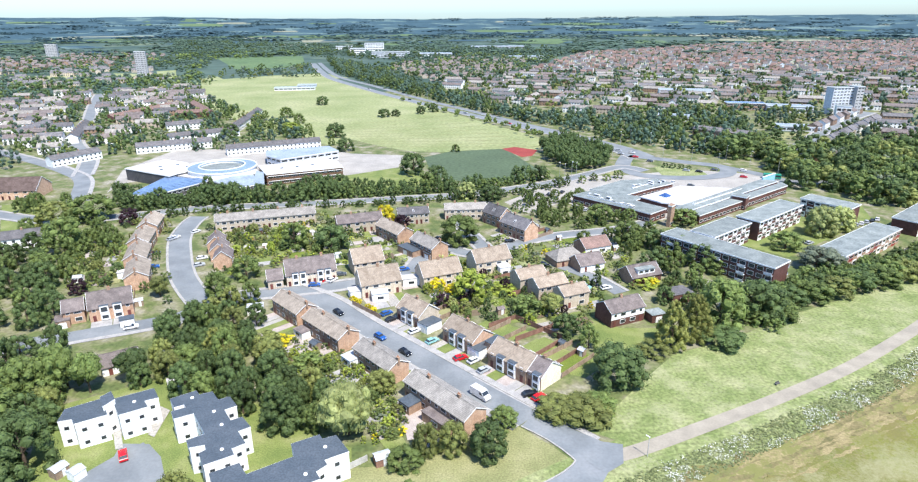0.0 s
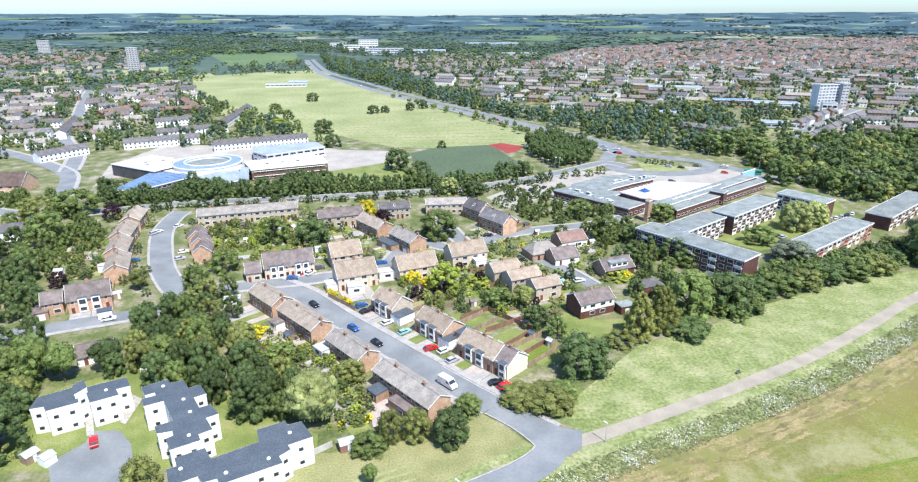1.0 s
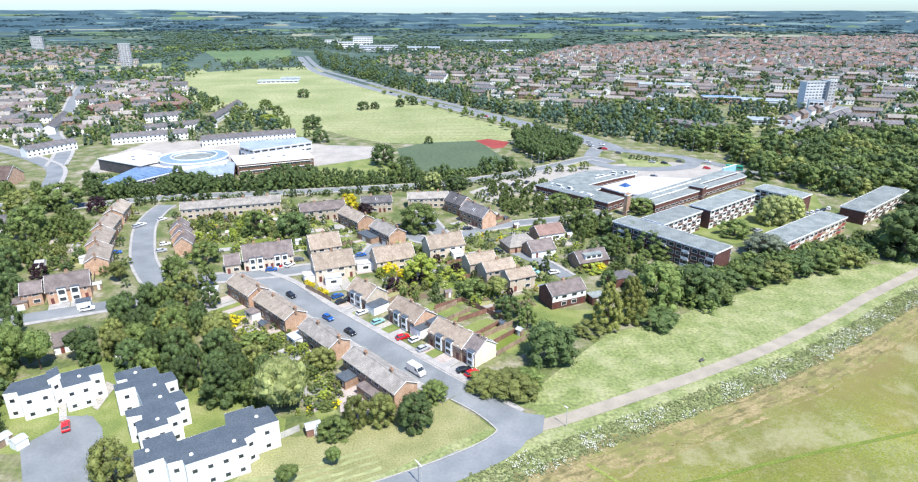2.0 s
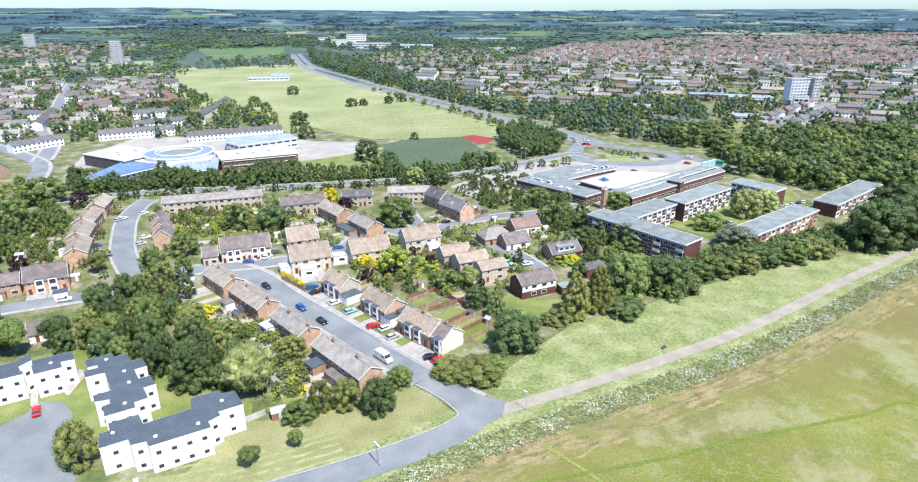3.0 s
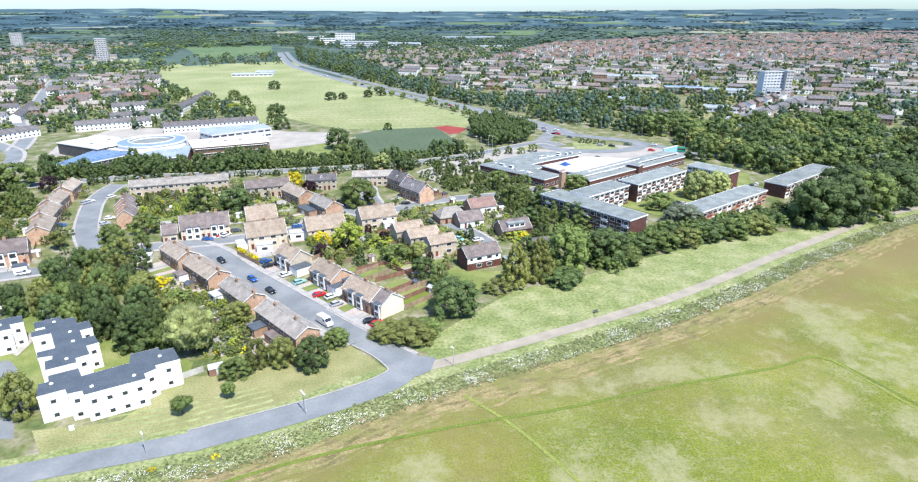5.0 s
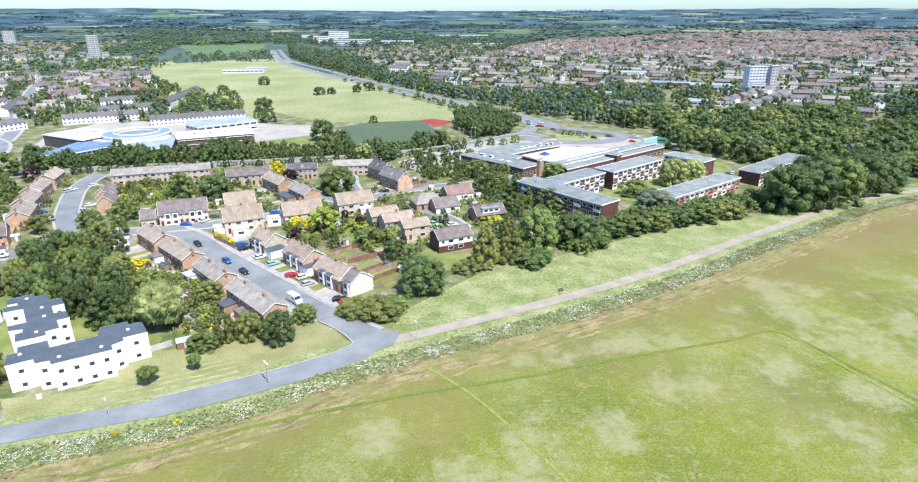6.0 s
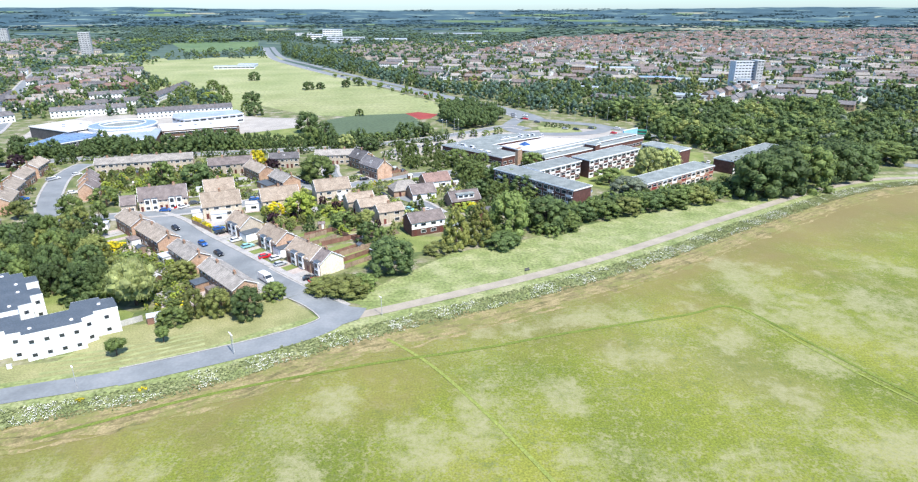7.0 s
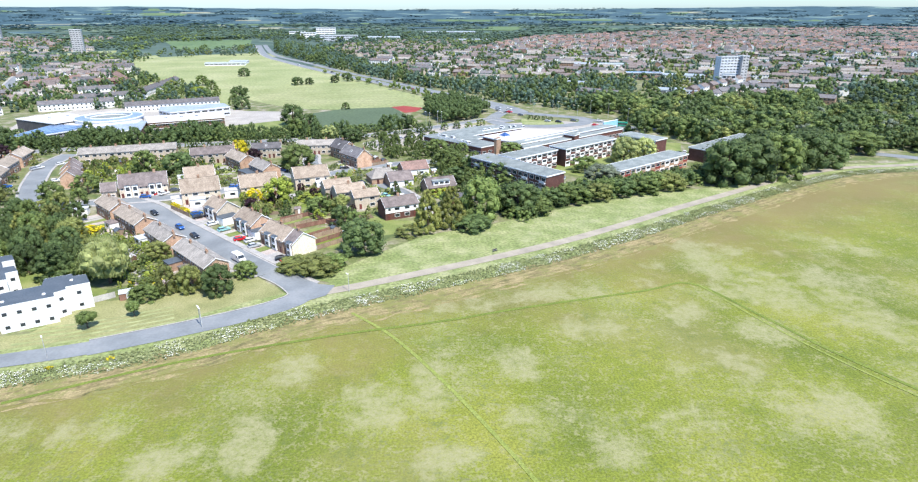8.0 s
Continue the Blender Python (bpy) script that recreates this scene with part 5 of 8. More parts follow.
SCHOOL_ROAD = [(-314.4, 319.2), (-200.4, 273.6), (-157.2, 280.8), (-142.8, 286.8), (-127.2, 291.6), (-91.2, 297.6), (-56.4, 303.6), (-26.4, 309.6), (1.2, 315.6), (26.4, 326.4), (55.2, 343.2), (79.2, 362.4), (100.8, 379.2), (112.8, 368.4)]
road("road_school", SCHOOL_ROAD, 6.8, left=1.6, right=1.6)
road("road_loop", [(-18, 211.2), (-12, 235.2), (-6, 238.8), (3.6, 230.4), (15.6, 234), (28.8, 244.8), (44.4, 252), (69.6, 259.2), (87.6, 270)], 6, left=1.44, right=1.44)
road("road_close", [(10.8, 235.2), (3.6, 256.8), (1.2, 270), (-2.4, 276)], 6, left=1.44, right=1.44)
road("road_mews", [(39.6, 217.2), (49.2, 206.4), (56.4, 193.2)], 5.4, left=1.44)
road("road_estate", [(-228, 357.6), (-252, 405.6), (-297.6, 466.8), (-344.4, 564), (-394.8, 660), (-446.4, 763.2)], 8.4, left=2.16, right=2.16)
road("road_estate_west", [(-357.6, 444), (-282, 396), (-240, 364.8), (-219.6, 343.2), (-199.2, 302.4)], 8.4, left=2.16)
road("road_dual", [(-297.6, 1252.8), (-212.4, 985.2), (-142.8, 843.6), (-60, 699.6), (6, 596.4), (55.2, 522), (93.6, 463.2), (111.6, 427.2), (117.6, 404.4)], 10.8, right=1.2)
road("road_dual_north", [(-289.2, 1268.4), (-200.4, 993.6), (-118.8, 842.4), (-46.8, 709.2), (16.8, 603.6), (62.4, 526.8), (99.6, 469.2), (118.8, 433.2), (127.2, 408)], 8.4)
road("road_roundabout", [(114, 414), (102, 379.2), (109.2, 357.6), (135.6, 351.6), (158.4, 360), (164.4, 379.2), (145.2, 392.4), (126, 404.4), (114, 411.6)], 9.6)
road("road_east", [(164.4, 379.2), (177.6, 362.4), (189.6, 343.2), (211.2, 340.8)], 8.4)
road("road_right", [(226.8, 418.8), (264, 464.4), (300, 508.8), (350.4, 562.8), (394.8, 604.8)], 9.6, left=2.16, right=2.16)
road("road_gate", [(289.2, 270), (302.4, 261.6), (314.4, 253.2)], 8.4)

# ---- houses near the street ----
TERR = dict(wall=BRICK_BROWN, ends=BRICK_ORANGE, category="terrace", group="terraces on the street")
FACING = dict(wall=BRICK_BROWN, category="house", group="houses facing the street", front="bay")
BUFF = dict(wall=BRICK_YELLOW, ends=BRICK_YELLOW, roof=TILE_TAN, group="houses behind the street")
house(-2.5, 125.9, -47, 22.0, 7.0, 4.8, 1.9, 4, roof=TILE_GREY, label="terrace of brown brick houses with grey tiled roof", **TERR)
house(-20.2, 144.2, -47, 16.0, 6.8, 4.8, 1.8, 3, roof=TILE_GREY, label="terrace of brown brick houses with grey tiled roof", **TERR)
house(-37.4, 161.4, -45, 19.0, 7.2, 4.8, 1.9, 3, roof=TILE_BROWN, label="terrace of brown brick houses with brown tiled roof", **TERR)
house(-51.7, 175.7, -45, 15.0, 7.4, 4.8, 2.1, 3, roof=TILE_BROWN, label="terrace of brown brick houses with brown tiled roof", **TERR)
house(16.6, 145.0, -45, 13.4, 8.4, 4.2, 2.9, 2, ends=BRICK_ORANGE, roof=TILE_TAN, label="pair of brown brick houses with tiled roof and white bays", **FACING)
house(23.2, 138.8, -45, 4.9, 8.4, 4.2, 2.8, 1, ends=CREAM, roof=TILE_PURPLE, label="end house with plum tiled roof and cream side wall", **FACING)
house(3.4, 158.9, -47, 12.6, 8.4, 4.2, 2.9, 2, ends=BRICK_ORANGE, roof=TILE_TAN, label="pair of brown brick houses with white bays", **FACING)
house(-12.3, 173.3, -45, 10.5, 8.4, 4.2, 3.1, 2, ends=BRICK_YELLOW, roof=TILE_TAN, label="pair of buff brick houses with steep tiled roof", **FACING)
house(-27.7, 195.4, 24, 14.0, 9.2, 4.9, 4.2, 2, label="buff brick pair of houses with tall brown tiled roof", **BUFF)
house(-34.8, 214.3, 24, 11.5, 9.0, 4.8, 4.2, 2, label="pair of buff brick houses with steep brown roof", **BUFF)
house(-53.8, 205.0, 21, 17.5, 9.0, 4.5, 4.2, 4, front="bay", wall=BRICK_YELLOW, ends=BRICK_YELLOW, roof=TILE_PURPLE, label="row of buff brick houses with steep plum tiled roof", group="houses behind the street")
house(-65.2, 199.6, 21, 5.2, 7.0, 3.6, 2.6, 1, wall=BRICK_YELLOW, ends=BRICK_YELLOW, roof=TILE_PURPLE, label="lower end house with plum tiled roof", group="houses behind the street", stacks=False)
house(-7.0, 202.5, 24, 14.5, 9.2, 4.9, 3.9, 2, label="pair of buff brick houses with extension", **BUFF)
house(11.5, 214.6, 24, 14.3, 9.0, 5.2, 3.6, 2, label="tall buff brick pair of houses", **BUFF)
house(25.0, 199.2, 25, 10.8, 7.5, 4.9, 2.3, 1, label="buff brick house with brown roof", **BUFF)
house(30.9, 192.6, 25, 11.5, 7.5, 4.9, 2.2, 2, label="pair of buff brick houses with grey-brown roof", **BUFF)
house(37.8, 185.8, 25, 9.8, 7.0, 4.8, 2.0, 1, label="lower buff brick house at the end of a stepped row", **BUFF)
house(51.4, 174.3, 25, 12.8, 8.0, 5.0, 2.4, 2, wall=BRICK_DARK, ends=BRICK_DARK, roof=TILE_PURPLE, label="detached dark brick house with plum tiled roof and white boarding", group="houses behind the street", front="boarded")

# bungalows and chalet houses
LOW = dict(name="bungalow", category="bungalow", stacks=False, ends=BRICK_BROWN)
house(41.5, 222.0, 22, 12.4, 9, 2.8, 3.0, 1, wall=BRICK_BROWN, roof=TILE_GREY, label="bungalow with hipped grey-brown tiled roof", hip=3.4, **LOW)
house(48.8, 216.6, 22, 10.4, 8.5, 2.8, 2.9, 1, wall=WHITE, roof=TILE_PURPLE, label="white bungalow with dark plum tiled roof", **LOW)
house(54.3, 234.0, 23, 12.0, 8.6, 3.2, 2.8, 1, wall=WHITE, roof=TILE_RED, label="bungalow with dark red tiled roof", **LOW)
chalet = house(66.0, 205.4, 22, 12.4, 8.5, 3.0, 3.0, 1, wall=BRICK_DARK, roof=TILE_PURPLE, label="chalet bungalow with dark plum roof and long flat dormer", **LOW)
box_part("dormer", UPVC, chalet, -3.6, -3.6, 3.2, 3.6, -0.4, 5.3, "white dormer with a band of windows")
box_part("dormer_roof", FLATROOF, chalet, -3.8, -3.85, 5.3, 3.8, -0.2, 5.45)
for dx in (-2.3, 0.0, 2.3):
    window(chalet, dx, -3.6, 4.0, 0, 1.9, 1.05, 2)

# terraces behind
BACK = dict(ends=BRICK_ORANGE, category="terrace")
house(-88.4, 266.0, 17, 43.5, 8, 5.0, 2.2, 8, wall=BRICK_YELLOW, roof=TILE_GREY, label="long terrace of buff brick houses with grey roof", **BACK)
house(-45.0, 260.0, 20, 20.0, 8, 5.0, 2.6, 3, wall=BRICK_YELLOW, roof=TILE_PURPLE, label="terrace of buff brick houses with dark roof", **BACK)
house(-27.9, 248.2, -50, 17.0, 8, 5.0, 2.5, 3, wall=BRICK_BROWN, roof=TILE_BROWN, label="terrace of brown brick houses", **BACK)
house(-12.0, 230.7, -51, 15.0, 8, 5.0, 2.5, 3, wall=BRICK_BROWN, roof=TILE_GREY, label="terrace of brown brick houses with grey-brown roof", **BACK)
skylit = [house(17.5, 268.5, -50, 11.8, 8, 5.4, 3.4, 2, wall=BRICK_BROWN, roof=TILE_SLATE, label="terrace of brick houses with steep dark roof", **BACK),
          house(25.9, 252.2, -51, 15.5, 8, 5.4, 3.4, 3, wall=BRICK_BROWN, roof=TILE_SLATE, label="terrace of brick houses with steep dark roof and skylights", **BACK)]
house(2.5, 278.3, 6, 19.5, 8, 5.0, 2.0, 4, wall=BRICK_YELLOW, roof=TILE_GREY, label="terrace of buff brick houses with grey-brown roof", **BACK)
solar = house(-21.8, 271.5, 12, 14.2, 8.5, 5.0, 2.0, 3, wall=BRICK_YELLOW, roof=TILE_SLATE, label="row of houses with dark roof and roof windows", **BACK)
for ob, n, D, e, r, w in ((skylit[0], 3, 8, 5.4, 3.4, 0.9), (skylit[1], 5, 8, 5.4, 3.4, 0.9), (solar, 8, 8.5, 5.0, 2.0, 0.8)):
    span = ob.children[1].dimensions.x * 0.8
    tilt = math.atan2(r, D / 2)
    for k in range(n):
        light = part("roof_window", window_mesh(w, 1.5)[2], ob, -span / 2 + span * (k + 0.5) / n, -D * 0.36, e + r * 0.30 + 0.2, label="white-framed roof window")
        light.rotation_euler = (tilt - radians(90), 0, 0)

# houses along the bend
STEP = dict(wall=BRICK_BROWN, ends=BRICK_ORANGE, roof=TILE_BROWN, label="stepped terrace house of brown brick", category="terrace", group="stepped terrace on the bend")
house(-137.0, 257.2, -76, 15.5, 7.8, 5.0, 2.3, 3, **STEP)
house(-131.2, 237.2, -75, 15.5, 7.8, 5.0, 2.3, 3, **STEP)
house(-124.0, 219.4, -71, 15.5, 7.8, 5.0, 2.3, 3, **STEP)
house(-115.4, 202.4, -67, 15.5, 7.8, 5.0, 2.3, 3, **STEP)
house(-111.6, 177.7, 27, 12.4, 9.0, 4.6, 3.8, 2, front="bay", wall=BRICK_ORANGE, ends=BRICK_ORANGE, roof=TILE_PURPLE, label="row of orange brick houses with steep dark roof and white bays", category="terrace")
house(-121.2, 173.6, 27, 5.8, 7.5, 4.4, 2.6, 1, wall=BRICK_ORANGE, ends=BRICK_ORANGE, roof=TILE_PURPLE, label="orange brick end house with lower dark roof", category="terrace", stacks=False)
STEEP = dict(wall=BRICK_ORANGE, ends=BRICK_ORANGE, roof=TILE_PURPLE, label="steep gabled terrace house of orange brick", category="terrace")
house(-99.0, 234.2, 106, 8.8, 6.5, 4.6, 2.8, 2, **STEEP)
house(-94.8, 226.2, 106, 8.8, 6.5, 4.6, 2.8, 2, **STEEP)
house(-90.3, 218.2, 105, 8.8, 6.5, 4.6, 2.8, 2, **STEEP)
house(-239, 315, 8, 30, 17, 4.6, 5.4, 4, wall=BRICK_ORANGE, ends=BRICK_ORANGE, roof=TILE_DARK, label="large brick hall with a big dark tiled roof", name="hall", category="hall", stacks=False)
house(-92.0, 145.6, 31, 9.0, 7, 2.6, 2.2, 1, wall=WHITE, ends=BRICK_BROWN, roof=TILE_PURPLE, label="low garden bungalow among trees", name="bungalow", category="bungalow", stacks=False)

# ---- flats ----
block(99, 216.2, -51, 45, 10.8, 8.6, label="three-storey flat-roofed block of flats in dark brick", name="flats", category="flats", group="blocks of flats", style="balcony", bays=14)
block(107.8, 239, 39, 28, 10.2, 8.6, label="three-storey flat-roofed block of flats in dark brick", name="flats", category="flats", group="blocks of flats", bays=8)
block(138.2, 261.2, 39, 39, 10.2, 8.6, label="three-storey flat-roofed block of flats in dark brick", name="flats", category="flats", group="blocks of flats", bays=11)
block(172.2, 275.2, -51, 21.8, 10.2, 8.6, label="three-storey flat-roofed block of flats in dark brick", name="flats", category="flats", group="blocks of flats", bays=7)
block(160.4, 231.2, 37, 51.1, 10.2, 6.4, label="two-storey flat-roofed block of flats in dark brick", name="flats", category="flats", group="blocks of flats", storeys=2, bays=14, wall=BRICK_BROWN, accent=TRACK)
block(214.4, 271, 39, 53.6, 10.2, 6.4, label="two-storey flat-roofed block of flats in dark brick", name="flats", category="flats", group="blocks of flats", storeys=2, bays=12)

# ---- low centre with flat roofs ----
prism("centre_wing", [(57.6, 300), (74.4, 283.2), (87.6, 268.8), (97.2, 277.2), (86.4, 289.2), (68.4, 308.4)], 4.6, BRICK_DARK, FLATROOF, "low flat-roofed wing of a brick community centre", "building", "community centre", pitch=3.2, fascia=UPVC)
prism("centre_wing", [(68.4, 312), (86.4, 291.6), (92.4, 297.6), (84, 301.2), (100.8, 314.4), (115.2, 324), (109.2, 333.6), (88.8, 330)], 4.2, BRICK_DARK, FLATROOF, "low flat-roofed wing of a brick community centre", "building", "community centre", pitch=3.2, fascia=UPVC)
prism("centre_wing", [(90, 295.2), (97.2, 285.6), (105.6, 280.8), (117.6, 290.4), (144, 309.6), (128.4, 313.2), (116.4, 315.6)], 5.0, BRICK_DARK, WHITEROOF, "white-roofed hall of a community centre", "building", "community centre", pitch=3.2, fascia=UPVC)
prism("centre_wing", [(109.2, 266.4), (174, 318), (174, 324), (108, 272.4)], 4.6, BRICK_DARK, FLATROOF, "low flat-roofed wing of a brick community centre", "building", "community centre", pitch=3.2, fascia=UPVC)
prism("centre_wing", [(99.6, 274.8), (104.4, 270), (171.6, 324), (164.4, 327.6), (116.4, 288)], 5.4, BRICK_DARK, FLATROOF, "low flat-roofed wing of a brick community centre", "building", "community centre", pitch=3.2, fascia=UPVC)
prism("centre_wing", [(93.6, 264), (94.8, 262.8), (97.2, 265.2), (96, 267.6)], 10.0, BRICK_BROWN, BRICK_BROWN, "brown brick chimney tower of a community centre", "building", "community centre", pitch=3.2, fascia=UPVC, lip=0.1)
prism("centre_wing", [(134.4, 292.8), (139.2, 288), (142.8, 292.8), (138, 296.4)], 6.6, BRICK_DARK, FLATROOF, "small brick roof housing of a community centre", "building", "community centre", pitch=3.2, fascia=UPVC)

# ---- school ----
prism("school_wing", [(-195.6, 348), (-162, 330), (-159.6, 336), (-153.6, 344.4), (-165.6, 362.4), (-182.4, 370.8)], 7, DARKCLAD, WHITEROOF, "dark clad school block with white flat roof", "school", "school buildings", storeys=0, pitch=6)
prism("school_wing", [(-166.8, 296.4), (-153.6, 296.4), (-138, 322.8), (-147.6, 327.6), (-164.4, 334.8)], 5.8, DARKCLAD, BLUEGLASS, "school wing with blue solar roof and strip windows", "school", "school buildings", storeys=2, pitch=3)
prism("school_wing", [(-166.8, 339.6), (-148.8, 331.2), (-138, 325.2), (-126, 332.4), (-116.4, 343.2), (-126, 362.4), (-141.6, 374.4), (-164.4, 367.2), (-164.4, 357.6)], 5.6, DARKCLAD, WHITEROOF, "central hall of a modern school with white roof", "school", "school buildings", storeys=2, pitch=4)
prism("school_wing", [(-134.4, 322.8), (-116.4, 308.4), (-108, 316.8), (-117.6, 337.2), (-127.2, 334.8)], 5.8, DARKCLAD, PALEROOF, "school wing with pale metal roof", "school", "school buildings", storeys=2, pitch=3)
prism("school_wing", [(-112.8, 322.8), (-103.2, 312), (-112.8, 340.8), (-117.6, 344.4)], 6.2, BRICK_DARK, PALEROOF, "dark brick end of a school wing", "school", "school buildings", storeys=2, pitch=4)
prism("school_wing", [(-109.2, 334.8), (-69.6, 352.8), (-75.6, 367.2), (-82.8, 374.4), (-120, 355.2)], 6.6, TIMBER, WHITEROOF, "long timber clad school wing with white roof", "school", "school buildings", storeys=2, pitch=4.2, tall=0.9)
prism("school_wing", [(-124.8, 386.4), (-112.8, 375.6), (-81.6, 400.8), (-91.2, 416.4), (-129.6, 400.8)], 6, PALECLAD, PALEROOF, "pale grey school sports hall", "school", "school buildings", storeys=2, pitch=5)
ring = Shape()
for k in range(40):
    a, b = 6.28319 * k / 40, 6.28319 * (k + 1) / 40
    P0, P1 = (math.cos(a), math.sin(a)), (math.cos(b), math.sin(b))
    ring.face((19 * P0[0], 19 * P0[1], 0), (19 * P1[0], 19 * P1[1], 0), (19 * P1[0], 19 * P1[1], 7.6), (19 * P0[0], 19 * P0[1], 7.6))
    ring.face((19 * P0[0], 19 * P0[1], 7.6), (19 * P1[0], 19 * P1[1], 7.6), (13 * P1[0], 13 * P1[1], 8.3), (13 * P0[0], 13 * P0[1], 8.3), slot=1)
    ring.face((13 * P0[0], 13 * P0[1], 8.3), (13 * P1[0], 13 * P1[1], 8.3), (12.9 * P1[0], 12.9 * P1[1], 6.9), (12.9 * P0[0], 12.9 * P0[1], 6.9))
    ring.face((12.9 * P0[0], 12.9 * P0[1], 6.9), (12.9 * P1[0], 12.9 * P1[1], 6.9), (0, 0, 7.2), slot=2)
rotunda = thing("school_rotunda", -139.5, 350.0, 0, "round school hall with pale blue ring roof", "school", "school buildings")
part("roof", ring.mesh("roof", WHITE, RINGROOF, FLATROOF), rotunda)
for r, z in ((19.0, 7.6), (12.6, 8.3)):
    rim = Shape()
    for k in range(40):
        a, b = 6.28319 * k / 40, 6.28319 * (k + 1) / 40
        P0, P1, Q0, Q1 = [(q * math.cos(w), q * math.sin(w)) for q in (r, r + 0.5) for w in (a, b)]
        rim.face((*P0, z + 0.35), (*Q0, z + 0.35), (*Q1, z + 0.35), (*P1, z + 0.35))
        rim.face((*Q0, z - 0.2), (*Q1, z - 0.2), (*Q1, z + 0.35), (*Q0, z + 0.35))
        rim.face((*P1, z - 0.2), (*P0, z - 0.2), (*P0, z + 0.35), (*P1, z + 0.35))
    part("rim", rim.mesh("rim", UPVC), rotunda, label="white metal rim of the ring roof")

for z in (2.4, 5.2):
    strip = Shape()
    strip.box(-20.5, -0.5, z, 20.5, 0.05, z + 0.16)
    louvre = new("sun_louvre", strip.mesh("sun_louvre", UPVC))
    louvre.matrix_basis = pose(-89.5, 343.5, 0, 0, 0, 24.4)
    tagged(louvre, "white sun louvre along the timber clad school wing", "louvre", "school louvres")
for k in range(9):
    panel = Shape()
    panel.box(-1.5, -5.0, 0, 1.5, 5.0, 0.12)
    ob = new("solar_panel", panel.mesh("solar_panel", BLUEGLASS))
    ob.matrix_basis = pose(-160 + 2.1 * k, 301.5 + 3.1 * k, 5.92, 0, 0, 56)
    tagged(ob, "blue solar panel row on the school roof", "solar panel", "school solar panels")
for k, (x, y) in enumerate(((-176, 350), (-168, 355), (-172, 343), (-160, 350), (-96, 352), (-88, 356), (-104, 348))):
    light = thing("roof_light", x, y, 25, "small grey roof light on the white school roof", "roof light", "school roof lights", 7.1 if x < -150 else 6.7)
    box_part("kerb", UPVC, light, -1.2, -1.2, 0, 1.2, 1.2, 0.3)
    box_part("glazing", GLASS, light, -1.0, -1.0, 0.3, 1.0, 1.0, 0.5, inset=0.25)
pyramid = thing("roof_lantern", 102.2, 295.3, 38, "blue pyramid roof lantern on the white hall roof", "roof lantern", z=5.1)
cap = Shape()
for p, q in (((-3.4, -3.4), (3.4, -3.4)), ((3.4, -3.4), (3.4, 3.4)), ((3.4, 3.4), (-3.4, 3.4)), ((-3.4, 3.4), (-3.4, -3.4))):
    cap.face((p[0] * 0.7, p[1] * 0.7, 0.35), (q[0] * 0.7, q[1] * 0.7, 0.35), (0, 0, 2.0))
part("glazing", cap.mesh("glazing", BLUEDEEP), pyramid)
box_part("kerb", UPVC, pyramid, -2.6, -2.6, 0, 2.6, 2.6, 0.35)
screen = thing("roof_screen", 170, 331, 39, "pale blue panelled screen at the end of the low centre", "screen")
box_part("panel", SKYBLUE, screen, -7, -0.3, 0, 7, 0.3, 6.8)
box_part("coping", UPVC, screen, -7.1, -0.4, 6.8, 7.1, 0.4, 7.0)
for x, y, z, L, D, yaw in ((70, 292, 4.75, 16, 1.4, -47), (78, 283, 4.75, 12, 1.2, -47), (96, 318, 4.35, 14, 1.2, 38), (128, 294, 5.55, 44, 1.0, 39), (140, 299, 4.75, 52, 0.9, 39), (120, 284, 4.75, 30, 0.8, 39)):
    rib = thing("roof_upstand", x, y, yaw, "white edged upstand on a flat grey roof", "roof upstand", z=z)
    box_part("upstand", UPVC, rib, -L / 2, -D / 2, 0, L / 2, D / 2, 0.45)
    box_part("capping", FLATROOF, rib, -L / 2 + 0.15, -D / 2 + 0.15, 0.45, L / 2 - 0.15, D / 2 - 0.15, 0.5)
rnd = random.Random(12)
for k in range(16):
    x, y, z = ((66 + 1.3 * k, 300 - 1.5 * k, 4.7), (92 + 1.6 * k, 318 + 0.6 * k, 4.3))[k % 2]
    unit = thing("roof_unit", x + rnd.uniform(-3, 3), y + rnd.uniform(-3, 3), rnd.choice((-47, 43)), "grey plant unit on a flat roof", "roof unit", "roof units", z)
    L, h = rnd.uniform(0.7, 1.6), rnd.uniform(0.5, 1.3)
    box_part("casing", PALECLAD, unit, -L, -0.6, 0, L, 0.6, h)
    box_part("grille", DARKCLAD, unit, -L * 0.8, -0.64, h * 0.25, L * 0.8, -0.6, h * 0.8)

# ---- farther large buildings ----
block(-231.6, 1650, 5, 48, 28.8, 22, wall=WHITE, roof=FLATROOF, label="distant white hospital block", name="far_building", category="building", storeys=5, bays=7, style="strip")
block(-258, 1552.8, 5, 36, 24, 14, wall=WHITE, roof=FLATROOF, label="distant white hospital wing", name="far_building", category="building", storeys=3, bays=5, style="strip")
block(-165.6, 1441.2, 5, 84, 31.2, 12, wall=PALECLAD, roof=FLATROOF, label="distant pale green hospital wing", name="far_building", category="building", storeys=3, bays=9, style="strip")
block(-328.8, 1765.2, 5, 48, 24, 9, wall=WHITE, roof=FLATROOF, label="distant white hospital wing", name="far_building", category="building", storeys=2, bays=6, style="strip")
block(-216, 804, 8, 50.4, 12, 3.5, wall=WHITE, roof=PALEROOF, label="white sports pavilion on the playing field", name="far_building", category="building", storeys=1, bays=9, style="strip")
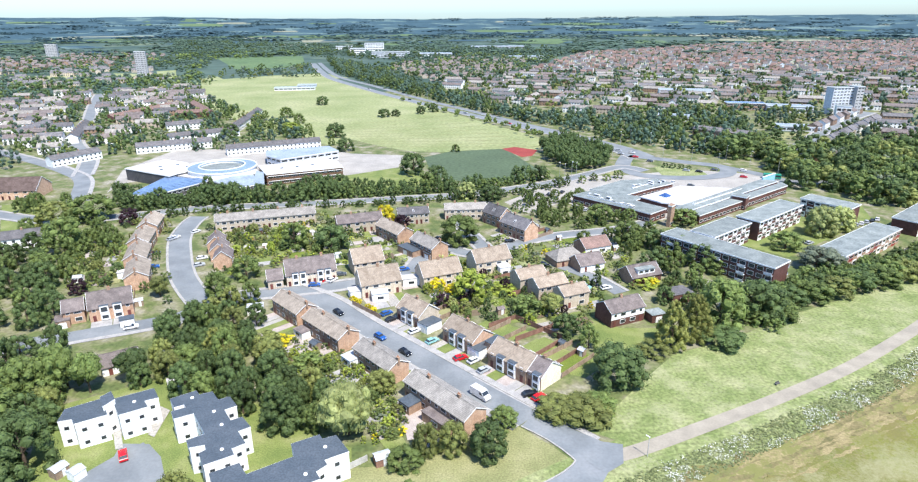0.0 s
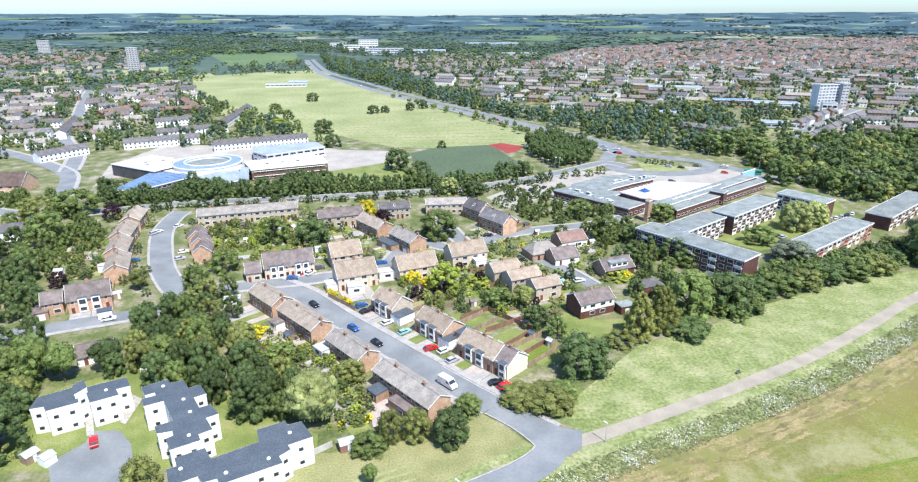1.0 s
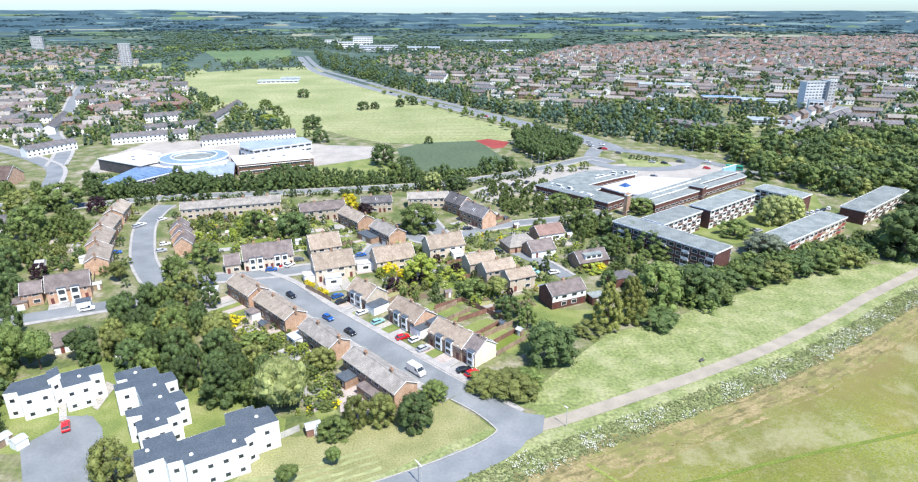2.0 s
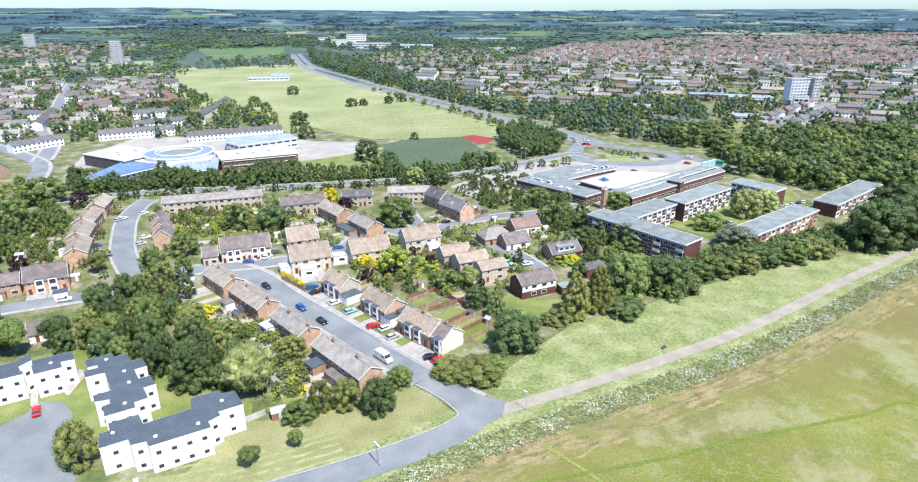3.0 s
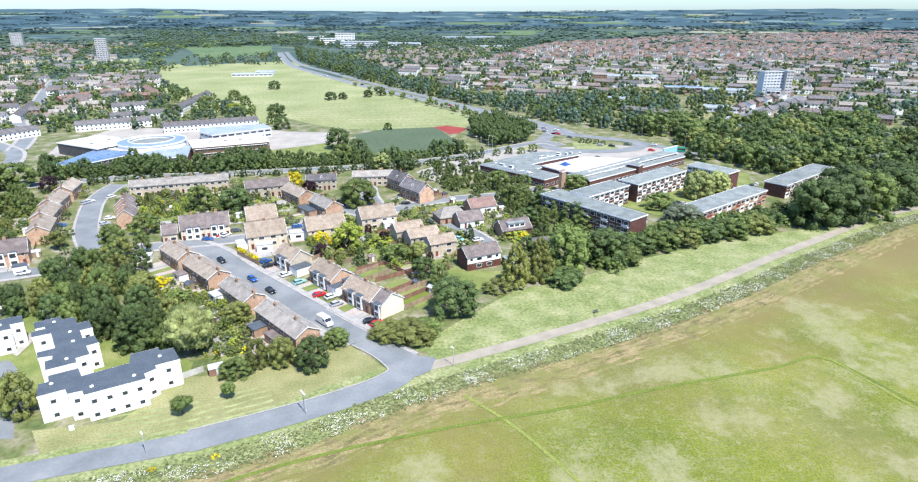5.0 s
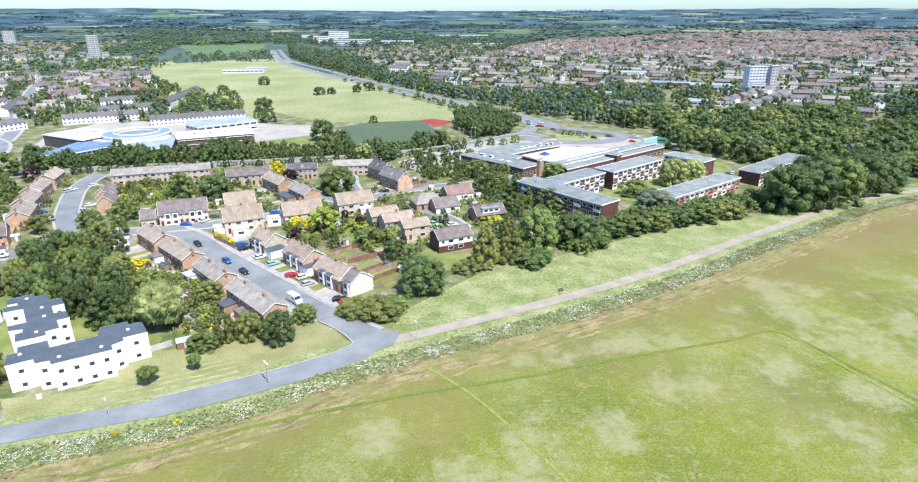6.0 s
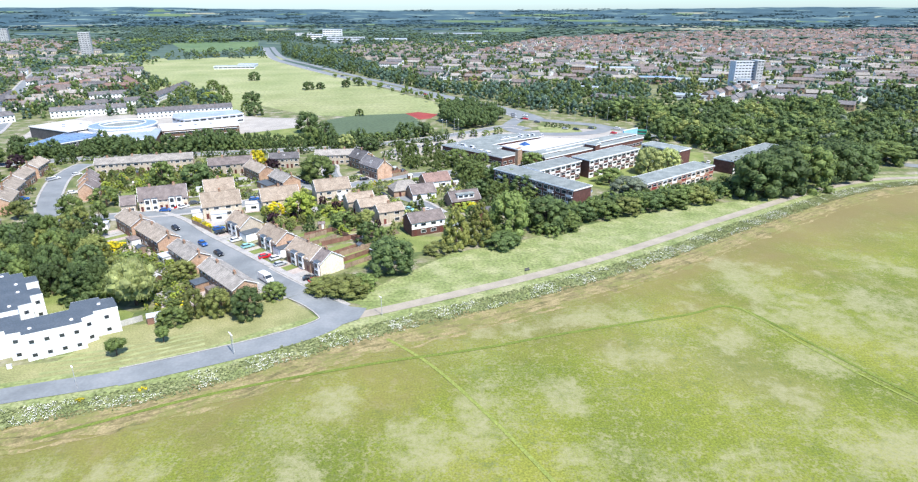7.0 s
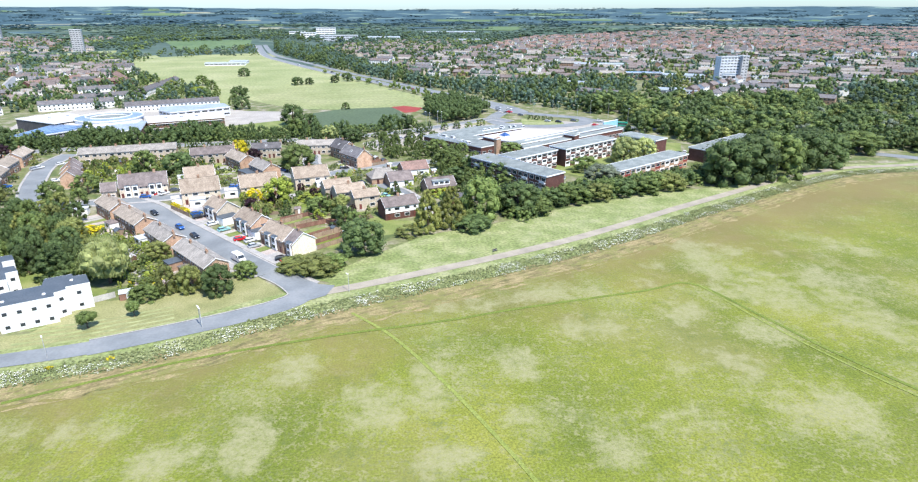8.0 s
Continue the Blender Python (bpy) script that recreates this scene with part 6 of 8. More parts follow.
block(-208.8, 837.6, 8, 24, 14.4, 3.2, wall=PALECLAD, roof=PALEROOF, label="pale blue pavilion on the playing field", name="far_building", category="building", storeys=1, bays=4, style="strip")
block(90, 1748.4, 0, 144, 36, 9, wall=PALECLAD, roof=PALEROOF, label="distant pale industrial building", name="far_building", category="building", storeys=2, bays=14, style="strip")
block(-63.6, 1437.6, 0, 72, 26.4, 9, wall=WHITE, roof=PALEROOF, label="distant white industrial building", name="far_building", category="building", storeys=2, bays=8, style="strip")
block(130.8, 1356, 0, 72, 24, 7, wall=WHITE, roof=PALEROOF, label="distant white industrial building", name="far_building", category="building", storeys=2, bays=8, style="strip")
block(350, 574, -20, 12, 9.6, 11, wall=WHITE, roof=FLATROOF, label="white office block with window bands", name="far_building", category="building", storeys=2, bays=3, style="strip")
block(264, 748.8, -10, 60, 16.8, 6, wall=WHITE, roof=PALEROOF, label="white flat-roofed school block", name="far_building", category="building", storeys=1, bays=10, style="strip")
block(282, 625.2, -10, 36, 12, 7, wall=BRICK_BROWN, roof=BLUEGLASS, label="house row with solar roofs", name="far_building", category="building", storeys=2, bays=6, style="strip")
block(319.2, 612, -15, 40.8, 16.8, 6, wall=PALECLAD, roof=PALEROOF, label="low building with pale green roof", name="far_building", category="building", storeys=1, bays=6, style="strip")
block(276, 508.8, -15, 31.2, 14.4, 4, wall=PALECLAD, roof=PALEROOF, label="low pale pavilion behind trees", name="far_building", category="building", storeys=1, bays=5, style="strip")
block(190.8, 560.4, -20, 26.4, 12, 5, wall=PALECLAD, roof=PALEROOF, label="low building with pale roof", name="far_building", category="building", storeys=1, bays=5, style="strip")

# ---- towers ----
block(-484.8, 952.8, 20, 15, 12, 40, wall=CONCRETE, label="tall pale concrete tower block of flats", name="tower_block", category="tower block", storeys=14, bays=4, style="flats", far=True)
block(-898.8, 1387.2, 20, 22, 14, 32, wall=CONCRETE, label="distant pale tower block of flats", name="tower_block", category="tower block", storeys=10, bays=5, style="flats", far=True)
block(357, 596, 8, 21, 10, 25, wall=PALECLAD, label="blue-grey slab tower block of flats", name="tower_block", category="tower block", storeys=9, bays=6, style="flats", far=True)
block(371, 594, 8, 7, 11, 26, wall=CONCRETE, label="pale grey stair end of a slab tower block", name="tower_block", category="tower block", storeys=9, bays=2, style="flats", far=True)

# ---- plots ----
plots(-2.5, 125.9, -47, 22.0, 7.0, 4, 8.0, 4.2, 700, False)
plots(-20.2, 144.2, -47, 16.0, 6.8, 3, 11, 4.2, 618)
plots(-37.4, 161.4, -45, 19.0, 7.2, 3, 10, 4.2, 530)
plots(-51.7, 175.7, -45, 15.0, 7.4, 3, 10, 4.2, 480)
plots(16.6, 145.0, -45, 13.4, 8.4, 2, 7.8, 15.6, 853)
plots(23.2, 138.8, -45, 4.9, 8.4, 1, 7.8, 15.6, 926)
plots(3.4, 158.9, -47, 12.6, 8.4, 2, 7.8, 14.4, 768)
plots(-12.3, 173.3, -45, 10.5, 8.4, 2, 7.8, 13.2, 698)
plots(-27.7, 195.4, 24, 14.0, 9.2, 2, 9.6, 6, 613)
plots(-34.8, 214.3, 24, 11.5, 9.0, 2, 6, 10.8, 592)
plots(-53.8, 205.0, 21, 17.5, 9.0, 4, 7.2, 13.2, 470)
plots(-7.0, 202.5, 24, 14.5, 9.2, 2, 9.6, 6, 722)
plots(11.5, 214.6, 24, 14.3, 9.0, 2, 12, 6, 806)
plots(25.0, 199.2, 25, 10.8, 7.5, 1, 9.6, 6, 875)
plots(30.9, 192.6, 25, 11.5, 7.5, 2, 9.6, 6, 908)
plots(-88.4, 266.0, 17, 43.5, 8, 8, 13.2, 4.8, 362)
plots(-45.0, 260.0, 20, 20.0, 8, 3, 9.6, 4.8, 562)
plots(-27.9, 248.2, -50, 17.0, 8, 3, 8.4, 4.8, 648)
plots(-12.0, 230.7, -51, 15.0, 8, 3, 8.4, 4.8, 697)
plots(25.9, 252.2, -51, 15.5, 8, 3, 6, 9.6, 862)
plots(-111.6, 177.7, 27, 12.4, 9.0, 2, 7.2, 12, 120)
# ---- small garden plots: lawns, patios and beds between the houses ----
BED = mat("flower_bed_soil", (0.11, 0.085, 0.055), (0.17, 0.13, 0.085), scale=0.6, fine=4, bump=0.5)
for zone, yaw, w, d, seed in (([(-22, 205), (2, 222), (24, 226), (60, 206), (48, 190), (38, 166), (20, 172), (-2, 178), (-14, 190)], 22, 5.6, 8.5, 1), ([(-112, 268), (-60, 262), (-32, 250), (-22, 232), (-46, 220), (-72, 214), (-86, 224)], 20, 6.2, 9.5, 2),
                              ([(-62, 172), (-40, 152), (-20, 134), (-14, 118), (-30, 118), (-50, 146)], -46, 5.4, 7.5, 3), ([(-170, 258), (-146, 256), (-124, 206), (-132, 196), (-158, 226)], -72, 5.6, 9.0, 4), ([(24, 250), (60, 268), (80, 262), (70, 226), (44, 232)], 22, 7.0, 9.0, 5)):
    k = random.Random(seed)
    c, n = math.cos(radians(yaw)), math.sin(radians(yaw))
    mx, my = sum(p[0] for p in zone) / len(zone), sum(p[1] for p in zone) / len(zone)
    for i in range(-10, 11):
        for j in range(-8, 9):
            x, y = mx + i * (w + 0.5) * c - j * (d + 0.6) * n, my + i * (w + 0.5) * n + j * (d + 0.6) * c
            if not inside(x, y, zone) or not is_free(x, y, 2.6) or k.random() < 0.22:
                continue
            a, b, m = w / 2, d / 2, k.uniform(-0.25, 0.3) * d
            for v0, v1, kind in ((-b, m, k.choice((PAVE, FORECOURT, DRIVE, LAWN, BED))), (m, b, k.choice((LAWN, LAWN, MOWN, LUSH, ROUGH)))):
                sheet("garden_plot", [(x + u * c - v * n, y + u * n + v * c) for u, v in ((-a, v0), (a, v0), (a, v1), (-a, v1))], kind, 0.03, "small garden plot with lawn or patio behind a house")
            if k.random() < 0.2:
                shed(x + (a - 1.3) * c - (b - 1.3) * n, y + (a - 1.3) * n + (b - 1.3) * c, yaw, k.uniform(1.8, 2.6), k.uniform(1.5, 2.0), 1.9, k.choice((FENCEWOOD, WHITE, TIMBER)), k.choice((SHEDROOF, WHITEROOF, GREYROOF)))
# ---- white flat-roofed houses ----
dome = Shape()
dome.tube(0, 0, 0, 0.22, 0.42, 0.36, 10)
DOME = dome.mesh("roof_light", UPVC)
wh = prism("white_house", [(-87.2, 112.1), (-84.5, 113), (-83, 111.4), (-77.6, 114.7), (-82.3, 120.7), (-88.3, 116.6)], 6.72, WHITE, GREYROOF, "white rendered modern house with stepped grey flat roof", "house", "white houses", storeys=2, pitch=2.7, fascia=WHITE, tall=0.85, lip=0.06, wide=0.36, frame_mat=DARKCLAD, far=False)
wh = prism("white_house", [(-81.6, 119.5), (-80.3, 121.7), (-77.8, 118.7), (-79, 115.9)], 8.04, WHITE, GREYROOF, "white rendered modern house with stepped grey flat roof", "house", "white houses", storeys=2, pitch=2.7, fascia=WHITE, tall=0.85, lip=0.06, wide=0.36, frame_mat=DARKCLAD, far=False)
wh = prism("white_house", [(-74.9, 114.6), (-70, 117.7), (-71.8, 119.9), (-69.2, 121.3), (-72, 125), (-79.6, 120.5)], 6.72, WHITE, GREYROOF, "white rendered modern house with stepped grey flat roof", "house", "white houses", storeys=2, pitch=2.7, fascia=WHITE, tall=0.85, lip=0.06, wide=0.36, frame_mat=DARKCLAD, far=False)
part("roof_light", DOME, wh, -73.9 - wh.location.x, 119.5 - wh.location.y, 6.84)
wh = prism("white_house", [(-66.1, 120.7), (-61.4, 124.1), (-60, 122.4), (-57.5, 123.8), (-54.8, 120.4), (-52.6, 121.8), (-49.7, 118.2), (-52, 116.6), (-49.1, 112.7), (-47, 114), (-44, 110.6), (-46.2, 109), (-43.3, 105.2), (-45.6, 103.4), (-44.4, 101.6), (-49.4, 98.5), (-51.7, 102), (-50.6, 103.1), (-51.5, 104.6), (-54.4, 103.7), (-56, 106), (-52.9, 108.1), (-58.3, 115.3), (-61.9, 113.3), (-63.7, 115.9), (-61, 117.5), (-61.9, 118.6), (-63.7, 117.5)], 6.72, WHITE, GREYROOF, "white rendered modern house with stepped grey flat roof", "house", "white houses", storeys=2, pitch=2.7, fascia=WHITE, tall=0.85, lip=0.06, wide=0.36, frame_mat=DARKCLAD, far=False)
part("roof_light", DOME, wh, -61.1 - wh.location.x, 121.1 - wh.location.y, 6.84)
part("roof_light", DOME, wh, -54 - wh.location.x, 115.9 - wh.location.y, 6.84)
part("roof_light", DOME, wh, -50.5 - wh.location.x, 111.2 - wh.location.y, 6.84)
part("roof_light", DOME, wh, -47.4 - wh.location.x, 103.1 - wh.location.y, 6.84)
wh = prism("white_house", [(-45, 88.3), (-40.6, 91), (-39.1, 89.3), (-36.6, 90.4), (-35.4, 88.9), (-25.3, 94.8), (-26.6, 96.7), (-24.8, 98.8), (-25.7, 100.1), (-21.2, 102.8), (-24.8, 107.8), (-27.5, 106.6), (-28.4, 108), (-33.6, 105), (-31.9, 101.2), (-40, 95.9), (-42.5, 99.1), (-47.3, 96.1), (-45.8, 93.8), (-47.5, 92.9)], 6.72, WHITE, GREYROOF, "white rendered modern house with stepped grey flat roof", "house", "white houses", storeys=2, pitch=2.7, fascia=WHITE, tall=0.85, lip=0.06, wide=0.36, frame_mat=DARKCLAD, far=False)
part("roof_light", DOME, wh, -44.8 - wh.location.x, 93 - wh.location.y, 6.84)
part("roof_light", DOME, wh, -35.5 - wh.location.x, 91.9 - wh.location.y, 6.84)
part("roof_light", DOME, wh, -28.4 - wh.location.x, 96 - wh.location.y, 6.84)
part("roof_light", DOME, wh, -26.3 - wh.location.x, 104 - wh.location.y, 6.84)
sheet("garden_path", [(-82.6, 123.0), (-80.8, 123.6), (-73.7, 111.7), (-75.1, 111.1)], KERB, 0.06, "pale concrete path to a white house")
sheet("garden_path", [(-72.9, 127.4), (-69.4, 125.5), (-68.5, 115.4), (-70.4, 116.4)], FORECOURT, 0.06, "paved path between the white houses")
sheet("patio", [(-11.9, 120.7), (-8.4, 121.6), (-7.7, 115.6), (-10.4, 114.6)], DRIVE, 0.06, "pinkish paved patio behind a terrace")
sheet("garden_lawn", [(-16.8, 114.5), (-12.7, 117.7), (-10.2, 113.0), (-14.9, 111.5)], LAWN, 0.055, "small green garden lawn")
# ---- extensions, garages and sheds ----
annex(-2.76, 120.7, -46, 9, 5, 2.6, BRICK_BROWN, TILE_PURPLE, "low brown-roofed rear extension of a terrace", "extension")
annex(-10.8, 126.7, -46, 4, 4, 2.5, BRICK_BROWN, GREYROOF, "grey flat-roofed rear extension of a terrace", "extension")
annex(6.96, 152.6, -44, 4.5, 6, 3.0, WHITE, GREYROOF, "white garage block with grey flat roof", "garage")
annex(-8.28, 167.3, -44, 4.5, 6, 2.8, WHITE, GREYROOF, "white garage with dark flat roof", "garage")
annex(11, 152.6, -44, 3, 5, 4.6, BRICK_BROWN, GREYROOF, "flat-roofed side wing of a brick house", "extension")
annex(-26.3, 188.3, 16, 5.5, 4, 2.8, WHITE, SHEDROOF, "white single-storey rear extension", "extension")
annex(-17, 200.8, 16, 6, 4, 2.8, WHITE, WHITEROOF, "white flat-roofed annex behind a house", "extension")
annex(-3.72, 208.1, 16, 5, 4, 5.0, WHITE, FLATROOF, "white flat-roofed upper extension", "extension")
annex(-5.64, 201, 16, 9, 4, 2.7, WHITE, WHITEROOF, "white single-storey rear extension", "extension")
annex(16.8, 210, 19, 4, 4, 3.4, UPVC, UPVC, "white glazed conservatory behind a house", "extension")
annex(62.5, 173.8, 19, 5, 4, 2.7, BRICK_DARK, FLATROOF, "flat-roofed brick garage beside the house", "garage")
annex(-28.7, 147.4, -46, 4.5, 4, 2.4, UPVC, SHEDROOF, "white conservatory behind a terrace", "extension")
annex(-46.3, 162.6, -43, 4.5, 3, 2.3, WHITE, TILE_PURPLE, "low rear extension with dark roof", "extension")
annex(74.3, 188.6, 19, 8, 6, 3.2, BRICK_DARK, TILE_SLATE, "low brick bungalow with grey roof behind conifers", "extension")
annex(-65.4, 178.4, 16, 5, 3.5, 2.4, WHITE, SHEDROOF, "white garage with pale grey roof", "garage")
annex(-102.8, 169.7, 29, 4, 3, 2.4, WHITE, GREYROOF, "small garage with dark roof", "garage")
annex(-122.5, 169.1, 29, 4, 5, 2.6, BRICK_BROWN, TILE_PURPLE, "low brick garage with tiled roof", "garage")
annex(-19.7, 230.8, -48, 10, 5, 2.6, BRICK_BROWN, GREYROOF, "row of flat-roofed garages", "garage")
annex(-11.2, 225.6, -48, 4, 4, 2.6, BRICK_BROWN, GREYROOF, "flat-roofed brick garage behind houses", "garage")
annex(-123.1, 206.5, -70, 3, 4, 2.5, WHITE, WHITEROOF, "white conservatory behind a terrace", "extension")
shed(-15.2, 107.5, 25, 3.4, 2.6, 2.0, FENCERED, SHEDROOF, "dark red garden shed with pale metal roof")
shed(-82.6, 149.5, 20, 4, 2.6, 2.0, WHITE, SHEDROOF, "garden shed with green-grey roof among trees")
shed(-73.4, 136.3, 25, 2.6, 2, 2.0, WHITE, WHITEROOF, "small white garden shed behind trees")
shed(-82.7, 103.4, 65, 3, 2.6, 2.0, FENCEWOOD, SHEDROOF, "pale green greenhouse shed by the white houses")
shed(-78.5, 102.6, 65, 2.6, 2.6, 2.0, UPVC, SHEDROOF, "pale greenhouse by the white houses")
shed(-137.8, 202.6, 15, 3, 2.4, 2.0, UPVC, SHEDROOF, "white garden shed with pale roof")
shed(-106, 183.4, 29, 2.6, 2.2, 2.0, FENCEWOOD, SHEDROOF, "small garden shed beside the road")
shed(-40.6, 155.5, -44, 3, 2.4, 2.0, FENCEWOOD, GREYROOF, "grey-roofed shed behind a terrace")
shed(14, 177.8, 20, 2.4, 2, 2.0, FENCEWOOD, TILE_PURPLE, "small dark garden shed by a fence")
# ---- trees and shrubs ----
tree(42.8, 138.5, 8.04, 12, "dark", "bush", 3, "beside the rough grass")
bush(25.1, 124.9, 6.24, 4.32, "olive", 3, "at the street corner")
bush(31.4, 123.6, 7.44, 5.16, "olive", 3, "at the street corner")
bush(34.6, 126.5, 5.16, 4.56, "green", 3, "at the street corner")
tree(-5.88, 110.2, 3.24, 8.64, "olive", "bush", 3, "among the houses")
tree(-0.12, 111.2, 3.72, 8.4, "olive", "bush", 3, "among the houses")
tree(7.68, 110, 4.92, 9.12, "dark", "bush", 3, "among the houses")
tree(11.8, 120.7, 3.6, 5.16, "green", "bush", 3, "among the houses")
bush(-10.3, 106.6, 4.44, 4.2, "green", 3, "in a garden")
tree(-24.2, 116.9, 7.4, 13.2, "light", "weep", 3, "with drooping branches")
tree(-66.1, 147.6, 4.8, 10.9, "conifer", "cone", 3, "among the houses")
bush(-51.8, 158.5, 3.48, 2.76, "yellow", 2, "in a garden")
bush(-40.9, 146, 4.56, 3.72, "green", 2, "in a garden")
tree(-18.8, 134.8, 4.32, 6, "olive", "bush", 3, "among the houses")
tree(-40.2, 119.5, 6.36, 10.9, "dark", "cone", 3, "among the houses")
tree(-31.8, 118.4, 3.24, 8.04, "green", "bush", 3, "among the houses")
tree(-84.5, 138.8, 4.8, 9.36, "dark", "round", 3, "among the houses")
tree(-101.3, 133.6, 5.04, 13.3, "green", "round", 3, "among the houses")
tree(-93.4, 133.2, 4.32, 11.2, "green", "round", 3, "among the houses")
tree(62.6, 157.6, 5.4, 14.2, "conifer", "cone", 3, "at the edge of the rough grass")
tree(70.6, 161.8, 5.8, 14.2, "conifer", "cone", 3, "at the edge of the rough grass")
bush(56.2, 153.4, 5.4, 3.36, "olive", 2, "at the edge of the grass")
tree(81.4, 170.4, 8.4, 17.4, "green", "bush", 3, "beside the flats")
tree(95.4, 176.4, 9.12, 13.1, "dark", "bush", 3, "beside the flats")
bush(77.9, 159.2, 7.68, 5.28, "dark", 3, "at the edge of the grass")
bush(102, 175.9, 7.32, 6.48, "green", 2, "at the edge of the grass")
bush(109, 184.6, 7.08, 7.08, "dark", 2, "in the hedge by the rough grass")
bush(114.7, 190, 5.76, 6.96, "green", 2, "in the hedge by the rough grass")
bush(120, 188.9, 7.2, 7.2, "green", 2, "in the hedge by the rough grass")
bush(126.1, 194.5, 5.88, 7.08, "dark", 2, "in the hedge by the rough grass")
bush(128.9, 192.5, 7.32, 7.32, "olive", 2, "in the hedge by the rough grass")
bush(135.4, 198.2, 6.12, 7.2, "green", 2, "in the hedge by the rough grass")
bush(139.7, 197.2, 7.44, 7.56, "dark", 2, "in the hedge by the rough grass")
bush(146.5, 203.2, 6.24, 7.32, "dark", 2, "in the hedge by the rough grass")
bush(149.9, 200.5, 7.44, 7.8, "green", 2, "in the hedge by the rough grass")
bush(157.2, 206.8, 6.36, 7.56, "green", 2, "in the hedge by the rough grass")
bush(162.6, 205.4, 7.68, 7.8, "olive", 2, "in the hedge by the rough grass")
bush(170.4, 212, 6.48, 7.8, "dark", 2, "in the hedge by the rough grass")
tree(190.4, 214.6, 12.2, 21.6, "dark", "bush", 3, "beside the path")
tree(203, 219.6, 12.6, 21.7, "dark", "bush", 3, "beside the path")
tree(217.5, 225.2, 12, 21.6, "green", "bush", 3, "beside the path")
tree(235.9, 238.2, 12.2, 20.4, "dark", "bush", 3, "beside the path")
tree(251.3, 244, 11.9, 17.5, "dark", "bush", 3, "beside the path")
tree(286.8, 273.5, 13.9, 12.1, "green", "bush", 3, "beside the path")
tree(224.5, 250.6, 13.6, 18.1, "dark", "bush", 3, "beside the path")
tree(252.2, 260.9, 12.5, 17.2, "dark", "bush", 3, "beside the path")
tree(156.5, 252.7, 7.68, 14.8, "light", "bush", 3, "between the flats")
tree(167.9, 258.1, 6.72, 12.5, "light", "bush", 3, "between the flats")
tree(133.8, 236.2, 7.2, 8.16, "green", "bush", 2, "between the flats")
tree(136.3, 214.4, 8.52, 9.84, "grey", "bush", 3, "beside the flats")
tree(86.8, 227.4, 6.12, 9.84, "green", "bush", 2, "beside the flats")
tree(92.2, 216.4, 6.96, 10.2, "dark", "bush", 2, "beside the flats")
tree(81.5, 237, 6.24, 9, "dark", "bush", 2, "beside the flats")
tree(70.4, 241.3, 7.68, 11.3, "green", "bush", 2, "beside the flats")
tree(72.2, 212.9, 5.76, 9.36, "dark", "bush", 2, "beside the flats")
tree(95.3, 212.8, 5.76, 7.2, "green", "bush", 2, "beside the flats")
tree(65.4, 270.7, 7.08, 9.72, "green", "bush", 2, "among the houses")
tree(77.6, 268.1, 3.6, 8.4, "green", "bush", 2, "among the houses")
tree(102, 266.4, 6.96, 8.76, "green", "bush", 2, "beside the low centre")
tree(-34, 266.9, 5.4, 10.4, "yellow", "bush", 2, "among the houses")
tree(-25.9, 262.8, 4.2, 6.72, "purple", "bush", 2, "among the houses")
tree(0.24, 243, 8.88, 13.6, "green", "bush", 3, "on the small green")
tree(4.56, 188.5, 6.96, 12, "lime", "bush", 2, "among the houses")
bush(-6.96, 195.6, 3.48, 5.04, "yellow", 2, "in a garden")
bush(-1.32, 193.3, 3.48, 3.72, "yellow", 2, "in a garden")
tree(-4.56, 183, 3, 4.92, "purple", "bush", 2, "among the houses")
tree(32.9, 162.6, 4.68, 8.52, "dark", "bush", 2, "among the houses")
tree(38.2, 155.9, 3.36, 8.76, "green", "bush", 2, "among the houses")
tree(22.2, 177.8, 5.52, 6.72, "green", "bush", 2, "among the houses")
tree(30.2, 177.5, 4.92, 6.96, "olive", "round", 2, "among the houses")
tree(48.8, 197.9, 2.64, 6.48, "dark", "cone", 2, "among the houses")
bush(67.3, 199.7, 5.64, 3, "lime", 2, "in a garden")
bush(15.1, 195, 5.76, 2.88, "lime", 2, "in a garden")
bush(69.5, 199.9, 2.4, 3, "yellow", 2, "in a garden")
tree(-80.4, 186.6, 5.4, 11.8, "green", "bush", 2, "among the houses")
tree(-67.8, 236.6, 6.36, 12.2, "green", "bush", 2, "among the houses")
tree(-52.2, 234.8, 8.16, 12, "dark", "bush", 2, "among the houses")
tree(-78.1, 207.2, 6.24, 9, "green", "bush", 2, "among the houses")
tree(-102.1, 190.1, 4.2, 7.32, "olive", "round", 2, "among the houses")
tree(-132.1, 192.5, 3.48, 5.88, "purple", "bush", 2, "among the houses")
tree(-171.8, 273.1, 11.4, 14.3, "green", "bush", 2, "among the houses")
tree(-186.8, 266, 8.4, 12.7, "olive", "bush", 2, "among the houses")
tree(-159.7, 230.8, 8.64, 16.7, "green", "bush", 2, "among the houses")
tree(-153.1, 268.3, 4.92, 8.28, "purple", "bush", 2, "among the houses")
tree(-28.6, 361, 8.64, 15.1, "dark", "bush", 2, "beside the pitch")
tree(-13.9, 338.5, 6.96, 12.4, "dark", "bush", 2, "beside the pitch")
tree(-18.4, 320.8, 5.52, 11.6, "green", "round", 2, "beside the pitch")
tree(3.48, 310, 5.64, 9.72, "light", "bush", 2, "beside the pitch")
tree(15.7, 305.9, 7.08, 8.64, "dark", "bush", 2, "among the houses")
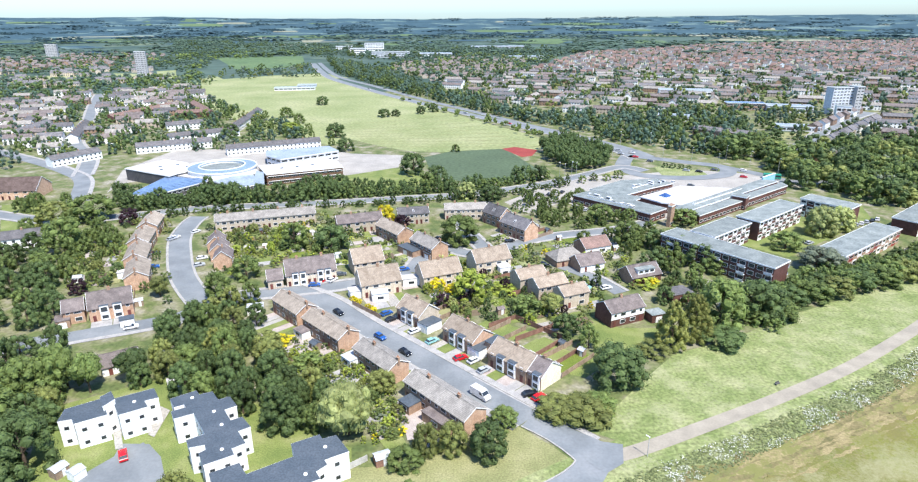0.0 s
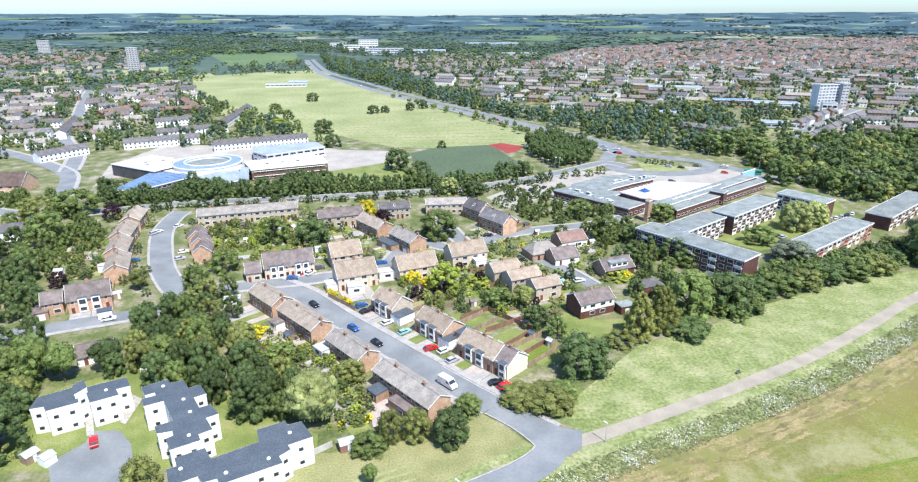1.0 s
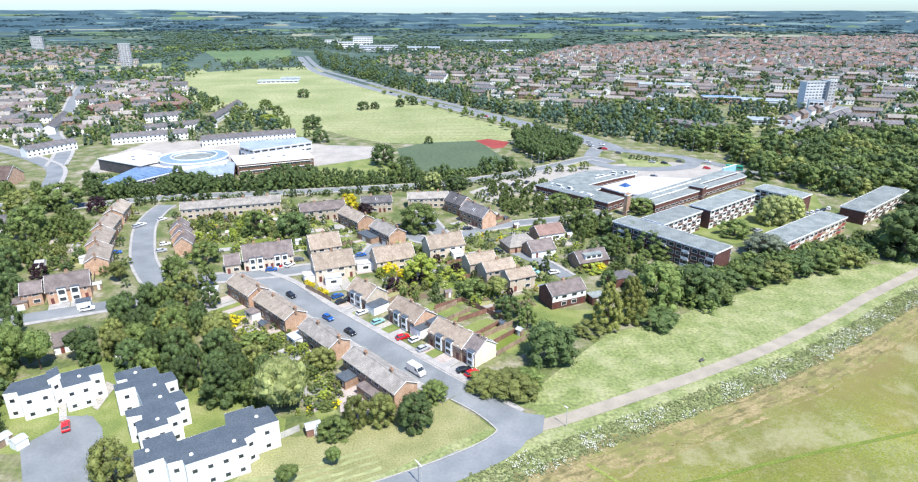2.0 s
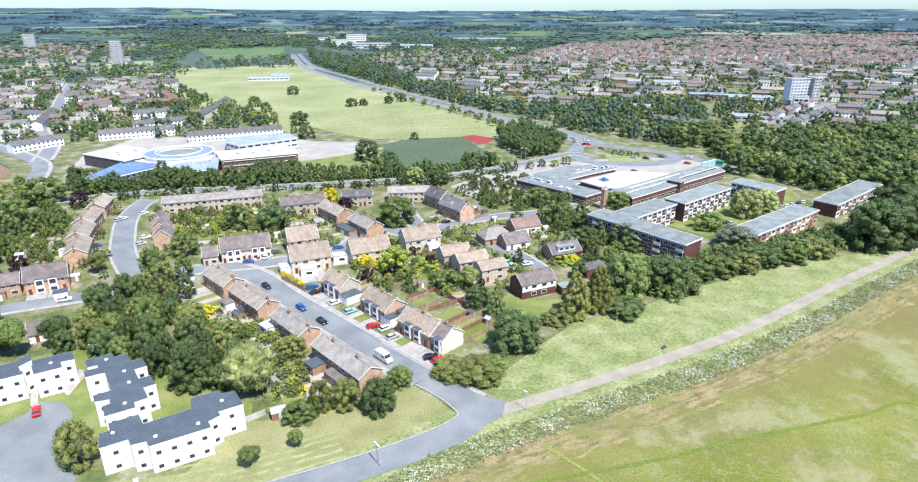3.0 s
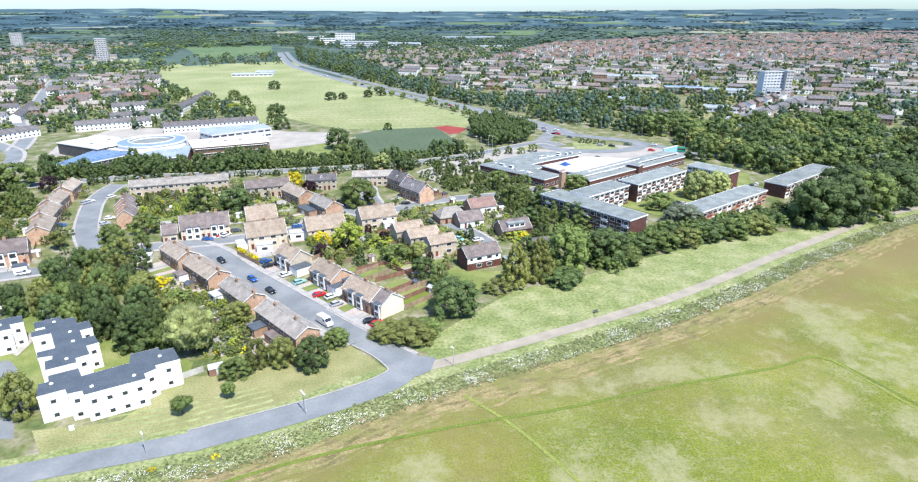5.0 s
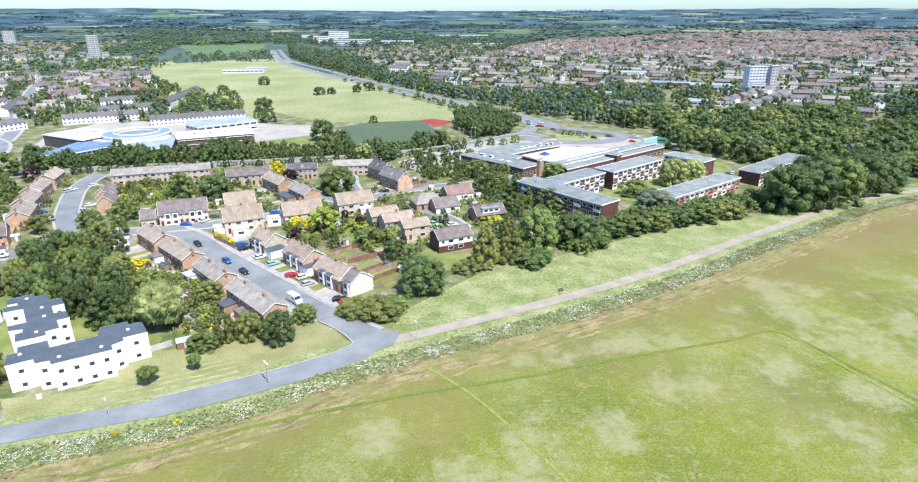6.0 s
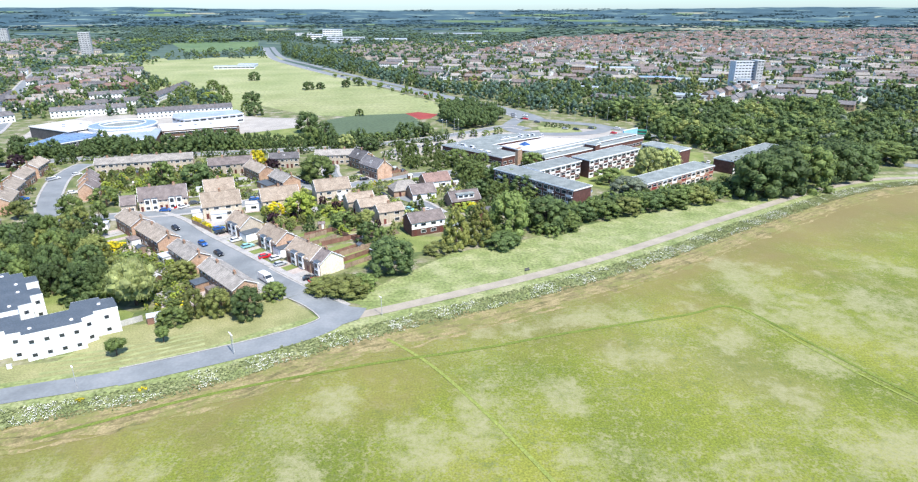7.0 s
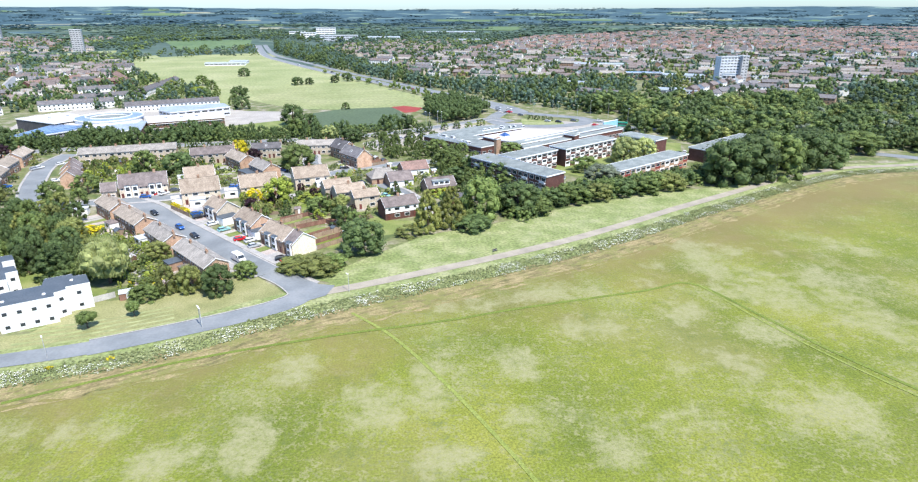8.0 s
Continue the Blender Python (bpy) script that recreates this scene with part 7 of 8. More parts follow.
tree(32, 344.5, 4.8, 9.36, "dark", "cone", 2, "among the houses")
tree(45.1, 344.9, 5.4, 9.36, "dark", "round", 2, "among the houses")
tree(-82, 428.6, 6.96, 10.6, "dark", "bush", 2, "among the houses")
tree(-99.4, 481.4, 8.52, 12.2, "dark", "bush", 2, "among the houses")
tree(-150.1, 663.5, 7.2, 10.8, "dark", "bush", 2, "on the playing field")
tree(-73.6, 580.6, 6.6, 8.88, "dark", "bush", 2, "on the playing field")
tree(-62.9, 586.3, 5.16, 7.08, "dark", "bush", 2, "on the playing field")
tree(-40.6, 600.7, 5.4, 8.28, "dark", "bush", 2, "on the playing field")
tree(-29.2, 612.4, 6.12, 9.96, "dark", "bush", 2, "on the playing field")
tree(-164.6, 578, 7.2, 11.4, "green", "bush", 2, "among the houses")
tree(-144.8, 544.8, 6, 9.84, "green", "bush", 2, "among the houses")
tree(-142, 502.7, 10.1, 9, "lime", "bush", 2, "among the houses")
tree(-183.2, 483.1, 7.32, 12, "dark", "bush", 2, "among the houses")
tree(-191.6, 542.6, 2.76, 7.92, "dark", "cone", 2, "among the houses")
tree(-4.32, 425.9, 3.48, 5.64, "green", "bush", 2, "among the houses")
tree(-58.1, 311, 4.32, 9.48, "green", "bush", 1, "among the houses")
tree(-48.6, 312.8, 3.96, 6.96, "green", "bush", 1, "among the houses")
tree(69.1, 340.6, 3, 5.16, "green", "bush", 1, "among the houses")
tree(76.9, 345.7, 3, 5.28, "green", "bush", 1, "among the houses")
tree(84.6, 345.7, 3, 4.68, "green", "bush", 1, "among the houses")
tree(92.3, 351.5, 3.6, 5.88, "green", "bush", 1, "among the houses")
bush(-15.6, 73.8, 0.96, 0.6, "yellow", 1, "in the verge")
bush(-4.8, 77.5, 1.08, 0.36, "yellow", 1, "in the verge")
tree(-16.8, 91.2, 2.76, 4.32, "green", "round", 3, "on the mown green")
tree(-8.52, 97, 1.92, 4.32, "green", "round", 3, "on the mown green")
tree(-52.3, 91.7, 4.56, 11.5, "olive", "bush", 3, "beside the asphalt court")
for i, (x, y) in enumerate(spots([(-196.8, 225.6), (-175.2, 235.2), (-146.4, 202.8), (-124.2, 169.2), (-116.9, 153.4), (-102.5, 153.4), (-94.8, 141.2), (-95.5, 128), (-92.8, 116.8), (-105.5, 106.8)], 38, 6, 3, 2.4)):
    k = random.Random(i * 7 + 3)
    tree(x, y, k.uniform(3.6, 5.28), k.uniform(7.8, 12), k.choice(['green', 'dark', 'dark', 'dark']), "bush", 2, "in the tree belt by the lane")
tree(-90.7, 104.9, 6.72, 15.2, "dark", "bush", 3, "by the white houses")
tree(-106.2, 115.2, 8.28, 15.5, "green", "bush", 3, "by the white houses")
tree(-106.9, 129.4, 6.48, 13.2, "green", "bush", 3, "by the white houses")
tree(-93.8, 98.4, 6.12, 10.6, "dark", "bush", 3, "by the white houses")
tree(-97.9, 123.2, 3.72, 9.24, "olive", "bush", 3, "by the white houses")
for i, (x, y) in enumerate(spots([(-156.6, 153.1), (-113, 127.9), (-100.7, 128), (-89.4, 112.7), (-86.4, 101), (-101, 95)], 16, 6, 31, 2.4)):
    k = random.Random(i * 7 + 31)
    tree(x, y, k.uniform(3.6, 5.28), k.uniform(7.8, 12), k.choice(['green', 'dark']), "bush", 3, "in the tree belt by the white houses")
for i, (x, y) in enumerate(spots([(-82.6, 135.8), (-85.7, 150.2), (-85.1, 163.8), (-77.6, 167.5), (-59, 160.3), (-46.8, 141.5), (-31.4, 128.4), (-31.3, 118.2), (-44.9, 116), (-53.9, 125.9), (-70.3, 130.7)], 40, 5.04, 4, 2.4)):
    if math.hypot(x + 24.2, y - 116.9) < 11.5:
        continue
    k = random.Random(i * 7 + 4)
    tree(x, y, k.uniform(3, 4.8), k.uniform(7.2, 12), k.choice(['green', 'dark', 'dark', 'dark', 'olive']), "bush", 3, "in the tree belt behind the gardens")
for i, (x, y) in enumerate(spots([(-101.5, 175.2), (-82.8, 181.2), (-66, 188.4), (-57.7, 167.6), (-70.9, 163.9), (-84.4, 162)], 18, 6, 5, 1.8)):
    k = random.Random(i * 7 + 5)
    tree(x, y, k.uniform(2.88, 4.32), k.uniform(6, 9.6), k.choice(['green', 'dark', 'olive']), "bush", 2, "beside the road")
for i, (x, y) in enumerate(spots([(-153.6, 265.2), (-136.8, 273.6), (-105.6, 202.8), (-88.8, 186), (-103.2, 183.6), (-121.2, 207.6)], 16, 3.84, 33, 0.72)):
    k = random.Random(i * 7 + 33)
    bush(x, y, k.uniform(1.08, 2.64), k.uniform(1.92, 4.8), k.choice(['green', 'dark', 'olive']), 1, "in a front garden")
for i, (x, y) in enumerate(spots([(-117.6, 253.2), (-110.4, 268.8), (-62.4, 273.6), (-37.2, 253.2), (-54, 235.2), (-80.4, 225.6), (-93.6, 219.6)], 32, 3.6, 34, 0.72)):
    k = random.Random(i * 7 + 34)
    bush(x, y, k.uniform(1.2, 2.88), k.uniform(2.16, 5.4), k.choice(['green', 'dark', 'olive', 'dark']), 1, "in a back garden")
mass("tree_belt", spots([(-228, 297.6), (-198, 297.6), (-142.8, 238.8), (-138, 198), (-172.8, 231.6)], 20, 6.6, 6, 1.2), "green", "belt of leafy green trees among the gardens", (3.12, 4.8), (7.2, 10.8), 2, 6, kind="bush")
mass("tree_belt", spots([(-140.4, 319.2), (-98.4, 302.4), (-78, 325.2), (-63.6, 328.8), (-60, 309.6), (-93.6, 295.2), (-128.4, 295.2)], 60, 5.04, 8, 1.2), "dark", "belt of leafy green trees in the belt before the school", (3.84, 6.24), (7.2, 12), 2, 8, kind="bush")
mass("tree_belt", spots([(-183.6, 313.2), (-135.6, 307.2), (-130.8, 295.2), (-165.6, 285.6)], 34, 5.04, 9, 1.2), "dark", "belt of leafy green trees in the belt before the school", (3.6, 5.52), (6.6, 10.8), 2, 9, kind="bush")
mass("tree_belt", spots([(-63.6, 328.8), (-28.8, 331.2), (14.4, 333.6), (22.8, 308.4), (1.2, 306), (-50.4, 306)], 48, 4.32, 10, 1.2), "dark", "belt of leafy green trees along the road", (2.16, 3.6), (4.2, 7.8), 1, 10, kind="bush")
for i, (x, y) in enumerate(spots([(-90, 256.8), (-57.6, 253.2), (-44.4, 238.8), (-46.8, 225.6), (-75.6, 225.6), (-87.6, 219.6), (-102, 246)], 20, 4.8, 11, 1.2)):
    k = random.Random(i * 7 + 11)
    tree(x, y, k.uniform(1.68, 3.36), k.uniform(3.6, 7.2), k.choice(['green', 'olive', 'dark', 'lime']), "bush", 2, "in a back garden")
for i, (x, y) in enumerate(spots([(-19.2, 202.8), (13.2, 225.6), (25.2, 208.8), (40.8, 193.2), (36.1, 168.1), (18.1, 168), (-3.84, 175.7)], 37, 4.08, 12, 0.96)):
    k = random.Random(i * 7 + 12)
    tree(x, y, k.uniform(1.2, 2.4), k.uniform(2.4, 5.4), k.choice(['green', 'olive', 'lime', 'green', 'dark', 'purple']), "bush", 2, "in a back garden")
for i, (x, y) in enumerate(spots([(-164.4, 253.2), (-146.4, 253.2), (-120, 202.8), (-134.4, 193.2)], 22, 4.32, 13, 0.96)):
    k = random.Random(i * 7 + 13)
    tree(x, y, k.uniform(1.44, 2.88), k.uniform(3, 6), k.choice(['green', 'olive', 'dark']), "bush", 2, "in a back garden")
for i, (x, y) in enumerate(spots([(-51.1, 157), (-24.7, 141.6), (-12.5, 128.5), (-11.4, 117.2), (-17.6, 113.2), (-31.4, 128.4)], 21, 3.6, 14, 0.96)):
    k = random.Random(i * 7 + 14)
    tree(x, y, k.uniform(1.08, 2.16), k.uniform(1.8, 4.2), k.choice(['green', 'olive', 'lime', 'green']), "bush", 2, "in a back garden")
mass("tree_belt", spots([(31.2, 302.4), (67.2, 319.2), (86.4, 265.2), (78, 219.6), (62.4, 225.6), (42, 253.2)], 34, 5.4, 15, 1.2), "green", "belt of leafy green trees in the gardens by the centre", (2.16, 3.84), (4.8, 8.4), 2, 15, kind="bush")
for i, (x, y) in enumerate(spots([(75.6, 225.6), (92.4, 219.6), (78.5, 176), (68.4, 184.8)], 14, 4.8, 16, 1.2)):
    k = random.Random(i * 7 + 16)
    tree(x, y, k.uniform(2.16, 3.6), k.uniform(4.8, 8.4), k.choice(['green', 'dark']), "bush", 2, "beside the flats")
mass("tree_belt", spots([(-255.6, 658.8), (-120, 502.8), (-80.4, 444), (-102, 444), (-145.2, 490.8), (-198, 531.6)], 20, 7.2, 17, 1.2), "green", "belt of leafy green trees beside the playing field", (2.4, 4.08), (4.8, 8.4), 1, 17, kind="bush")
mass("tree_belt", spots([(22.8, 302.4), (58.8, 308.4), (60, 302.4), (31.2, 273.6)], 10, 4.8, 18, 1.2), "dark", "belt of leafy green trees by the car park", (1.44, 2.64), (3, 5.4), 1, 18, kind="bush")

# belts, thickets and woods
lane = smooth(SCHOOL_ROAD[2:11], 2.0)
mass("hedge", [p for i, p in enumerate(offset(lane, -7.0)) if i % 7 < 5 and is_free(*p, 0.3)], "green", "clipped green hedge along the school road", (1.2, 2.0), (2.2, 3.4), 0, 301, kind="bush")
mass("hedge", [p for i, p in enumerate(offset(lane, -9.5)) if i % 4 == 0 and is_free(*p, 1.0)], "dark", "garden trees along the school road", (1.8, 4.2), (3.0, 8.0), 1, 302, kind="bush")
mass("hedge", [p for i, p in enumerate(offset(lane, 9.0)) if i % 3 == 1 and is_free(*p, 1.0)], "dark", "tall trees between the school and the road", (2.6, 5.6), (4.5, 12.0), 1, 303, kind="bush")
mass("hedge", [p for i, p in enumerate(offset(lane, 7.5)) if i % 4 == 2 and is_free(*p, 1.0)], "green", "leafy trees between the school and the road", (1.8, 4.4), (3.0, 9.0), 1, 304, kind="bush")

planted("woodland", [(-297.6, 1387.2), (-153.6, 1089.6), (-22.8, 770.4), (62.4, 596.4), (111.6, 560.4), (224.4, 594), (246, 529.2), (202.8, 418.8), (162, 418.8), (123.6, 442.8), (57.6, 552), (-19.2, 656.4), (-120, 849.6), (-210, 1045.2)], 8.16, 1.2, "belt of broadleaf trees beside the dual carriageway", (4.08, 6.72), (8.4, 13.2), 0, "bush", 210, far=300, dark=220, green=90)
planted("woodland", [(162, 418.8), (212.4, 442.8), (246, 418.8), (330, 442.8), (360, 442.8), (285.6, 319.2), (234, 302.4), (206.4, 295.2), (195.6, 325.2), (198, 364.8), (192, 387.6)], 12.0, 3.0, "dense wood of broadleaf trees behind the flats", (7.5, 11.5), (10.5, 17), 1, "bush", 220, dark=60, green=42, olive=16)
planted("woodland", [(178.8, 340.8), (234, 379.2), (280.8, 394.8), (313.2, 378), (352.8, 376.8), (369.6, 336), (340.8, 298.8), (261.6, 289.2), (193.2, 321.6)], 12.0, 3.0, "broadleaf trees behind the flats", (7, 10.5), (10, 15.5), 1, "bush", 230, dark=50, green=34, grey=14)
planted("hedge", [(-114, 808.8), (-18, 631.2), (76.8, 465.6), (72, 450), (50.4, 477.6), (-16.8, 603.6), (-108, 759.6)], 6, 0.6, "sparse hedge trees along the playing field", (1.92, 3.6), (3.6, 7.2), 1, "round", 24, green=90)
planted("woodland", [(324, 370.8), (385.2, 400.8), (435.6, 410.4), (424.8, 345.6), (350.4, 268.8), (312, 266.4), (306, 294), (306, 316.8)], 9.6, 2.4, "broadleaf trees behind the meadow", (5.5, 8.5), (8, 12), 1, "bush", 290, green=36, dark=50, olive=14)
planted("hedge", [(85.8, 164.6), (106.8, 181.2), (135.6, 195.6), (172.8, 213.6), (198, 226.8), (210, 243.6), (187.2, 234), (147.6, 214.8), (117.6, 198), (98.4, 187.2)], 3.6, 0, "tall mixed hedge along the rough grass", (2.64, 4.08), (3.6, 6), 1, "bush", 240, green=34, dark=26)
planted("hedge", [(95.5, 164.9), (109.2, 184.8), (126, 196.8), (146.4, 204), (176.4, 210), (181.2, 222), (150, 216), (128.4, 211.2), (109.2, 196.8), (92.4, 174.8)], 3.6, 0, "tall mixed hedge along the rough grass", (2.64, 4.32), (4.2, 7.2), 1, "bush", 250, green=34, dark=26)
planted("garden_shrubs", [(-115.2, 276), (-36, 285.6), (-3.6, 238.8), (30, 253.2), (58.8, 258), (73.2, 208.8), (41.5, 168.1), (16.6, 171.8), (-0, 175.7), (-18, 205.2), (-42, 219.6), (-75.6, 211.2), (-90, 207.6)], 2.64, 0.36, "low shrubs and hedges in the back gardens", (0.72, 2.04), (1.08, 3.12), 0, "bush", 260, green=190, olive=120, lime=110, dark=90, light=80, grey=40, yellow=16)
planted("garden_shrubs", [(-171.6, 256.8), (-148.8, 256.8), (-118.8, 202.8), (-134.4, 193.2), (-156, 219.6)], 2.4, 0.36, "low shrubs and hedges in the back gardens", (0.72, 2.04), (1.08, 3.12), 0, "bush", 270, green=37, olive=27, lime=11, dark=22, light=10, grey=7)
planted("garden_shrubs", [(-54.4, 162.1), (-37.4, 157.1), (-21.6, 141.7), (-11, 128.6), (-11.3, 116.3), (-18.7, 112.2), (-34.3, 128.4), (-46.8, 141.5)], 2.16, 0.36, "low shrubs and flowers in the back gardens", (0.6, 1.68), (0.96, 2.64), 0, "bush", 280, green=50, olive=30, lime=30, dark=20, light=26, grey=10, yellow=5)
mass("thicket", spots([(57.6, 400.8), (56.4, 433.2), (74.4, 456), (100.8, 414), (90, 379.2), (66, 362.4)], 120, 4.08, 25, 0.36), "dark", "trees beside the slip road", (3.12, 5.04), (7.2, 11.4), 1, 25, kind="round")
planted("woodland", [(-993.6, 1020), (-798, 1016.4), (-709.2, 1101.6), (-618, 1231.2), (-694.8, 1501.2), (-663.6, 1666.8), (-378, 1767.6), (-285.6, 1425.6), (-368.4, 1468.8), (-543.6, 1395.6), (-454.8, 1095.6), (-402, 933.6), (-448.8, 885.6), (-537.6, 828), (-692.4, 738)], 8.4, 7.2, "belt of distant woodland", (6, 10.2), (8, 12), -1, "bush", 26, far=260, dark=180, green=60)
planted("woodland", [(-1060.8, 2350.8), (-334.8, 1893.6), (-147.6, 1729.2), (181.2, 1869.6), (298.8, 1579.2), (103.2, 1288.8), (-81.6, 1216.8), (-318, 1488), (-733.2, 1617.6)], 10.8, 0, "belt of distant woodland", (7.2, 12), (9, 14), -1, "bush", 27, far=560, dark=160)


# ---- farther estates ----
def row(x, y, yaw, L, wall, roof, label, D=8.0, e=4.9, r=2.3):
    """A terrace some way off: walls with their small panes, roof with its stacks."""
    ob = thing("terrace", x, y, yaw, label, "terrace", "distant terraces")
    footprint(x, y, yaw, L, D)
    s = wall_mesh(L, D, e, r)
    s.s = [0] * len(s.s)
    n = max(2, int(L / 2.8))
    for k in range(n):
        u = -L / 2 + L * (k + 0.5) / n
        for z in (0.9, 3.2):
            for sy in (-1, 1):
                s.face(*[(u + q * sy, sy * (D / 2 + 0.04), v) for q, v in ((-0.55, z), (0.55, z), (0.55, z + 1.05), (-0.55, z + 1.05))], slot=1)
    part("wall", s.mesh("wall", wall, GLASS), ob)
    c = roof_mesh(L, D, e, r)
    for k in range(1, n // 2, 2):
        u = -L / 2 + L * k / (n // 2)
        c.box(u - 0.4, -0.35, e + r - 0.5, u + 0.4, 0.35, e + r + 1.0, slot=1)
    part("roof", c.mesh("roof", roof, BRICK_BROWN), ob)
    return ob


row(-254, 394, 60.1, 31.9, WHITE, TILE_SLATE, "white-walled terrace with grey tiled roof", 8.0)
row(-205.2, 433, 26.0, 49.7, WHITE, TILE_SLATE, "white-walled terrace with grey tiled roof", 8.0)
row(-200.5, 473.8, 36.3, 52.3, WHITE, TILE_SLATE, "white-walled terrace with grey tiled roof", 8.0)
row(-234.5, 517.4, 31.7, 28.9, WHITE, TILE_SLATE, "white-walled terrace with grey tiled roof", 8.0)
row(-132.7, 429.5, 25.7, 64.4, WHITE, TILE_SLATE, "white-walled terrace with grey tiled roof", 8.0)
row(-181.9, 239, 24.8, 14.3, WHITE, TILE_SLATE, "white-walled terrace with grey tiled roof", 8.0)
row(-191.3, 534.6, 95.6, 123.5, WHITE, TILE_SLATE, "white-walled terrace with grey tiled roof", 8.0)
row(-308.3, 491, 113.2, 75.7, WHITE, TILE_SLATE, "white-walled terrace with grey tiled roof", 8.0)
row(-353.2, 500, 96.6, 52.2, WHITE, TILE_SLATE, "white-walled terrace with grey tiled roof", 8.0)
row(-307.8, 591.6, 76.0, 81.1, BRICK_DARK, TILE_RED, "red brick terrace with dark roof", 8.0)
row(-258.4, 613.1, -57.1, 86, BRICK_DARK, TILE_RED, "red brick terrace with dark roof", 8.0)
row(-257.2, 580.9, 19.0, 22.9, BRICK_DARK, TILE_RED, "red brick terrace with dark roof", 8.0)
row(199, 467, -41, 44, BRICK_BROWN, TILE_SLATE, "long three-storey brick block with dark roof", 10.0, 7.0, 2.0)
row(250.6, 410.3, 48.9, 83.3, BRICK_BROWN, TILE_PURPLE, "terrace with dark brown roof", 8.0)
for i in range(13):
    row(262 + 8.2 * i, 441 + 8.5 * i, 46, 10.6, (WHITE, WHITE, BRICK_YELLOW)[i % 3], TILE_SLATE, "stepped white-walled house with slate-grey roof", 8.0, 5.0 + 0.5 * (i % 2), 2.4)
for i in range(7):
    row(288 + 15 * i, 505 + 15.6 * i, 46, 13, (BRICK_BROWN, WHITE)[i % 2], TILE_PURPLE, "terrace house with dark roof beside the road", 8.0)
row(338, 470, -38, 30, BRICK_BROWN, TILE_PURPLE, "terrace with dark brown roof", 8.0)
row(366, 448, -38, 26, BRICK_BROWN, TILE_SLATE, "terrace with dark brown roof", 8.0)
row(315.8, 445.4, 31.7, 56.5, BRICK_BROWN, TILE_PURPLE, "terrace with dark brown roof", 8.0)
for i, (x, y, a) in enumerate(terrace_grid([(-573.6, 640.8), (-507.6, 735.6), (-430.8, 775.2), (-356.4, 825.6), (-261.6, 658.8), (-271.2, 580.8), (-253.2, 444), (-282, 420), (-306, 396), (-362.4, 372)], 18, 23, 22, 41, 0.1)):
    row(x, y, a, 14 + (i * 7) % 9, (WHITE, BRICK_YELLOW, BRICK_BROWN, WHITE)[i % 4], (TILE_SLATE, TILE_GREY, TILE_PURPLE)[i % 3], ("white-walled", "buff brick", "brown brick", "white-walled")[i % 4] + " terrace with tiled roof among trees")
for i, (x, y, a) in enumerate(terrace_grid([(-40.8, 855.6), (108, 1083.6), (337.2, 1023.6), (691.2, 967.2), (717.6, 810), (424.8, 463.2), (352.8, 475.2), (340.8, 528), (302.4, 594), (225.6, 613.2), (115.2, 577.2), (43.2, 656.4)], -20, 36, 30, 42, 0.12)):
    row(x, y, a, 20 + (i * 7) % 9, (BRICK_BROWN, WHITE, BRICK_YELLOW, WHITE)[i % 4], (TILE_SLATE, TILE_GREY, TILE_PURPLE)[i % 3], ("brown brick", "white-walled", "buff brick", "white-walled")[i % 4] + " terrace with tiled roof")
estate = terrace_grid([(81.6, 998.4), (289.2, 1532.4), (706.8, 1914), (1603.2, 2295.6), (1971.6, 2174.4), (817.2, 879.6), (703.2, 986.4), (340.8, 1034.4)], -20, 26.4, 12, 43, 0.2, 4)
random.Random(3).shuffle(estate)
far_houses("distant_houses", estate[0::4], BRICK_BROWN, TILE_RED, "distant dense estate of red-roofed houses", 5, (8, 7, 4.8, 2.4))
far_houses("distant_houses_pale", estate[1::4], CREAM, TILE_SLATE, "distant cream-walled houses with dark roofs", 8, (8, 7, 4.8, 2.4))
far_houses("distant_houses_buff", estate[2::4], BRICK_YELLOW, TILE_RED, "distant buff brick houses with red roofs", 9, (8, 7, 4.8, 2.4))
far_houses("distant_houses_white", estate[3::4], WHITE, TILE_PURPLE, "distant white-walled houses with plum roofs", 10, (8, 7, 4.8, 2.4))
far_houses("distant_houses_west", terrace_grid([(-1047.6, 1134), (-1006.8, 1372.8), (-889.2, 1575.6), (-694.8, 1501.2), (-630, 1231.2), (-772.8, 1046.4)], 15, 31.2, 14, 44, 0.3, 5), BRICK_BROWN, TILE_PURPLE, "distant estate of brown-roofed houses", 6)
far_houses("distant_houses_wood", terrace_grid([(-692, 738), (-538, 828), (-449, 886), (-402, 934), (-470, 1060), (-600, 1180), (-798, 1016)], 18, 34, 18, 46, 0.35, 5), BRICK_YELLOW, TILE_SLATE, "distant houses with grey roofs among woodland", 16, (12, 8, 5, 2.4))
far_houses("distant_houses_north", terrace_grid([(-145.2, 1190.4), (8.4, 1377.6), (127.2, 1287.6), (84, 1028.4), (-43.2, 894), (-94.8, 1002)], -10, 28.8, 14, 45, 0.25, 5), BRICK_YELLOW, TILE_PURPLE, "distant brown-roofed houses among trees", 7)
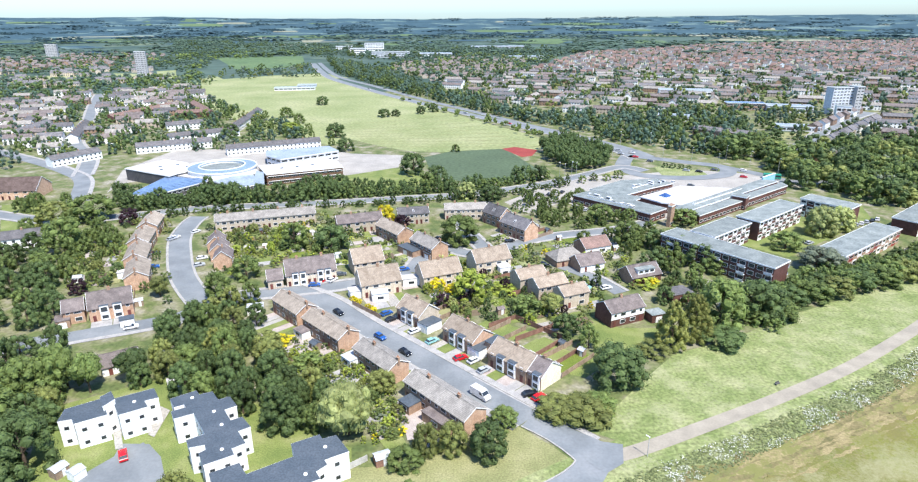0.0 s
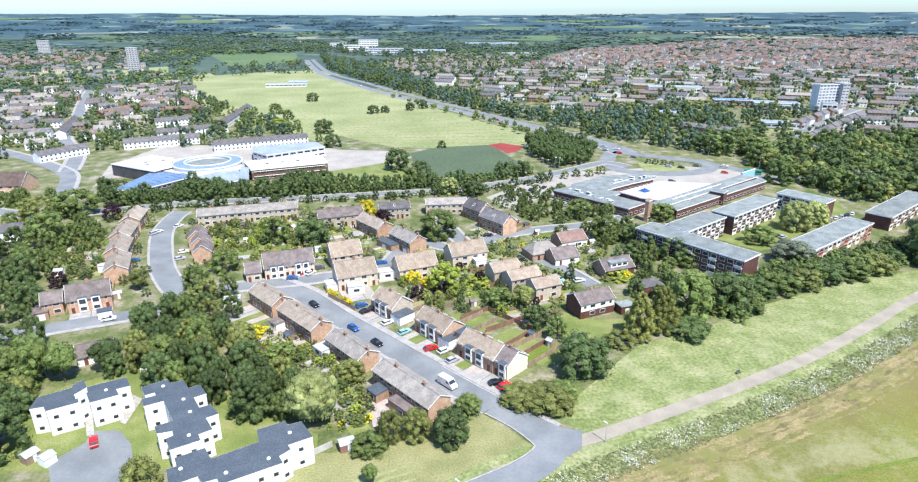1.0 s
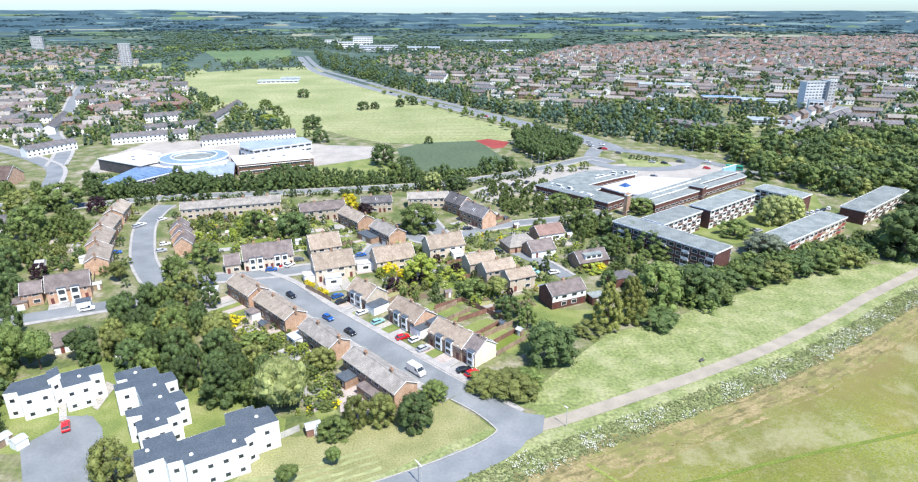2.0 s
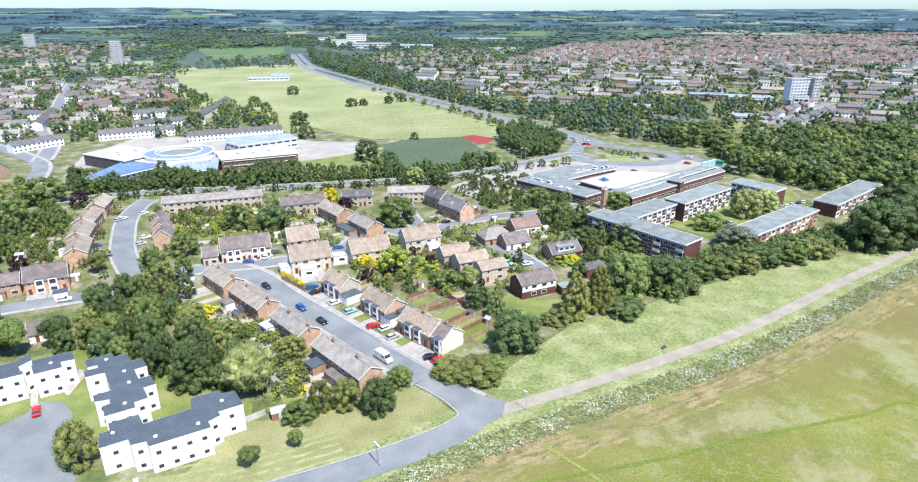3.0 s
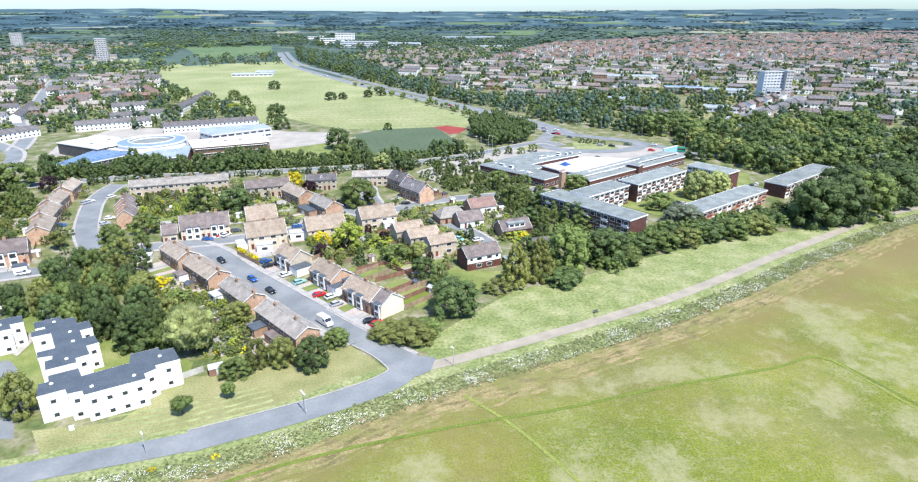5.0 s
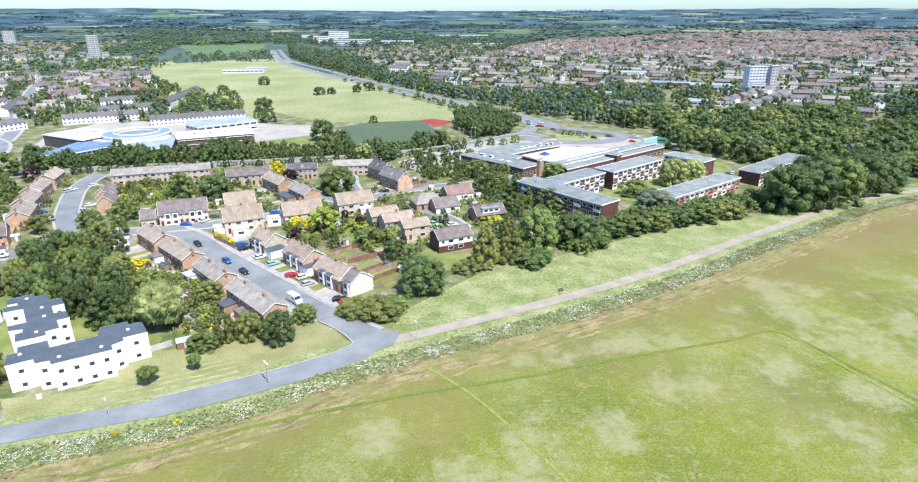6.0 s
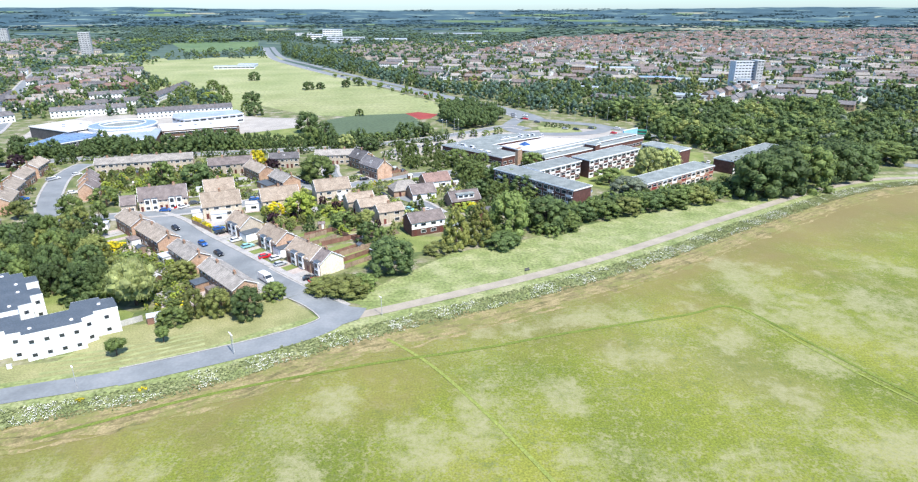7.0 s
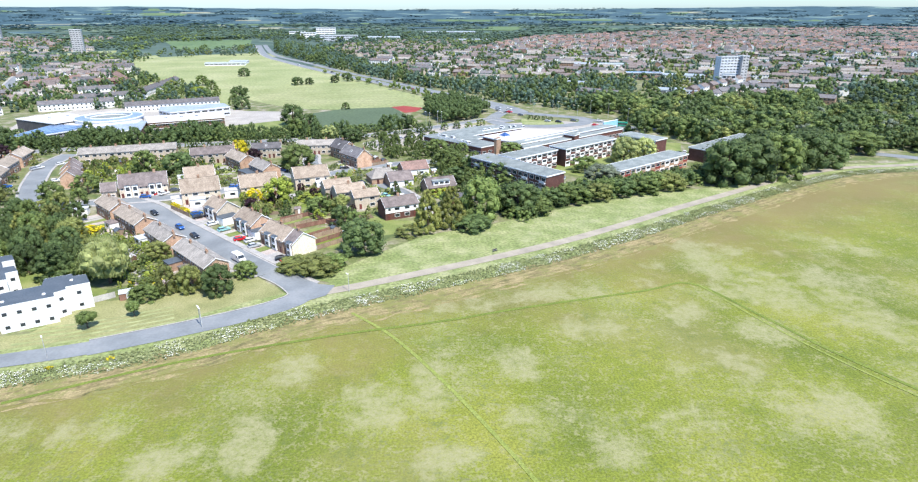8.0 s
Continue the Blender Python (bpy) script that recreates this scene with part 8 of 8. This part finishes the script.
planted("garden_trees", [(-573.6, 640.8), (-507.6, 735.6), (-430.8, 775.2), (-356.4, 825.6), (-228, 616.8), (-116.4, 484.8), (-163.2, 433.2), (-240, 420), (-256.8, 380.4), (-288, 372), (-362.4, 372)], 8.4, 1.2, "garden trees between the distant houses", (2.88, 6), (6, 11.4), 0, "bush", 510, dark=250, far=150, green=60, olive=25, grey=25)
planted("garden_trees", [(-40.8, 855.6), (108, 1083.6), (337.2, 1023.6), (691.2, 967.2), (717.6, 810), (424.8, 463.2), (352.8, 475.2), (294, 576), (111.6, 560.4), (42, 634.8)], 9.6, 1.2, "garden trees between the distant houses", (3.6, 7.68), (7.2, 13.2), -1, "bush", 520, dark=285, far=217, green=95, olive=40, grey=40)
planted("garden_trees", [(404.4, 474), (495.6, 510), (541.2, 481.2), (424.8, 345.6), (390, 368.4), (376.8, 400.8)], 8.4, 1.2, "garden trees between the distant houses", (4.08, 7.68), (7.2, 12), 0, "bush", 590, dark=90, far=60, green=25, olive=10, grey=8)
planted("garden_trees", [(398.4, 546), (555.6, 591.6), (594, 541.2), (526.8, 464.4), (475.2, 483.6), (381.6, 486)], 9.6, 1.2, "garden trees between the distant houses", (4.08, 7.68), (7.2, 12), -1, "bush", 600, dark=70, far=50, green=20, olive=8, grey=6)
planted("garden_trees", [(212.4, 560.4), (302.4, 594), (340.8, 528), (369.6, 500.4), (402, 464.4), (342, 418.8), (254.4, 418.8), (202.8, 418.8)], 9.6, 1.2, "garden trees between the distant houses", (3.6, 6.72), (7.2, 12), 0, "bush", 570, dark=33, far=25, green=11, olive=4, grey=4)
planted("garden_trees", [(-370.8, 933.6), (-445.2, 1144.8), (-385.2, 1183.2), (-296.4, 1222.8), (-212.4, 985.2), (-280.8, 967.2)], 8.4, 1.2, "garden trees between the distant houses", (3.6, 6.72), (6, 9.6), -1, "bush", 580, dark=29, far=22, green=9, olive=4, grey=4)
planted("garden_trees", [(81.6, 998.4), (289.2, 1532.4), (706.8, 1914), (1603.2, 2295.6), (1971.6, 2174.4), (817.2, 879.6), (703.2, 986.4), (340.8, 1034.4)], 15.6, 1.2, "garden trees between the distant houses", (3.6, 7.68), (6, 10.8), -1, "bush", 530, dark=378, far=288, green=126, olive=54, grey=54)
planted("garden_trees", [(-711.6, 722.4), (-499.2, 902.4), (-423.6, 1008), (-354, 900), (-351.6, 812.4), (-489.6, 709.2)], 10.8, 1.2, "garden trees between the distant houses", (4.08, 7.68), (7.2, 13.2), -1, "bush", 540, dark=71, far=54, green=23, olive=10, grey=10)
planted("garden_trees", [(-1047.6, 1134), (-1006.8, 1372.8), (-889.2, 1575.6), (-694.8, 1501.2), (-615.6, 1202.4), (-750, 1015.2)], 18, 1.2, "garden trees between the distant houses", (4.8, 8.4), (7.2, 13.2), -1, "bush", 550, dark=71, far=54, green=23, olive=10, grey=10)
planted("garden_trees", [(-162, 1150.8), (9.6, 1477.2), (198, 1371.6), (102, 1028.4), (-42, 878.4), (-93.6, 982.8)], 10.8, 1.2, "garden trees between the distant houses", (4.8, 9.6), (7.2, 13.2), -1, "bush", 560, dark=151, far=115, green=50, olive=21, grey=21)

# ---- open country to the horizon ----
rnd = random.Random(99)


def lie(x, y):
    """The far land rises gently towards the horizon."""
    d = math.hypot(x, y)
    return 74 * max(0.0, (d - 3120) / 2700) ** 1.6


for i in range(90):
    d, a = 1800 * (3.1 ** rnd.random()), rnd.uniform(-0.85, 0.85)
    x, y = d * math.sin(a), d * math.cos(a)
    w, h, q = rnd.uniform(48, 228) * d / 3120, rnd.uniform(48, 156), rnd.uniform(-0.25, 0.25) - a
    pts = [(x + u * w * math.cos(q) - v * h * math.sin(q), y + u * w * math.sin(q) + v * h * math.cos(q)) for u, v in ((-1, -0.8), (1, -1), (0.9, 0.9), (-0.8, 1))]
    f = Shape()
    f.face(*[(u, v, lie(u, v) + 0.8 + 0.01 * i) for u, v in pts])
    # Two in five fields take the hill colour with its painted haze.
    tagged(new("field", f.mesh("field", (CROP, STRAW, HAZY_HILLS, CROP, HAZY_HILLS)[i % 5])), "distant farm field among woods", "field", kind="structure")
# Both leaf colours here carry painted haze, the farther one more.
for colour, count, d0, d1, seed in (("far", 220, 1560, 1.9, 61), ("hazeblue", 460, 2500, 2.25, 62)):
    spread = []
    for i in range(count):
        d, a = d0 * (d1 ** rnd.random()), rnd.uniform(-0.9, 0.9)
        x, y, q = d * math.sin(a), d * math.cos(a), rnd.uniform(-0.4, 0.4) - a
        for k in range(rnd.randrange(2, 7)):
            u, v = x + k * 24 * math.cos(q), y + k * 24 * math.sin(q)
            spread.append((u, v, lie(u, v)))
    mass("far_woods", spread, colour, "far woods and hedges of open country, tinted for haze", (14, 34), (7, 12), -2, seed, kind="bush")
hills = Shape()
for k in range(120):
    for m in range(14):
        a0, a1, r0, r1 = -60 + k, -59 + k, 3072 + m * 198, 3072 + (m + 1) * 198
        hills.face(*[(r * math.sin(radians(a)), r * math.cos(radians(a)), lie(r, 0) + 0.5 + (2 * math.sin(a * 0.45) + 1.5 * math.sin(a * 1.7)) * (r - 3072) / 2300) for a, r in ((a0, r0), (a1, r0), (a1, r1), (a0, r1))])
tagged(new("backdrop_hills", hills.mesh("backdrop_hills", HAZY_HILLS)), "gently rising wooded land on the horizon, coloured blue for haze", "hills", kind="structure")

# ---- vehicles ----
car(6.48, 131.5, -46, "white", "van", "parked on the street")
car(1.32, 149.6, 30, "red", "car", "parked on a drive")
car(-14.4, 152.4, -46, "dark", "car", "parked on the street")
car(-22.7, 161.2, -46, "blue", "car", "parked on the street")
car(-38.2, 177, -46, "dark", "car", "parked on the street")
car(-50.9, 198.4, 10, "blue", "car", "parked on the street")
car(7.68, 143.4, 40, "silver", "car", "parked on a drive")
car(5.16, 148.4, 40, "white", "car", "parked on a drive")
car(-7.08, 159.1, 40, "teal", "car", "parked on a drive")
car(-20.6, 172.7, 40, "dark", "car", "parked on a drive")
car(-22.7, 176.8, 40, "blue", "car", "parked on a drive")
car(-12.7, 165.1, 40, "white", "car", "parked on a drive")
car(19.1, 132.4, 20, "dark", "car", "parked on a drive")
car(21.1, 131, 40, "red", "car", "parked on a drive")
car(-48.2, 203.5, 60, "red", "car", "parked on the street")
car(-45.4, 202.9, 60, "white", "car", "parked on the street")
car(-72.1, 108.8, 122, "red", "car", "parked in the court")
car(-100.2, 166.9, 25, "white", "car", "parked on the street")
car(-43.4, 208.3, 15, "grey", "car", "parked on the street")
car(-148, 283, 10, "dark", "car", "parked on the street")
car(-122.6, 248, 60, "white", "car", "parked on the street")
car(-123.4, 245.9, 60, "silver", "car", "parked on the street")
car(-116.9, 255.7, 60, "white", "car", "parked on the street")
car(-122.6, 229.4, 20, "dark", "car", "parked on the street")
# This blue car is added in place of a blue garden trampoline.
car(-116.5, 215.3, 20, "blue", "car", "parked on the street")
car(-101.5, 224.4, 30, "white", "car", "parked on the street")
car(-99.7, 217.2, 30, "silver", "car", "parked on the street")
car(-20.4, 212.9, 20, "blue", "car", "parked in the court")
car(-5.88, 240.5, -40, "blue", "car", "parked on the street")
car(-8.52, 246.1, -40, "dark", "car", "parked on the street")
car(21.4, 243.4, 20, "dark", "car", "parked on the street")
car(33, 217.6, -40, "dark", "car", "parked on the street")
car(45, 197.3, -40, "teal", "car", "parked on the street")
car(52, 196.3, 20, "white", "car", "parked on the street")
car(36.5, 309.5, 60, "dark", "car", "parked by the low centre")
car(40.1, 311.4, 60, "grey", "car", "parked by the low centre")
car(43.7, 313.4, 60, "silver", "car", "parked by the low centre")
car(47.4, 315.5, 60, "dark", "car", "parked by the low centre")
car(51.1, 317.5, 60, "white", "car", "parked by the low centre")
car(54.8, 319.6, 60, "dark", "car", "parked by the low centre")
car(56.9, 293.9, 60, "silver", "car", "parked by the low centre")
car(58.6, 291.8, 60, "white", "car", "parked by the low centre")
car(60.2, 289.9, 60, "dark", "car", "parked by the low centre")
car(61.9, 288, 60, "silver", "car", "parked by the low centre")
car(179.9, 265.2, 60, "silver", "car", "parked by the flats")
car(183.5, 267.1, 60, "white", "car", "parked by the flats")
car(187.1, 269.2, 60, "silver", "car", "parked by the flats")
car(190.8, 271.2, 60, "dark", "car", "parked by the flats")
car(194.5, 273.2, 60, "white", "car", "parked by the flats")
car(144.2, 243, 30, "dark", "car", "parked by the flats")
car(146.5, 241.6, 30, "silver", "car", "parked by the flats")
car(137.9, 368.3, -30, "silver", "car", "on the roundabout")
car(166.1, 352.4, -20, "red", "car", "on the road")
car(181.3, 349.7, -20, "green", "bus", "on the road")
car(128.5, 332.8, -20, "grey", "car", "parked by the low centre")
car(-121.3, 804.5, -35, "white", "car", "on the main road")
car(-59.9, 700.7, -35, "dark", "car", "on the main road")
car(2.76, 600.5, -35, "silver", "car", "on the main road")
car(41.2, 539.4, -35, "red", "car", "on the main road")
car(58.4, 507.6, -35, "grey", "car", "on the main road")
car(86.3, 472, -35, "white", "car", "on the main road")
car(96.7, 455.9, -35, "dark", "car", "on the main road")
car(109, 415.1, -35, "silver", "car", "on the main road")
car(116.5, 405.8, -20, "red", "car", "on the main road")
car(122.9, 393.7, -20, "grey", "car", "on the main road")
car(110, 426.5, -25, "silver", "car", "on the roundabout")
car(117.5, 418.8, -25, "white", "car", "on the roundabout")
car(144.6, 365.3, -25, "dark", "car", "on the roundabout")
car(155.5, 369.7, -25, "grey", "car", "on the roundabout")
car(172.4, 368.2, -25, "white", "car", "on the roundabout")
bush(132, 376.4, 2.52, 3.48, "dark", 1, "on the roundabout island")
bush(136.9, 374.9, 2.52, 3.48, "dark", 1, "on the roundabout island")
bush(140.3, 371.8, 2.52, 3.36, "dark", 1, "on the roundabout island")
bush(127.7, 378, 2.52, 3.48, "dark", 1, "on the roundabout island")
for x, y in ((-35.4, 187.2), (-34.2, 186.0), (-33.0, 184.9), (-29.4, 181.3), (-28.2, 180.1), (-27.0, 179.0)):
    bush(x, y, 1.25, 1.9, "yellow", 2, "clipped as a hedge")
annex(-34.6, 190.6, 24, 5, 4, 2.7, WHITE, WHITEROOF, "white single-storey garage before a house", "garage")
# ---- street lamps, fences, sheds ----
street_lamp(-116.4, 822, 160, 10.0)
street_lamp(-39.6, 694.8, 70, 10.0)
street_lamp(16.8, 589.2, 340, 10.0)
street_lamp(57.6, 524.4, 215, 10.0)
street_lamp(85.2, 418.8, 160, 10.0)
street_lamp(100.8, 404.4, 115, 10.0)
street_lamp(133.2, 400.8, 350, 10.0)
street_lamp(148.8, 391.2, 340, 10.0)
street_lamp(158.4, 372, 295, 10.0)
street_lamp(200.4, 404.4, 100, 10.0)
street_lamp(202.8, 357.6, 230, 10.0)
street_lamp(57.6, 349.2, 205, 10.0)
street_lamp(60, 345.6, 275, 10.0)
street_lamp(64.8, 350.4, 345, 10.0)
street_lamp(67.2, 349.2, 55, 10.0)
street_lamp(166.8, 418.8, 120, 10.0)
street_lamp(150, 418.8, 200, 10.0)
street_lamp(136.8, 442.8, 210, 10.0)
street_lamp(124.8, 453.6, 325, 10.0)
street_lamp(116.4, 447.6, 220, 10.0)
street_lamp(172.8, 396, 40, 10.0)
street_lamp(181.2, 379.2, 320, 10.0)
street_lamp(93.6, 418.8, 300, 10.0)
street_lamp(81.6, 433.2, 55, 10.0)
street_lamp(188.4, 357.6, 310, 10.0)
street_lamp(-18.6, 78.1, 130, 5.16)
street_lamp(9.6, 91.7, 130, 5.16)
street_lamp(42.4, 109.7, 130, 5.16)
street_lamp(10.3, 90.7, 130, 5.16)
fence([(9.96, 168), (18.5, 173.8), (31.4, 160.8)], 1.7, FENCERED, "red-brown wooden panel fence round a garden")
fence([(17.5, 159.7), (29.8, 168.1)], 1.7, FENCERED, "red-brown wooden panel fence between gardens")
fence([(25, 150.2), (34.1, 158.2)], 1.7, FENCEWOOD, "pale wooden panel fence between gardens")
fence([(-22.7, 104.6), (-18.4, 108)], 1.7, FENCEGREY, "pale grey weathered wooden garden fence")
fence([(-34.8, 183.6), (-24.1, 173.6)], 1.7, FENCEWOOD, "brown fence round a corner garden")
fence([(13.2, 204), (21.6, 208.8)], 1.7, FENCERED, "red-brown wooden fence round a garden")
fence([(18, 190.8), (22.8, 193.2)], 1.7, FENCERED, "red-brown wooden fence round a garden")

bench = thing("park_bench", 83.9, 137.6, 30, "dark weathered wooden bench beside the path", "bench")
for n, b in (("seat", (-0.8, -0.25, 0.40, 0.8, 0.2, 0.46)), ("backrest", (-0.8, 0.2, 0.5, 0.8, 0.26, 0.9)), ("leg", (-0.7, -0.2, 0, -0.6, 0.26, 0.42)), ("leg", (0.6, -0.2, 0, 0.7, 0.26, 0.42))):
    box_part(n, DARKCLAD, bench, *b)
cabinet = thing("utility_cabinet", -37.9, 86.2, 20, "small white utility cabinet on the mown green", "cabinet")
box_part("body", UPVC, cabinet, -0.45, -0.2, 0.05, 0.45, 0.2, 1.0)
box_part("plinth", CONCRETE, cabinet, -0.5, -0.25, 0, 0.5, 0.25, 0.05)
box_part("lid", PALECLAD, cabinet, -0.48, -0.23, 1.0, 0.48, 0.23, 1.05)


# ---- pale seeding grass in the meadow ----
PATCHES = [(37, 71, 6.8, 5.5), (54, 60, 10.1, 7.1), (77, 72, 9.3, 7.5), (85, 52, 5.2, 6.7), (32, 50, 4.6, 6.4), (104, 89, 7.7, 5.8), (98, 46, 5.0, 4.4), (43, 54, 2.1, 1.7), (65, 65, 5.0, 7.8), (159, 110, 27, 18), (149, 136, 11.4, 9), (194, 142, 6.1, 5),
           (199, 135, 5.1, 4.8), (127, 98, 6.7, 6.4), (143, 86, 7.6, 6.9), (173, 90, 11.5, 12), (73, 101, 16, 4), (22, 44, 6.9, 5.8), (4, 52, 6.8, 4), (-8, 53, 5.2, 4)]
PATCHES += [(102, 108, 12.5, 5), (127, 68, 8.5, 7.5), (139, 56, 10, 8), (113, 53, 6.5, 5), (68, 44, 5.5, 3.7)]
cells, keep = {}, []
for cx, cy, rx, ry in PATCHES:
    for i in range(int(cx - 1.7 * rx) - 1, int(cx + 1.7 * rx) + 2):
        for j in range(int(cy - 1.7 * ry) - 1, int(cy + 1.7 * ry) + 2):
            q = ((i - cx) / rx) ** 2 + ((j - cy) / ry) ** 2
            v = 0.85 - 0.5 * q + 1.2 * noise.noise(Vector((i * 0.1, j * 0.1, 7))) + 0.7 * noise.noise(Vector((i * 0.3, j * 0.3, 2)))
            cells[(i, j)] = max(cells.get((i, j), 0.0), min(1.0, v))
seed_grass = Shape()
index = {}
for (i, j), v in cells.items():
    quad = [(i, j), (i + 1, j), (i + 1, j + 1), (i, j + 1)]
    if max(cells.get(p, 0.0) for p in quad) <= 0.0:
        continue
    for p in quad:
        if p not in index:
            index[p] = len(seed_grass.v)
            seed_grass.v.append((p[0], p[1], 0.043))
            keep.append(cells.get(p, 0.0))
    seed_grass.f.append(tuple(index[p] for p in quad))
    seed_grass.s.append(0)
seeding = new("seeding_grass", seed_grass.mesh("seeding_grass", SEEDED))
seeding.data.attributes.new("seeding", "FLOAT", "POINT").data.foreach_set("value", keep)
tagged(seeding, "pale seeding grass standing in patches across the meadow", "grass", kind="stuff")

# ---- flowering verge along the path ----
rnd = random.Random(5)
stalks, heads = Shape(), Shape()
mid = smooth(PATHLINE, 1.0)
for i, (x, y) in enumerate(mid):
    for _ in range(40):
        o = -rnd.uniform(5.5, 12.2)
        (px, py), = offset([mid[max(0, i - 1)], mid[i], mid[min(len(mid) - 1, i + 1)]], o)[1:2]
        px, py = px + rnd.uniform(-0.6, 0.6), py + rnd.uniform(-0.6, 0.6)
        h, r = rnd.uniform(0.08, 0.34), rnd.uniform(0.15, 0.36)
        for k in range(3):
            a = rnd.uniform(0, 6.28)
            c, s = math.cos(a) * r, math.sin(a) * r
            stalks.face((px - c, py - s, 0.05), (px + s * 0.8, py - c * 0.8, h * 0.5), (px + c, py + s, h), (px - s * 0.8, py + c * 0.8, h * 0.7))
        if noise.noise(Vector((px * 0.12, py * 0.12, 3))) > 0.0 and rnd.random() < 0.3:
            for k in range(rnd.randrange(2, 6)):
                qx, qy, q, z = px + rnd.uniform(-0.5, 0.5), py + rnd.uniform(-0.5, 0.5), rnd.uniform(0.04, 0.11), h + rnd.uniform(0.02, 0.25)
                heads.face(*[(qx + q * math.cos(1.0472 * m), qy + q * math.sin(1.0472 * m), z + rnd.uniform(-0.04, 0.04)) for m in range(6)])
tagged(new("verge_plants", stalks.mesh("verge_plants", LEAF["weed"])), "tall green weeds along the path verge", "plants", kind="stuff")
tagged(new("verge_flowers", heads.mesh("verge_flowers", PETAL)), "white umbel flowers along the path verge", "flowers", kind="stuff")
